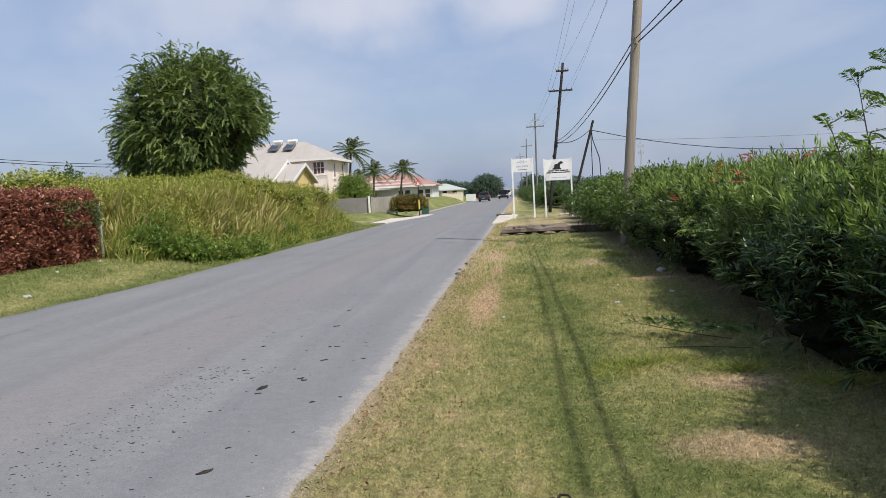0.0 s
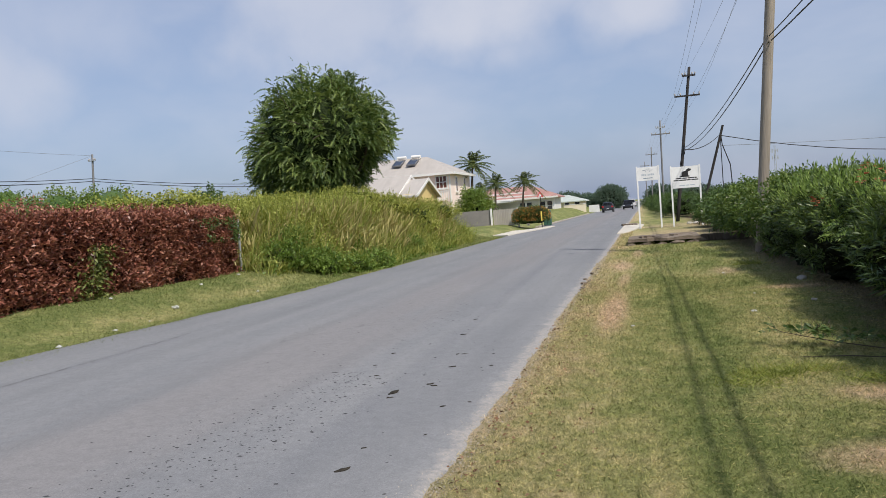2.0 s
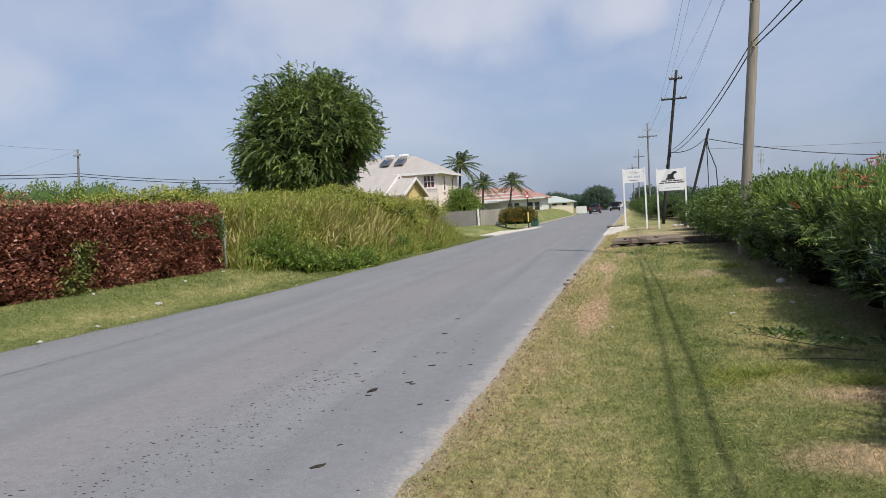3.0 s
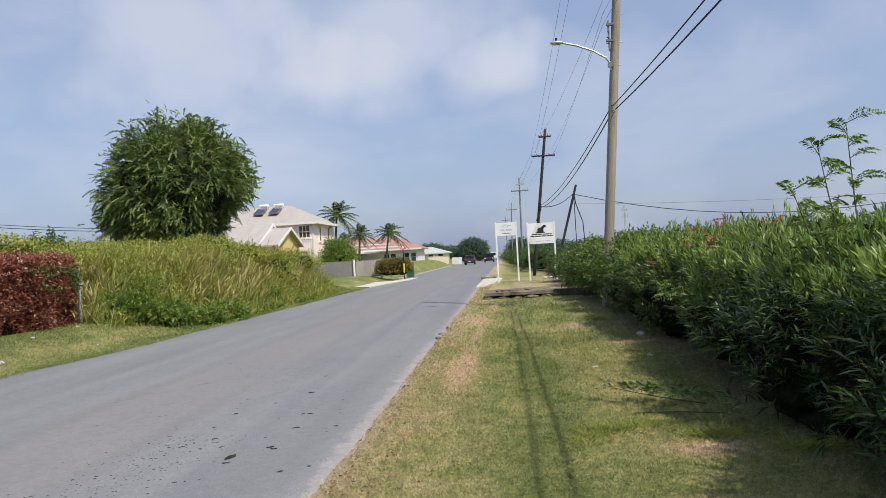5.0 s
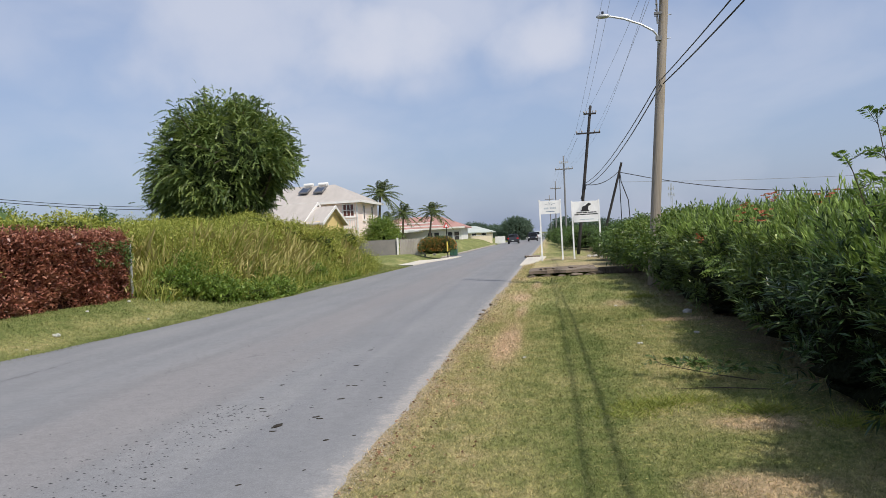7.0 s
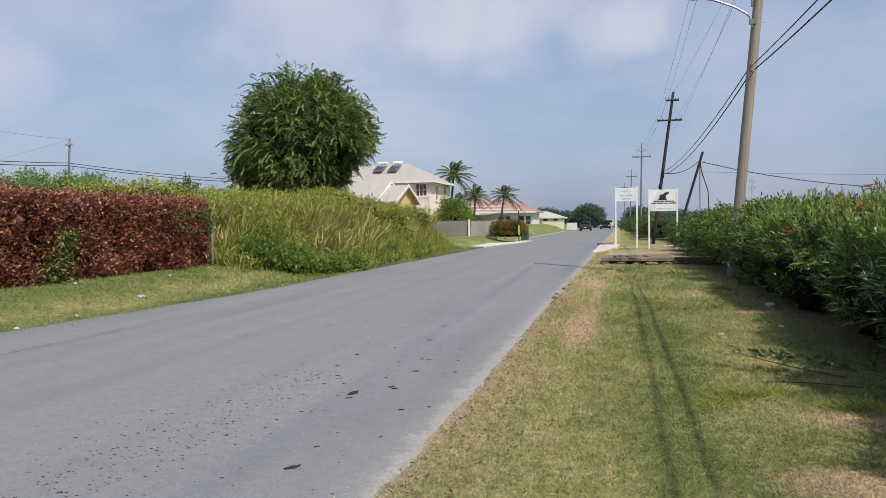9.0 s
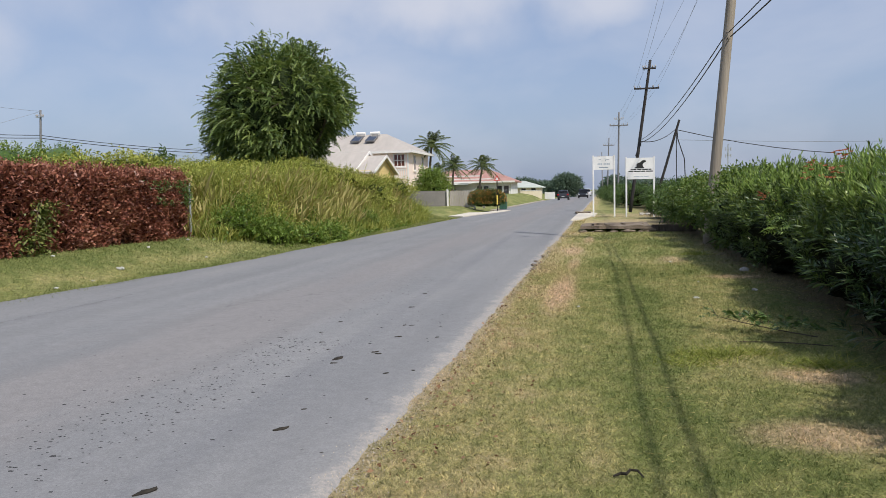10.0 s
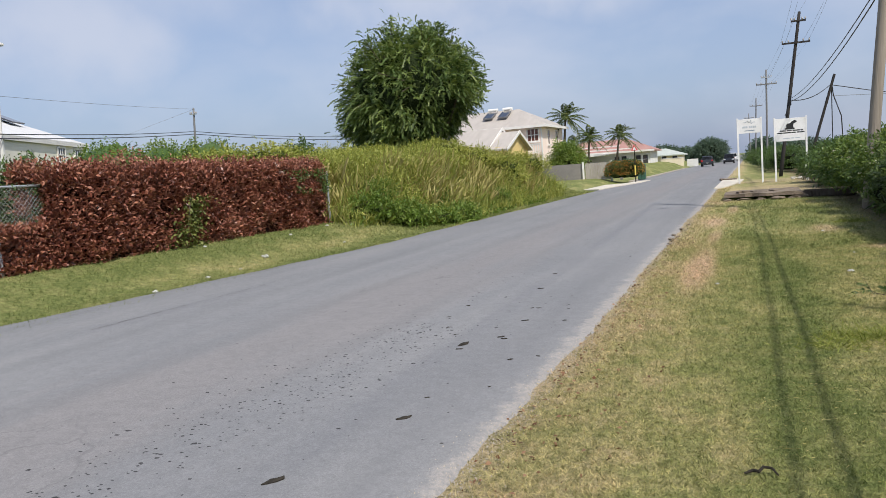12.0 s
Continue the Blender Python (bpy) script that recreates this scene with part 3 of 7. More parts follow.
def part(name, bm, material, parent, label="", smooth=False):
    me = bpy.data.meshes.new(name)
    if smooth:
        for f in bm.faces:
            f.smooth = True
    bm.to_mesh(me)
    bm.free()
    me.materials.append(material)
    return part_mesh(name, me, parent, label)


def thing(name, label, category, m=None, group="", kind=""):
    ob = new(name)
    if m is not None:
        ob.matrix_world = m
    return tagged(ob, label, category, group, kind)


def box(bm, lo, hi, m=None, bevel=0.0):
    """A box between two corners, added to bm."""
    vs = [Vector((x, y, z)) for x in (lo[0], hi[0]) for y in (lo[1], hi[1]) for z in (lo[2], hi[2])]
    vs = [bm.verts.new(m @ v if m else v) for v in vs]
    fs = [bm.faces.new([vs[i] for i in q]) for q in ((0, 1, 3, 2), (4, 6, 7, 5), (0, 4, 5, 1), (2, 3, 7, 6), (0, 2, 6, 4), (1, 5, 7, 3))]
    if bevel:
        bmesh.ops.bevel(bm, geom=list({e for f in fs for e in f.edges}), offset=bevel, segments=2, affect="EDGES")
    return bm


def boxes(*pairs, bevel=0.0):
    bm = bmesh.new()
    for lo, hi in pairs:
        box(bm, lo, hi, None, bevel)
    return bm


def prism(points, lo, hi, axis="y"):
    """A flat outline pushed from lo to hi along an axis."""
    bm = bmesh.new()
    put = {"y": lambda a, b, c: (a, c, b), "x": lambda a, b, c: (c, a, b), "z": lambda a, b, c: (a, b, c)}[axis]
    v0 = [bm.verts.new(put(a, b, lo)) for a, b in points]
    v1 = [bm.verts.new(put(a, b, hi)) for a, b in points]
    bm.faces.new(v0)
    bm.faces.new(v1[::-1])
    for i in range(len(points)):
        j = (i + 1) % len(points)
        bm.faces.new((v0[j], v0[i], v1[i], v1[j]))
    bmesh.ops.recalc_face_normals(bm, faces=bm.faces)
    return bm


def tube(bm, pts, radii, sides=8):
    """A round bar along points, with a radius at each."""
    pts = [Vector(p) for p in pts]
    rings = []
    for i, p in enumerate(pts):
        d = (pts[min(i + 1, len(pts) - 1)] - pts[max(i - 1, 0)]).normalized()
        a = d.cross(Vector((0, 0, 1)) if abs(d.z) < 0.9 else Vector((1, 0, 0))).normalized()
        b = d.cross(a)
        r = radii[i] if isinstance(radii, (list, tuple)) else radii
        rings.append([bm.verts.new(p + (a * math.cos(k * math.tau / sides) + b * math.sin(k * math.tau / sides)) * r) for k in range(sides)])
    for r0, r1 in zip(rings, rings[1:]):
        for k in range(sides):
            bm.faces.new((r0[k], r0[(k + 1) % sides], r1[(k + 1) % sides], r1[k]))
    bm.faces.new(rings[0][::-1])
    bm.faces.new(rings[-1])
    return bm


def tubes(*runs, sides=8):
    bm = bmesh.new()
    for pts, radii in runs:
        tube(bm, pts, radii, sides)
    return bm


def sag(a, b, drop, steps=14):
    a, b = Vector(a), Vector(b)
    return [a.lerp(b, i / steps) - Vector((0, 0, drop * 4 * (i / steps) * (1 - i / steps))) for i in range(steps + 1)]


def unit(v):
    return v / np.maximum(np.linalg.norm(v, axis=-1, keepdims=True), 1e-9)


def leaves(base, way, length, width, rng, fold=0.15, mid=0.5):
    """Pointed leaves as folded quads: corners and faces."""
    n = len(base)
    way = unit(way)
    side = unit(np.cross(way, unit(rng.normal(size=(n, 3)) * 0.7 + (0, 0, 1))))
    up = np.cross(side, way)
    length, width = np.broadcast_to(length, (n,))[:, None], np.broadcast_to(width, (n,))[:, None]
    tip = base + way * length - (0, 0, 1) * length * 0.12
    m0 = base + way * length * mid + side * width / 2 + up * width * fold
    m1 = base + way * length * mid - side * width / 2 + up * width * fold
    v = np.stack([base, m0, tip, m1], 1).reshape(-1, 3)
    return v, np.arange(4 * n).reshape(-1, 4)


def blades(base, way, length, width, rng, bend=0.3):
    """Grass blades: narrow triangles."""
    n = len(base)
    side = unit(np.cross(unit(way), unit(rng.normal(size=(n, 3)))))
    length, width = np.broadcast_to(length, (n,))[:, None], np.broadcast_to(width, (n,))[:, None]
    v = np.stack([base - side * width / 2, base + side * width / 2, base + unit(way) * length], 1).reshape(-1, 3)
    return v, np.arange(3 * n).reshape(-1, 3)


def sphere_points(n, rng, low=-1.0):
    z = rng.uniform(low, 1, n)
    a = rng.uniform(0, math.tau, n)
    r = np.sqrt(1 - z * z)
    return np.stack([r * np.cos(a), r * np.sin(a), z], 1)


def lump(seed, radii, centre, rough=0.25, scale=1.3, sub=4):
    """An uneven rounded body."""
    bm = bmesh.new()
    bmesh.ops.create_icosphere(bm, subdivisions=sub, radius=1.0)
    off = Vector((seed * 7.3, seed * 3.1, seed * 1.7))
    for v in bm.verts:
        k = 1 + rough * noise.noise(v.co * scale + off) + rough * 0.5 * noise.noise(v.co * scale * 3 + off)
        v.co = Vector((v.co.x * radii[0] * k + centre[0], v.co.y * radii[1] * k + centre[1], v.co.z * radii[2] * k + centre[2]))
    return bm


def uneven(p, seed, scale=1.3, amount=0.25):
    off = Vector((seed * 7.3, seed * 3.1, seed * 1.7))
    return np.array([1 + amount * noise.noise(Vector(q) * scale + off) + amount * 0.6 * noise.noise(Vector(q) * scale * 2.7 + off) for q in p])


def smooth01(a, b, x):
    t = max(0.0, min(1.0, (x - a) / (b - a)))
    return t * t * (3 - 2 * t)


ROAD_R, ROAD_L = -1.22, -8.35


def road_left(y):
    """The far edge of the asphalt swings out towards the viewer."""
    return ROAD_L - 0.09 * max(0.0, min(18.0 - y, 16.0))


def ground_z(x, y):
    """The lie of the land: flat by the road, a bank up to the gardens beyond it."""
    z = -0.02
    if x > ROAD_R:
        z = -0.005 + 0.03 * noise.noise(Vector((x * 0.6, y * 0.35, 0.3))) * smooth01(0, 1.5, x - ROAD_R)
    edge = road_left(y)
    if x < edge:
        z = -0.01 + 0.46 * smooth01(0.3, min(3.2, edge + 11.3), edge - x) + 0.75 * smooth01(66, 76, y) * (1 - smooth01(150, 190, y)) * smooth01(0.8, 5.0, edge - x) + 0.02 * noise.noise(Vector((x * 0.6, y * 0.35, 0.3)))
    return z

# ---- ground and road ----


def grid_sheet(name, xs, ys, mat, zf):
    v = np.array([(x, y, zf(x, y)) for y in ys for x in xs])
    nx = len(xs)
    f = [(j * nx + i, j * nx + i + 1, (j + 1) * nx + i + 1, (j + 1) * nx + i) for j in range(len(ys) - 1) for i in range(nx - 1)]
    me = np_mesh(name, v, f, mat)
    for p in me.polygons:
        p.use_smooth = True
    return new(name, me)


gx = [-2500, -900, -300, -120, -60, -40] + [-30 + i for i in range(18)] + [-12 + 0.3 * i for i in range(13)] + [ROAD_L, ROAD_L + 0.3, -4.8, ROAD_R - 0.3, ROAD_R] + [ROAD_R + 0.22 + 0.3 * i for i in range(22)] + [6, 8, 11, 16, 30, 60, 120, 300, 900, 2500]
gy = [-2500, -600, -150, -50, -25] + [-16 + 0.5 * i for i in range(100)] + [34 + 2 * i for i in range(25)] + [84, 90, 100, 120, 150, 200, 300, 500, 900, 2000, 4000]
ground = tagged(grid_sheet("ground", gx, gy, M_LAWN, ground_z), "mown verge of straw and green grass with bare sandy spots", "ground", kind="structure")


def road_edge(y, side):
    """The ragged line of the asphalt."""
    return 0.07 * noise.noise(Vector((side, y * 0.9, 0))) + 0.12 * noise.noise(Vector((side, y * 0.17, 4))) + 0.05 * noise.noise(Vector((side, y * 2.6, 9))) + 0.025 * noise.noise(Vector((side, y * 7.0, 2)))


ry = [-200, -80, -40] + [-20 + 0.5 * i for i in range(42)] + [1 + 0.1 * i for i in range(220)] + [23 + 0.25 * i for i in range(68)] + [40 + i for i in range(60)] + [100, 120, 150, 200, 300, 600, 1200, 2500]
rv, rf = [], []
across = ((0.0, -0.04), (0.008, 0.008), (0.04, 0.02), (0.25, 0.035), (0.5, 0.042), (0.75, 0.036), (0.96, 0.022), (0.992, 0.008), (1.0, -0.04))
for y in ry:
    lx, rx = road_left(y) + road_edge(y, 3.0), ROAD_R + 0.04 + road_edge(y, 8.0)
    for t, z in across:
        rv.append((lx + (rx - lx) * t, y, z))
for j in range(len(ry) - 1):
    for k in range(8):
        rf.append((j * 9 + k, j * 9 + k + 1, (j + 1) * 9 + k + 1, (j + 1) * 9 + k))


def road_z(x, y):
    """Height of the cambered asphalt."""
    lx, rx = road_left(y) + road_edge(y, 3.0), ROAD_R + 0.04 + road_edge(y, 8.0)
    return float(np.interp((x - lx) / (rx - lx), [t for t, _ in across], [z for _, z in across]))


road = new("road", np_mesh("road", rv, rf, M_ASPHALT))
tagged(road, "worn pale grey asphalt road with ragged dusty edges", "road", kind="structure")

# dark repaired strip across the road, and pale concrete crossings at the gates
cross = thing("driveway_apron", "pale sandy concrete apron at a gateway", "driveway", group="driveway aprons", kind="structure")
bm = prism([(-11.6, 50.5), (-8.2, 47.3), (-7.9, 51.0), (-7.0, 57.5), (-6.9, 62.0), (-7.5, 62.0), (-8.3, 57.0), (-10.6, 55.5)], -0.1, 0.07, "z")
part("slab", bm, M_APRON, cross)
cross2 = thing("driveway_apron", "worn concrete apron beside the road beyond the slab", "driveway", group="driveway aprons", kind="structure")
bm = prism([(-1.35, 39.5), (-0.9, 40.0), (-0.55, 43.5), (-0.2, 47.5), (-0.1, 51.0), (-0.5, 53.0), (-1.3, 55.5)], -0.1, 0.055, "z")
part("slab", bm, M_APRON, cross2)
kerb = thing("kerb", "pale concrete kerb along the far side of the road", "kerb", kind="structure")
part("kerb_stone", boxes(((-8.62, 62.5, -0.1), (-8.3, 120, 0.1)), bevel=0.02), M_CONC, kerb)

# road strewn with dark dead leaves and tar crumbs
rng = np.random.default_rng(5)


def crumb(size, seed):
    bm = bmesh.new()
    r = np.random.default_rng(seed)
    k = 8
    ring = [bm.verts.new((math.cos(i * math.tau / k) * size * r.uniform(0.4, 1.15), math.sin(i * math.tau / k) * size * 0.45 * r.uniform(0.6, 1.2), r.uniform(0.0, 0.14) * size)) for i in range(k)]
    top = bm.verts.new((0, 0, size * 0.14))
    for i in range(k):
        bm.faces.new((ring[i], ring[(i + 1) % k], top))
    low = [bm.verts.new((v.co.x * 0.9, v.co.y * 0.9, -0.004)) for v in ring]
    for i in range(k):
        bm.faces.new((low[i], low[(i + 1) % k], ring[(i + 1) % k], ring[i]))
    return bm


fallen = ((-2.23, 6.73, 0.12, 70), (-2.21, 6.55, 0.05, 20), (-1.97, 7.08, 0.06, 40), (-1.92, 7.01, 0.06, 10), (-1.94, 7.89, 0.06, 25), (-2.06, 8.61, 0.045, 60), (-1.98, 8.61, 0.045, 10), (-2.32, 10.01, 0.07, 30), (-1.53, 7.92, 0.045, 15),
          (-2.89, 8.74, 0.06, 50), (-2.88, 8.04, 0.035, 20), (-2.67, 7.49, 0.045, 35), (-2.47, 7.14, 0.035, 70), (-1.62, 6.23, 0.045, 20), (-1.42, 6.39, 0.035, 0), (-1.91, 5.06, 0.035, 30), (-1.88, 4.59, 0.085, 50), (-2.15, 3.44, 0.1, 65), (-1.45, 4.19, 0.02, 15), (-1.54, 5.4, 0.03, 80), (-2.45, 11.4, 0.06, 25))
for i, (x, y, s, a) in enumerate(fallen):
    bm = crumb(s * 0.75, 40 + i)
    me = bpy.data.meshes.new("dead_leaf")
    bm.to_mesh(me)
    bm.free()
    me.materials.append(M_DEADLEAF)
    ob = new("dead_leaf", me)
    ob.matrix_world = pose(x, y, road_z(x, y) + 0.002, 0, 0, a)
    tagged(ob, "dark curled dead leaf lying on the asphalt", "leaf", "dead leaves on the road")
v, f = [], []
spots = []
for i in range(170):
    x = ROAD_R - 0.35 - abs(rng.normal()) * 1.3
    y = 2.5 + rng.uniform(0, 1) ** 1.4 * 17
    if x < ROAD_L + 0.2:
        continue
    spots.append((x, y))
for i in range(760):
    y = 2.7 + 5.0 * rng.uniform(0, 1) ** 0.9
    spots.append((-3.3 + 0.045 * (y - 3.0) + rng.normal(0.12, 0.34), y))
for i in range(160):
    y = 6.5 + 9.0 * rng.uniform(0, 1)
    spots.append((-3.0 + rng.normal(0, 0.7), y))
for x, y in spots:
    s, a = rng.uniform(0.005, 0.018) * (1.3 if rng.uniform() > 0.85 else 0.85), rng.uniform(0, math.tau)
    n0 = len(v)
    for k in range(4):
        b = a + k * math.tau / 4
        q = s * rng.uniform(0.5, 1.2)
        v.append((x + math.cos(b) * q * 1.5, y + math.sin(b) * q, road_z(x, y) - 0.001))
    v.append((x, y, road_z(x, y) + s * 0.25))
    f += [(n0 + k, n0 + (k + 1) % 4, n0 + 4) for k in range(4)]
crumbs = new("road_crumbs", np_mesh("road_crumbs", v, f, M_CHIP))
tagged(crumbs, "scatter of dark tar crumbs and leaf bits on the asphalt", "debris", kind="stuff")

# tarred seams in the asphalt; the middle line paints the utility pole's cast shadow
for line in ([(-7.3, 7.2), (-7.26, 8.4), (-7.22, 9.3), (-7.2, 10.3), (-7.22, 11.4)], [(-3.6, 29.2), (-3.1, 29.0), (-2.4, 28.3), (-1.9, 27.8), (-1.35, 27.0)], [(-6.2, 21.5), (-5.9, 22.1), (-5.5, 22.9)]):
    v, f = [], []
    ts = np.linspace(0, len(line) - 1, 16 * (len(line) - 1))
    for k, t in enumerate(ts):
        x, y = np.interp(t, range(len(line)), [p[0] for p in line]), np.interp(t, range(len(line)), [p[1] for p in line])
        wob = noise.noise(Vector((x * 3, y * 3, 1.0)))
        x, y = x + 0.03 * wob, y + 0.03 * noise.noise(Vector((x * 4, y * 4, 8.0)))
        wide = max(0.0004, 0.006 + 0.028 * noise.noise(Vector((x * 5, y * 5, 3.0))))
        v += [(x - wide, y - wide, road_z(x, y) + 0.003), (x + wide, y + wide, road_z(x, y) + 0.003)]
    f = [(2 * k, 2 * k + 1, 2 * k + 3, 2 * k + 2) for k in range(len(ts) - 1)]
    tagged(new("tar_seam", np_mesh("tar_seam", v, f, M_SEAM_SHADOW)), "dark strip on the road for tarred seams and the pole's shadow", "crack", "tar seams", kind="structure")

# brown leaf litter in the dry grass beside the asphalt
r = np.random.default_rng(92)
n = 700
y = 1.9 + 16 * r.uniform(0, 1, n) ** 1.5
x = ROAD_R + 0.05 + np.abs(r.normal(0, 0.36, n))
base = np.stack([x, y, np.array([ground_z(a, b) for a, b in zip(x, y)]) + r.uniform(0.01, 0.035, n)], 1)
ln = r.uniform(0.015, 0.05, n)
vv, ff = leaves(base, r.normal(size=(n, 3)) * (1, 1, 0.25), ln, ln * 0.5, r)
tagged(new("leaf_litter", np_mesh("leaf_litter", vv, ff, M_BROWNLEAF)), "crumbled brown leaf litter in the dry verge grass", "leaf litter", kind="stuff")

# loose pale grit along the ragged edge of the asphalt
v, f = [], []
for i in range(9000):
    y = 2.0 + rng.uniform(0, 1) ** 1.5 * 26
    x = ROAD_R + road_edge(y, 8.0) + rng.normal(0.04, 0.1)
    s = rng.uniform(0.002, 0.005) if i % 9 else rng.uniform(0.005, 0.01)
    n0 = len(v)
    zz = max(ground_z(x, y), road_z(x, y))
    a = rng.uniform(0, math.tau)
    for k in range(3):
        v.append((x + math.cos(a + k * 2.09) * s, y + math.sin(a + k * 2.09) * s, zz - 0.004))
    v.append((x, y, zz + s))
    f += [(n0, n0 + 1, n0 + 3), (n0 + 1, n0 + 2, n0 + 3), (n0 + 2, n0, n0 + 3)]
grit = new("edge_grit", np_mesh("edge_grit", v, f, M_CONC))
tagged(grit, "loose pale grit along the broken asphalt edge", "gravel", kind="stuff")


def lawn_blades(name, x0, x1, y0, y1, count, size, seed, power=1.6):
    r = np.random.default_rng(seed)
    y = y0 + (y1 - y0) * r.uniform(0, 1, count) ** power + r.normal(0, 0.7, count)
    x = r.uniform(x0, x1, count)
    keep = (x < -5) | (x > np.array([ROAD_R + 0.03 + road_edge(b, 8.0) + 0.05 * q for b, q in zip(y, r.normal(size=count))]))
    near_edge = np.clip((x - (ROAD_R - 0.05)) / 0.3, 0.2, 1)
    keep &= (x < -5) | (r.uniform(0, 1, count) < near_edge)
    keep &= ~((y > 28.8) & (y < 44) & (x > -0.6))
    keep &= (x < 2.6) | (r.uniform(0, 1, count) > 0.5)
    x, y = x[keep], y[keep]
    count = len(x)
    z = np.array([ground_z(a, b) for a, b in zip(x, y)])
    base = np.stack([x, y, z], 1)
    way = r.normal(size=(count, 3)) * (0.75, 0.75, 0.2) + (0, 0, 0.75)
    way[:, 2] = np.abs(way[:, 2])
    vv, ff = blades(base, way, size * r.uniform(0.5, 1.5, count), 0.0036 * r.uniform(0.7, 1.6, count) * (1 + np.maximum(y, 0) / 9), r)
    ob = new(name, np_mesh(name, vv, ff, M_BLADE))
    return tagged(ob, "short dry mown grass blades on the verge", "grass", kind="stuff")


lawn_blades("verge_grass", ROAD_R - 0.06, 3.6, 1.6, 16, 300000, 0.03, 11)
lawn_blades("verge_grass", ROAD_R + 0.05, 3.2, 14, 44, 45000, 0.06, 12, 1.2)
lawn_blades("verge_grass", ROAD_R - 0.03, 3.4, -6.0, 2.6, 60000, 0.035, 14, 1.0)
lawn_blades("far_verge_grass", -11.2, ROAD_L - 0.02, 5, 46, 60000, 0.07, 13, 1.0)

# dry clippings lying on the mown grass
r = np.random.default_rng(91)
n = 9000
y = 1.7 + 13 * r.uniform(0, 1, n) ** 1.5
x = r.uniform(ROAD_R + 0.05, 3.2, n)
ok = np.array([noise.noise(Vector((a * 0.9, b * 0.6, 6))) + r.uniform(-0.4, 0.4) > -0.05 for a, b in zip(x, y)])
x, y = x[ok], y[ok]
base = np.stack([x, y, np.array([ground_z(a, b) for a, b in zip(x, y)]) + r.uniform(0.012, 0.032, len(x))], 1)
vv, ff = blades(base, r.normal(size=(len(x), 3)) * (1, 1, 0.12), r.uniform(0.02, 0.07, len(x)), 0.003 * (1 + y / 10), r)
tagged(new("straw_clippings", np_mesh("straw_clippings", vv, ff, M_STRAW)), "dry straw clippings on the mown verge", "grass", kind="stuff")

# straw tussocks
for (x, y, n, h) in ((1.15, 7.3, 420, 0.12), (1.55, 7.45, 300, 0.11), (2.05, 7.0, 320, 0.13), (2.7, 6.45, 360, 0.14), (0.95, 7.0, 200, 0.09), (2.35, 18.8, 300, 0.14)):
    r = np.random.default_rng(int(x * 100))
    base = np.stack([r.normal(x, 0.16, n), r.normal(y, 0.09, n), np.zeros(n)], 1)
    vv, ff = blades(base, r.normal(size=(n, 3)) * (1, 1, 0.15) + (0, 0, 0.5), h * r.uniform(0.6, 1.8, n), 0.009, r)
    tagged(new("grass_tuft", np_mesh("grass_tuft", vv, ff, M_WEED)), "ragged tuft of uncut grass on the lawn", "grass", "grass tufts", kind="stuff")

# ---- the oleander hedge ----


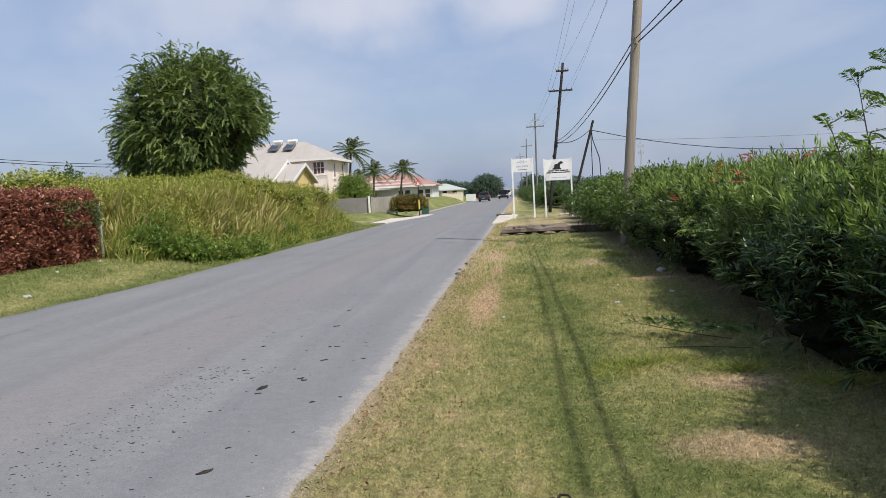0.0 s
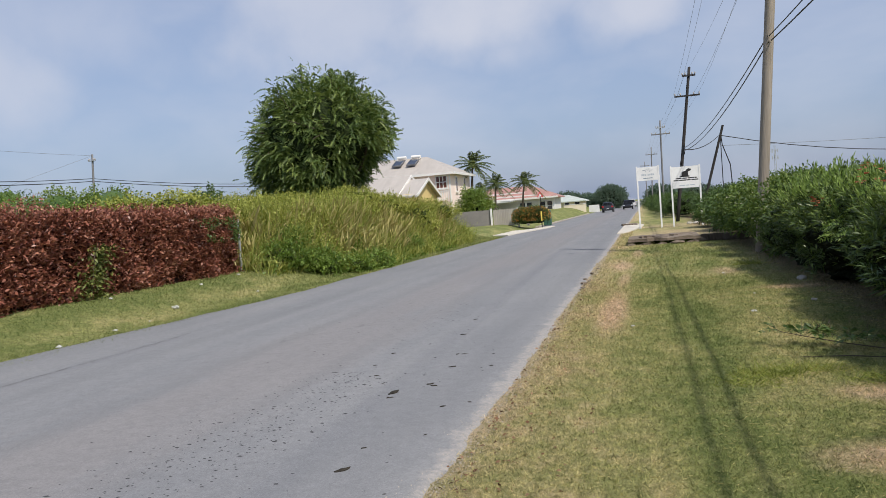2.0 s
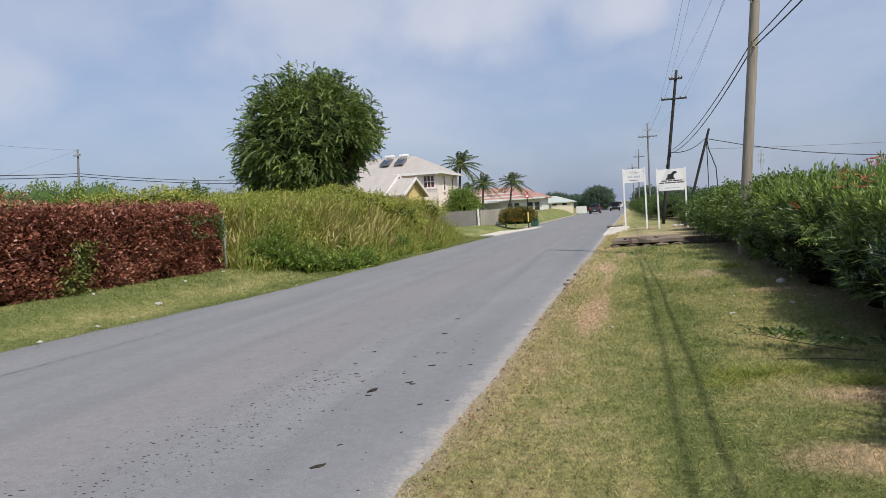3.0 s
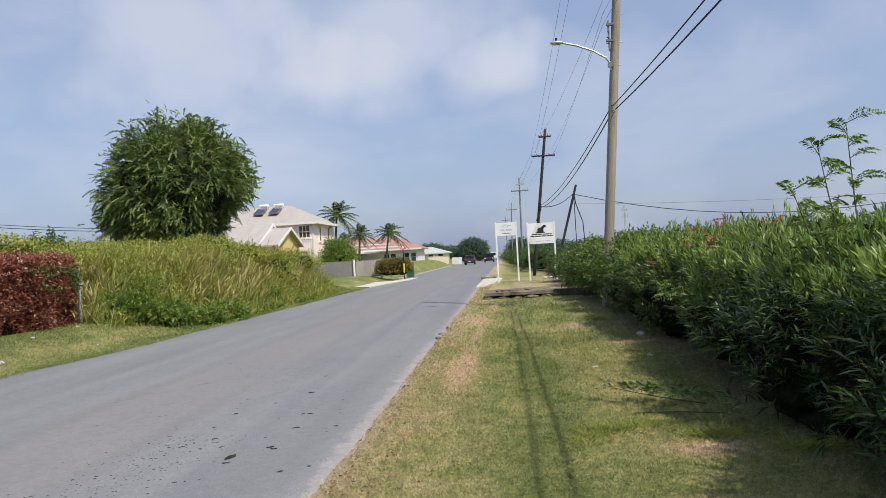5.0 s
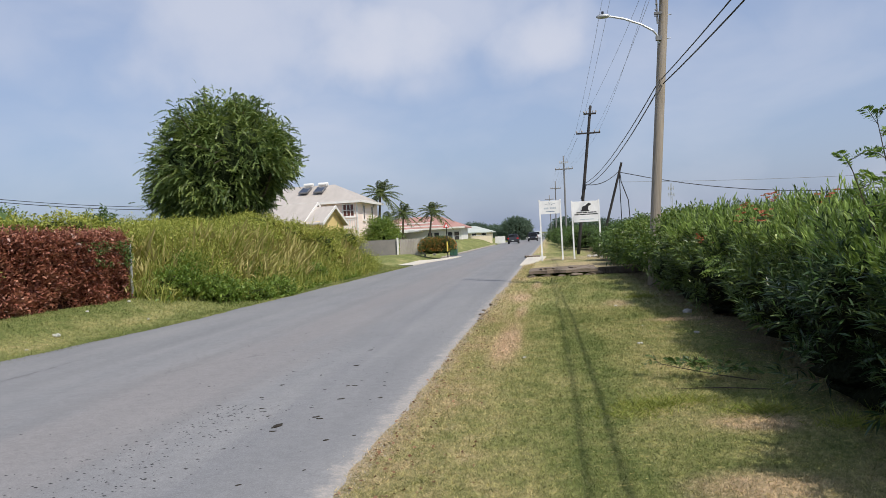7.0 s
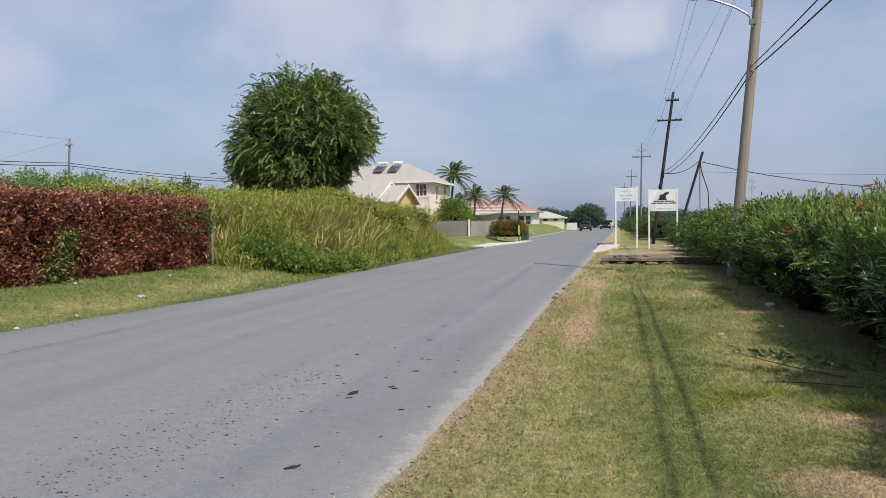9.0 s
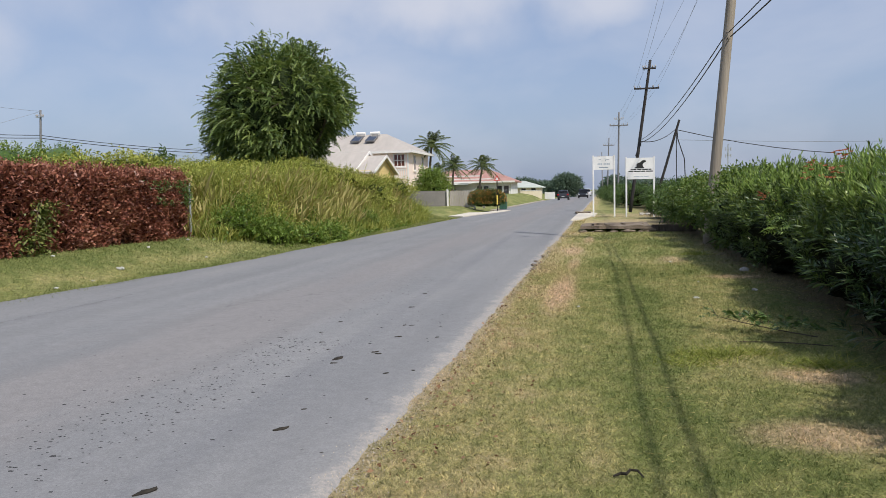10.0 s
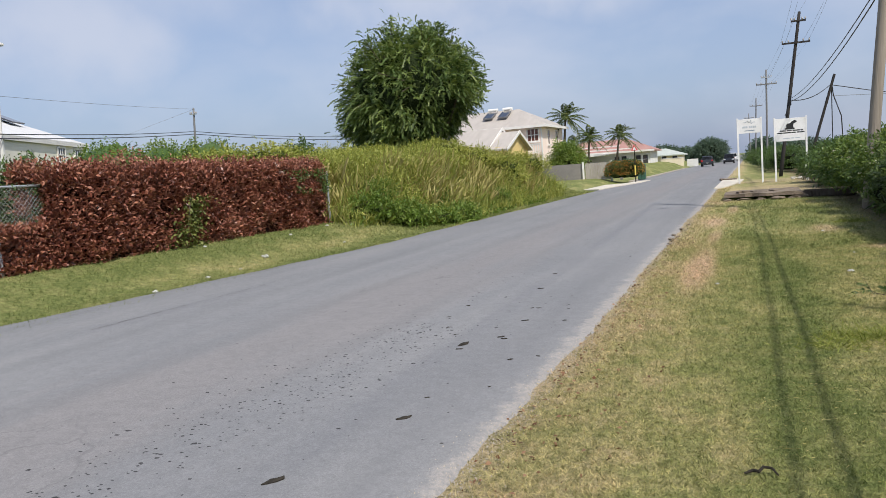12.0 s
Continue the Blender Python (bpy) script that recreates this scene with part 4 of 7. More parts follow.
def oleander(seed, shoots=620, w=1.2, h=2.0, low=0.1, mat=None):
    """One oleander bush: whorls of long narrow leaves on upright shoots round a solid heart painted as dark inner
    shade.
    """
    r = np.random.default_rng(seed)
    root = thing("oleander_bush", "dense oleander bush with narrow dark green leaves", "bush", group="oleander hedge")
    stems = []
    for k in range(16):
        a, q = r.uniform(0, math.tau), r.uniform(0.3, 0.95)
        foot = (r.normal(0, 0.13), r.normal(0, 0.16), -0.05)
        tip = (math.cos(a) * w * q * 0.8, math.sin(a) * w * q * 0.8, h * r.uniform(0.45, 0.8))
        stems.append(([foot, (foot[0] * 0.6 + tip[0] * 0.3, foot[1] * 0.6 + tip[1] * 0.3, tip[2] * 0.45), tip], [0.022, 0.016, 0.008]))
    part("stem", tubes(*stems, sides=5), M_TWIG, root)
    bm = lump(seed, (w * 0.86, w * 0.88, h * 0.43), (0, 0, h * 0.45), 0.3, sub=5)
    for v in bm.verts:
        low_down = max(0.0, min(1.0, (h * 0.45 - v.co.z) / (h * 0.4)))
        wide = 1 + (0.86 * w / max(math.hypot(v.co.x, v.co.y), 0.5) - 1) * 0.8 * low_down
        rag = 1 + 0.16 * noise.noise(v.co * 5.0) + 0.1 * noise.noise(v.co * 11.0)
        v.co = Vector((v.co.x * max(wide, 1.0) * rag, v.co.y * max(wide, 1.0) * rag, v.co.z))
    part("twig_mass", bm, M_CORE, root, "near-black solid core painted as the shade among the leaves")
    d = sphere_points(shoots * 2, r, -0.75)
    d = d[(d[:, 2] > -0.05) | (r.uniform(0, 1, len(d)) > 0.58)][:shoots]
    shoots = len(d)
    k = uneven(d, seed, 1.7, 0.36)
    # the lower shoots hang as a skirt to the ground
    skirt = np.where(d[:, 2] < 0, 0.94 / np.maximum(np.hypot(d[:, 0], d[:, 1]), 0.55), 1.0)
    foot = np.stack([d[:, 0] * w * k * skirt, d[:, 1] * w * k * skirt, h * 0.5 + d[:, 2] * h * 0.46 * k], 1) * r.uniform(0.74, 0.98, (shoots, 1)) ** 0.8
    foot[:, 2] = np.maximum(foot[:, 2], low)
    grow = unit(d * (0.75, 0.75, 0.4) + (0, 0, 0.95) + r.normal(size=(shoots, 3)) * 0.22)
    size = r.uniform(0.2, 0.4, shoots)
    bs, ws, ls = [], [], []
    for j in range(15):
        t = 0.05 + 0.95 * (j / 14)
        ang = j * 2.4 + r.uniform(0, 6.3, shoots)
        s1 = unit(np.cross(grow, (0.3, 0.2, 0.9)))
        s2 = np.cross(grow, s1)
        out = s1 * np.cos(ang)[:, None] + s2 * np.sin(ang)[:, None]
        bs.append(foot + grow * (size * t)[:, None])
        ws.append(out * (1.0 - 0.5 * t) + grow * (0.3 + 0.65 * t) + r.normal(size=(shoots, 3)) * 0.12)
        ls.append(r.uniform(0.12, 0.2, shoots) * (1.1 - 0.3 * t))
    b, wy, ln = np.concatenate(bs), np.concatenate(ws), np.concatenate(ls)
    vv, ff = leaves(b, wy, ln, ln * 0.15, r, 0.2)
    part_mesh("foliage", np_mesh("foliage", vv, ff, mat or M_OLEANDER), root)
    # young upright shoots along the top, their colour brightened to paint its sunlight
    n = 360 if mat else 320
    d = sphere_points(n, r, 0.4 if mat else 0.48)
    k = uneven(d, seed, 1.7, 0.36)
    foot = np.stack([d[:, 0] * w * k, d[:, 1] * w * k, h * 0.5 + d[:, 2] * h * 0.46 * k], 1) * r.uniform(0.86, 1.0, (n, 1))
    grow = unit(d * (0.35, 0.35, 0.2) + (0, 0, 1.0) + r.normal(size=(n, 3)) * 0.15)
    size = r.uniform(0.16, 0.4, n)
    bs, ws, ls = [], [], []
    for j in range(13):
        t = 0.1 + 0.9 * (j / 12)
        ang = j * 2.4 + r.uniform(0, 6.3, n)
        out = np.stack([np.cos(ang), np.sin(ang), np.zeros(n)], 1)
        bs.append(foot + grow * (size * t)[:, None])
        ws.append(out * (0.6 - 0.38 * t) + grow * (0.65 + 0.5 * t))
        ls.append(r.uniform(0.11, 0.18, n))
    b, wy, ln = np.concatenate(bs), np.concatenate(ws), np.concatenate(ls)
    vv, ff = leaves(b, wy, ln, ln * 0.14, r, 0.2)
    part_mesh("young_growth", np_mesh("young_growth", vv, ff, M_OLEYOUNG), root, "yellow-green young shoots, coloured brighter for the sunlit top")
    return root


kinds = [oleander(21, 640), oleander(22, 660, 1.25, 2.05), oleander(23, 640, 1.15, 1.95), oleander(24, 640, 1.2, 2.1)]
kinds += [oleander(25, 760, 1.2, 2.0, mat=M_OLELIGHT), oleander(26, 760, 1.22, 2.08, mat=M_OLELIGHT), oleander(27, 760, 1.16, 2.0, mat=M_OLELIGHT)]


def flower_cluster(at, mat, name, parent, seed, n=9, size=0.05):
    r = np.random.default_rng(seed)
    c = np.array(at) + r.normal(size=(n, 3)) * (0.07, 0.07, 0.045)
    b, w = np.repeat(c, 5, 0), []
    for i in range(n):
        for k in range(5):
            a = k * math.tau / 5 + i
            w.append((math.cos(a), math.sin(a) - 0.4, 0.5))
    vv, ff = leaves(b, np.array(w), size, size * 0.7, r, 0.1, 0.65)
    part_mesh(name, np_mesh(name, vv, ff, mat), parent, "coral red blossom cluster" if mat is M_PETALRED else "cream blossom")


hedge_at = [(3.75, -1.6, 0.98, 2), (3.7, -0.1, 1.0, 1), (3.75, 1.5, 0.97, 3), (3.6, 3.2, 1.0, 0), (3.72, 4.5, 0.97, 1), (3.75, 5.85, 0.94, 2), (3.72, 7.3, 0.95, 3), (3.85, 8.8, 0.95, 0), (4.0, 10.1, 0.98, 1), (4.15, 11.2, 0.97, 2), (4.2, 12.6, 0.93, 3), (4.12, 14.3, 1.0, 3), (4.05, 15.6, 1.0, 0),
            (4.0, 17.0, 1.0, 1), (3.97, 18.6, 0.98, 2),
            (5.1, 5.4, 1.04, 1), (5.4, 7.4, 1.0, 2), (5.2, 3.6, 1.05, 3), (5.5, 9.6, 1.02, 3), (5.5, 12.6, 1.02, 0), (5.4, 16, 1.0, 2), (5.3, 20, 1.0, 1), (5.2, 24, 1.0, 3), (5.1, 28, 1.0, 2)]
placed = []
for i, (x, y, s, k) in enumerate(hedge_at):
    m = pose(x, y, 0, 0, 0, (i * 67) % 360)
    # past y 10 the lit leaf copy, nearer the dark one for shade
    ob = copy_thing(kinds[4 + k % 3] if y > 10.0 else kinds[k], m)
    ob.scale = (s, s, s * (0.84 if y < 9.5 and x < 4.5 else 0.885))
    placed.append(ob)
for k in kinds:
    for o in (*k.children_recursive, k):
        bpy.data.objects.remove(o)
r = np.random.default_rng(77)
blossoms = [(3.1, 16.2, 1.36), (3.0, 14.3, 1.38), (3.1, 15.3, 1.4), (3.15, 12.1, 1.7), (3.1, 10.5, 1.68), (3.15, 10.9, 1.72), (3.4, 11.1, 1.96), (3.5, 11.7, 2.0), (3.45, 13.2, 1.9), (3.3, 17.4, 1.7), (3.55, 9.6, 1.9), (3.2, 18.4, 1.5)]
for i, (x, y, z) in enumerate(blossoms):
    host = min(placed, key=lambda o: (o.location.x - x) ** 2 + (o.location.y - y) ** 2)
    bpy.context.view_layer.update()
    local = host.matrix_world.inverted() @ Vector((x, y, z))
    flower_cluster(local, M_PETALRED, "blossom", host, 200 + i, 7, 0.045)


def shrub(name, label, category, at, radii, count, mat, core, seed, leaf=(0.07, 0.14), ratio=0.4, low=-0.6, rough=0.3, scale=1.4, group="", droop=0.0, heart=0.74):
    """A leafy shrub: an uneven shell of leaf sprays round a solid heart, mostly dark-painted as inner shade."""
    r = np.random.default_rng(seed)
    root = thing(name, label, category, pose(*at), group)
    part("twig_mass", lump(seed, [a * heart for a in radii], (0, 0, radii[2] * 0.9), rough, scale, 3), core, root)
    n = count // 6
    d = sphere_points(n, r, low)
    k = uneven(d, seed, scale, rough)[:, None]
    foot = d * radii * k * r.uniform(0.72, 1.0, (n, 1)) + (0, 0, radii[2] * 0.9)
    grow = unit(d + (0, 0, 0.4 - droop) + r.normal(size=(n, 3)) * 0.35)
    bs, ws = [], []
    step = max(leaf) * 1.6
    for j in range(6):
        bs.append(foot + grow * (step * j / 5))
        ws.append(grow * 0.5 + r.normal(size=(n, 3)) * 0.75)
    b, w = np.concatenate(bs), np.concatenate(ws)
    ln = r.uniform(*leaf, len(b))
    vv, ff = leaves(b, w, ln, ln * ratio, r)
    part_mesh("foliage", np_mesh("foliage", vv, ff, mat), root)
    return root


# rounder light green shrubs with cream flowers carry the hedge on
for i, (x, y, a, h) in enumerate(((3.97, 20.9, 1.2, 1.0), (4.05, 23.3, 1.2, 1.04), (3.95, 25.9, 1.2, 1.04), (3.8, 28.6, 1.15, 1.02))):
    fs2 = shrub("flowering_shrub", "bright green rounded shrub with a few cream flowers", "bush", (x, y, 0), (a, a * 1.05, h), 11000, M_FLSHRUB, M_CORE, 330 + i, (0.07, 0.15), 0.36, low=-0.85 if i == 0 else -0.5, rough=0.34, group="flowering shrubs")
    flower_cluster((-a * 0.75, -0.5, h * (1.2 + 0.2 * (i % 2))), M_PETALWHITE, "blossom", fs2, 230 + i, 4, 0.085)
    flower_cluster((-a * 0.5, -0.85, h * 1.5), M_PETALWHITE, "blossom", fs2, 240 + i, 3, 0.08)
    flower_cluster((-a * 0.9, 0.1, h * (0.9 + 0.15 * (i % 3))), M_PETALWHITE, "blossom", fs2, 250 + i, 2, 0.085)

# lower bushes along the hedge line beyond the signs
for i, (x, y, a, h) in enumerate(((3.95, 33, 1.3, 0.95), (4.2, 37, 1.3, 0.85), (4.0, 41.5, 1.5, 0.8), (5.4, 57, 1.6, 1.0), (4.9, 61, 1.6, 1.05), (3.0, 66, 1.7, 1.1), (2.9, 72, 1.8, 1.15), (2.6, 79, 1.9, 1.2), (2.4, 88, 2.0, 1.2), (5.3, 47, 1.7, 1.0), (5.0, 52, 1.5, 1.0), (2.0, 98, 2.0, 1.25), (1.6, 110, 2.2, 1.3))):
    shrub("roadside_bush", "dark green roadside bush beyond the signs", "bush", (x, y, 0), (a, a * 1.5, h * (0.8 if y > 55 else 1.0)), 5200, M_SHRUB, M_CORE, 300 + i, (0.1, 0.2), 0.3, group="roadside bushes")

# feathery sapling rising from the hedge


def feather_leaf(r, foot, way, length, count, leaf_len, vs, fs, droop=0.35):
    """A pinnate leaf: rows of narrow leaflets along an arching stalk."""
    way = unit(np.asarray(way, float))
    side = unit(np.cross(way, (0, 0, 1.0)))
    tilt = r.uniform(-1.1, 1.1)
    side = side * math.cos(tilt) + np.cross(way, side) * math.sin(tilt)
    pts = [np.asarray(foot) + way * length * t - np.array((0, 0, 1)) * droop * length * t * t for t in np.linspace(0.12, 1, count)]
    b, w = [], []
    for i, p in enumerate(pts):
        for sg in (-1, 1):
            b.append(p)
            w.append(side * sg + way * 0.55 + r.normal(size=3) * 0.12 - (0, 0, 0.15))
    k = np.repeat(np.sin(np.linspace(0.5, 2.7, count)), 2)
    vv, ff = leaves(np.array(b), np.array(w), leaf_len * k, leaf_len * 0.3 * k, r, 0.05)
    off = sum(len(a) for a in vs)
    vs.append(vv)
    fs.append(ff + off)
    return pts


def sapling(at, stems, seed, leaf=0.33):
    r = np.random.default_rng(seed)
    root = thing("sapling", "slender wild sapling with feathery bright green leaves", "sapling", pose(*at))
    runs, vs, fs = [], [], []
    for top, lean in stems:
        line = [np.array((lean[0] * t, lean[1] * t, top * t)) for t in np.linspace(0, 1, 6)]
        runs.append((line, [0.014, 0.012, 0.01, 0.008, 0.006, 0.003]))
        for j in range(10):
            t = 0.66 + 0.34 * j / 9
            p = np.array((lean[0] * t, lean[1] * t, top * t))
            a = j * 2.4 + seed
            rise = 0.25 + 1.6 * (t - 0.62)
            w = np.array((math.cos(a) + 0.45, math.sin(a), rise + r.uniform(0.0, 0.4)))
            ln = leaf * r.uniform(0.8, 1.25)
            feather_leaf(r, p, w, ln, 15, 0.075, vs, fs, 0.5)
            feather_leaf(r, p, w + r.normal(size=3) * 0.35, ln * 0.8, 13, 0.06, vs, fs, 0.55)
            runs.append(([p, p + unit(w) * ln * 0.5 - np.array((0, 0, 0.1)) * ln], [0.004, 0.002]))
    part("stem", tubes(*runs, sides=5), M_TWIG, root)
    part_mesh("foliage", np_mesh("foliage", np.concatenate(vs), np.concatenate(fs), M_LIME), root)
    return root


sapling((3.6, 7.2, 0), ((2.68, (-0.25, -0.25)), (2.5, (-0.52, -0.3)), (2.12, (-0.75, -0.3))), 3)
sapling((3.85, 6.3, 0), ((2.25, (0.0, -0.2)),), 8, 0.3)

# fallen branch on the lawn
root = thing("fallen_branch", "fallen feathery green branch lying on the shaded lawn", "branch", pose(1.85, 8.45, 0.0))
r = np.random.default_rng(61)
vs, fs, runs = [], [], [([(-0.4, 0.2, 0.16), (-0.2, 0.12, 0.12), (0.15, 0.0, 0.06), (0.5, -0.15, 0.02)], [0.003, 0.005, 0.006, 0.007]), ([(-0.35, -0.45, 0.015), (0.1, -0.52, 0.03), (0.55, -0.6, 0.015)], [0.004, 0.006, 0.005])]
for j in range(22):
    t = j / 21
    p = np.array((-0.42 + 0.85 * t, 0.2 - 0.3 * t, 0.15 - 0.08 * t))
    a = r.uniform(0, math.tau)
    w = np.array((math.cos(a), math.sin(a), r.uniform(0.5, 1.6)))
    part("twig", tubes(([p, p + unit(w) * 0.26], [0.003, 0.001]), sides=5), M_TWIG, root)
    feather_leaf(r, p, w, 0.3, 11, 0.085, vs, fs, 0.6)
for run in runs:
    part("stem", tubes(run, sides=5), M_TWIG, root)
part_mesh("foliage", np_mesh("foliage", np.concatenate(vs), np.concatenate(fs), M_SHRUB), root)

# curled dark twig on the grass
root = thing("curled_twig", "dark curled twig lying on the mown grass", "twig", pose(0.33, 4.03, 0.02))
part("twig", tubes(([(-0.07, 0.0, 0.005), (-0.03, 0.02, 0.015), (0.0, 0.0, 0.02), (0.02, 0.025, 0.035), (0.06, 0.03, 0.03), (0.09, -0.01, 0.01)], [0.005, 0.009, 0.009, 0.008, 0.007, 0.004]), sides=6), M_DEADLEAF, root)

# yellowish feathery creeper hanging out of the hedge
r = np.random.default_rng(83)
vs, fs = [], []
for k in range(16):
    feather_leaf(r, (r.normal(0, 0.15), r.normal(0, 0.35), r.uniform(-0.15, 0.3)), (-1.0, r.normal(0, 0.7), r.uniform(-0.15, 0.6)), r.uniform(0.3, 0.5), 9, 0.09, vs, fs, 0.4)
creeper = thing("creeper_spray", "yellow-green feathery creeper spilling from the oleander hedge", "creeper", pose(3.1, 12.2, 1.0))
part("stem", tubes(([(0.7, 0.2, -1.02), (0.5, 0.1, -0.3), (0.1, 0.0, 0.1)], [0.012, 0.009, 0.004]), ([(0.4, 0.1, -0.1), (0.0, -0.35, 0.2)], [0.006, 0.003]), sides=5), M_TWIG, creeper)
part_mesh("foliage", np_mesh("foliage", np.concatenate(vs), np.concatenate(fs), M_OLEYOUNG), creeper)

# stone under the hedge, litter on both verges


def lump_thing(name, label, category, at, radii, mat, seed, rough=0.4, group=""):
    bm = lump(seed, radii, (0, 0, radii[2] * 0.6), rough, 1.5, 2)
    me = bpy.data.meshes.new(name)
    bm.to_mesh(me)
    bm.free()
    me.materials.append(mat)
    ob = new(name, me)
    ob.matrix_world = pose(*at)
    return tagged(ob, label, category, group)


lump_thing("stone", "pale rough stone at the foot of the hedge", "stone", (2.78, 15.0, 0), (0.085, 0.065, 0.055), M_STONE, 3)
lump_thing("stone", "pale flat stone under the oleanders", "stone", (2.45, 12.2, 0), (0.045, 0.03, 0.02), M_STONE, 4)
for i, (x, y, s) in enumerate(((1.5, 11.2, 0.045), (1.75, 13.2, 0.02), (1.6, 16.8, 0.03), (-0.1, 10.3, 0.025))):
    lump_thing("litter_scrap", "scrap of white litter on the grass", "litter", (x, y, 0.015), (s * 0.9, s * 0.7, s * 0.35), M_PAPER, 9 + i, 0.6, "litter scraps")
for i, (x, y, s) in enumerate(((-9.7, 14.5, 0.075), (-9.3, 12.0, 0.045), (-9.05, 10.3, 0.05), (-9.35, 13.1, 0.03), (-10.6, 17.0, 0.04), (-9.4, 17.6, 0.035), (-10.8, 19.2, 0.05), (-10.9, 14.0, 0.04))):
    lump_thing("litter_scrap", "scrap of pale litter on the far verge", "litter", (x, y, ground_z(x, y) + 0.01), (s, s * 0.8, s * 0.5), M_PAPER, 19 + i, 0.6, "litter scraps")

# rubble at the asphalt's edge
for i, (x, y, s) in enumerate(((-1.2, 16.2, 0.06), (-1.14, 15.3, 0.045), (-1.22, 17.0, 0.05), (-1.12, 16.6, 0.04), (-1.17, 18.4, 0.05), (-1.1, 19.6, 0.04))):
    lump_thing("asphalt_chunk", "broken dark chunk of asphalt at the road edge", "rubble", (x, y, 0.01), (s, s * 1.8, s * 0.35), M_CONCDARK, 50 + i, 0.5, "asphalt chunks")

# ---- culvert slab on the verge ----
slab = thing("culvert_slab", "cracked stained concrete culvert slab on the verge", "slab", pose(0.72, 30.0, 0))
rng = np.random.default_rng(9)


def broken_slab(x0, x1, y0, y1, z0, z1, seed):
    r = np.random.default_rng(seed)
    front = [(x, y0 + r.normal(0, 0.06)) for x in np.linspace(x0, x1, 12)]
    back = [(x, y1 + r.normal(0, 0.06)) for x in np.linspace(x1, x0, 6)]
    bm = prism(front + back, z0, z1, "z")
    for v in bm.verts:
        if v.co.z > z0 + 0.01:
            v.co.z += 0.05 * noise.noise(v.co * 1.7)
    return bm


part("top_slab", broken_slab(-1.3, 1.2, -1.15, 1.5, 0.12, 0.23, 1), M_CONCDARK, slab)
# solid body whose dark colour stands for the shaded undercut
part("footing", broken_slab(-1.15, 1.1, -0.9, 1.4, -0.05, 0.125, 2), M_MOUND, slab, "dark solid body painted as the shaded gap under the slab")
for i, (x, y, a, h) in enumerate(((-1.18, -1.2, 0.16, 0.05), (-0.62, -1.28, 0.2, 0.06), (-0.1, -1.22, 0.14, 0.05), (0.42, -1.3, 0.22, 0.07), (0.95, -1.2, 0.18, 0.06), (1.15, -1.0, 0.2, 0.1))):
    part("broken_block", lump(520 + i, (a, a * 0.6, h), (x, y, h * 0.6), 0.7, 1.9, 2), M_CONCDARK, slab)
for x0, x1, y in ((-0.9, 0.1, -0.2), (0.2, 1.0, 0.35)):
    part("loose_slab", broken_slab(x0, x1, y - 0.4, y + 0.45, 0.225, 0.275, int(x1 * 30)), M_CONCDARK, slab)
board = thing("timber_beam", "weathered brown beam lying beside the slab", "beam", pose(2.72, 29.3, 0.0, 0, 0, -4))
part("beam", boxes(((-0.78, -0.14, -0.02), (0.85, 0.14, 0.24)), bevel=0.04), M_BARK, board)
drain = thing("drain_cover", "dark stained concrete drain cover beside the apron", "slab", pose(-1.0, 51.6, 0.0))
part("cover", broken_slab(-0.5, 0.5, -0.5, 0.5, 0.04, 0.13, 3), M_CONCDARK, drain)
# solid black block, standing in for shade beneath the cover
part("hollow", broken_slab(-0.42, 0.42, -0.4, 0.4, -0.05, 0.045, 4), M_BLACK, drain, "black block painted as the shaded gap under the cover")

# ---- signs ----


def sign(name, label, x0, x1, y, top, board_lo):
    root = thing(name, label, "sign", group="signboards on white posts")
    for x in (x0, x1):
        part("post", boxes(((x - 0.045, y - 0.045, -0.3), (x + 0.045, y + 0.045, top + 0.06)), bevel=0.008), M_WHITE, root)
    part("board", boxes(((x0 + 0.046, y - 0.03, board_lo), (x1 - 0.046, y + 0.0, top)), bevel=0.004), M_WHITE, root)
    return root


sa = sign("estate_sign", "tall white signboard on two posts with grey-blue lettering", -0.27, 0.89, 44.9, 3.4, 2.65)
yb = 44.9 - 0.034
part("emblem", tubes(([(0.2, yb, 3.13), (0.24, yb, 3.31), (0.31, yb, 3.19), (0.38, yb, 3.31), (0.42, yb, 3.13)], 0.012)), M_BLUEPRINT, sa)
for x in (0.03, 0.46):
    part("printed_bar", boxes(((x, yb, 3.2), (x + 0.14, yb + 0.004, 3.225))), M_BLUEPRINT, sa)
for x in (-0.03, 0.06, 0.15, 0.3, 0.39, 0.48, 0.57):
    part("printed_bar", boxes(((x, yb, 2.92), (x + 0.07, yb + 0.004, 3.02))), M_PALEPRINT, sa, "grey-blue unreadable lettering")
part("printed_bar", boxes(((0.06, yb, 2.76), (0.56, yb + 0.004, 2.8))), M_BLUEPRINT, sa)
sb = sign("company_sign", "white signboard on two posts with a black emblem", 1.54, 3.04, 44.9, 3.26, 2.2)
part("emblem", prism([(2.02, 2.68), (2.5, 2.68), (2.5, 2.74), (2.44, 2.76), (2.43, 2.86), (2.46, 2.97), (2.6, 3.03), (2.6, 3.1), (2.48, 3.14), (2.36, 3.08), (2.3, 3.0), (2.16, 2.98), (2.1, 2.9), (2.1, 2.78), (2.02, 2.74)], yb - 0.004, yb, "y"), M_BLACK, sb, "black animal-like emblem")
for x, w in ((1.78, 0.3), (2.12, 0.24), (2.4, 0.34), (2.77, 0.12)):
    part("printed_bar", boxes(((x, yb, 2.585), (x + w, yb + 0.004, 2.645))), M_BLACK, sb, "black unreadable lettering")
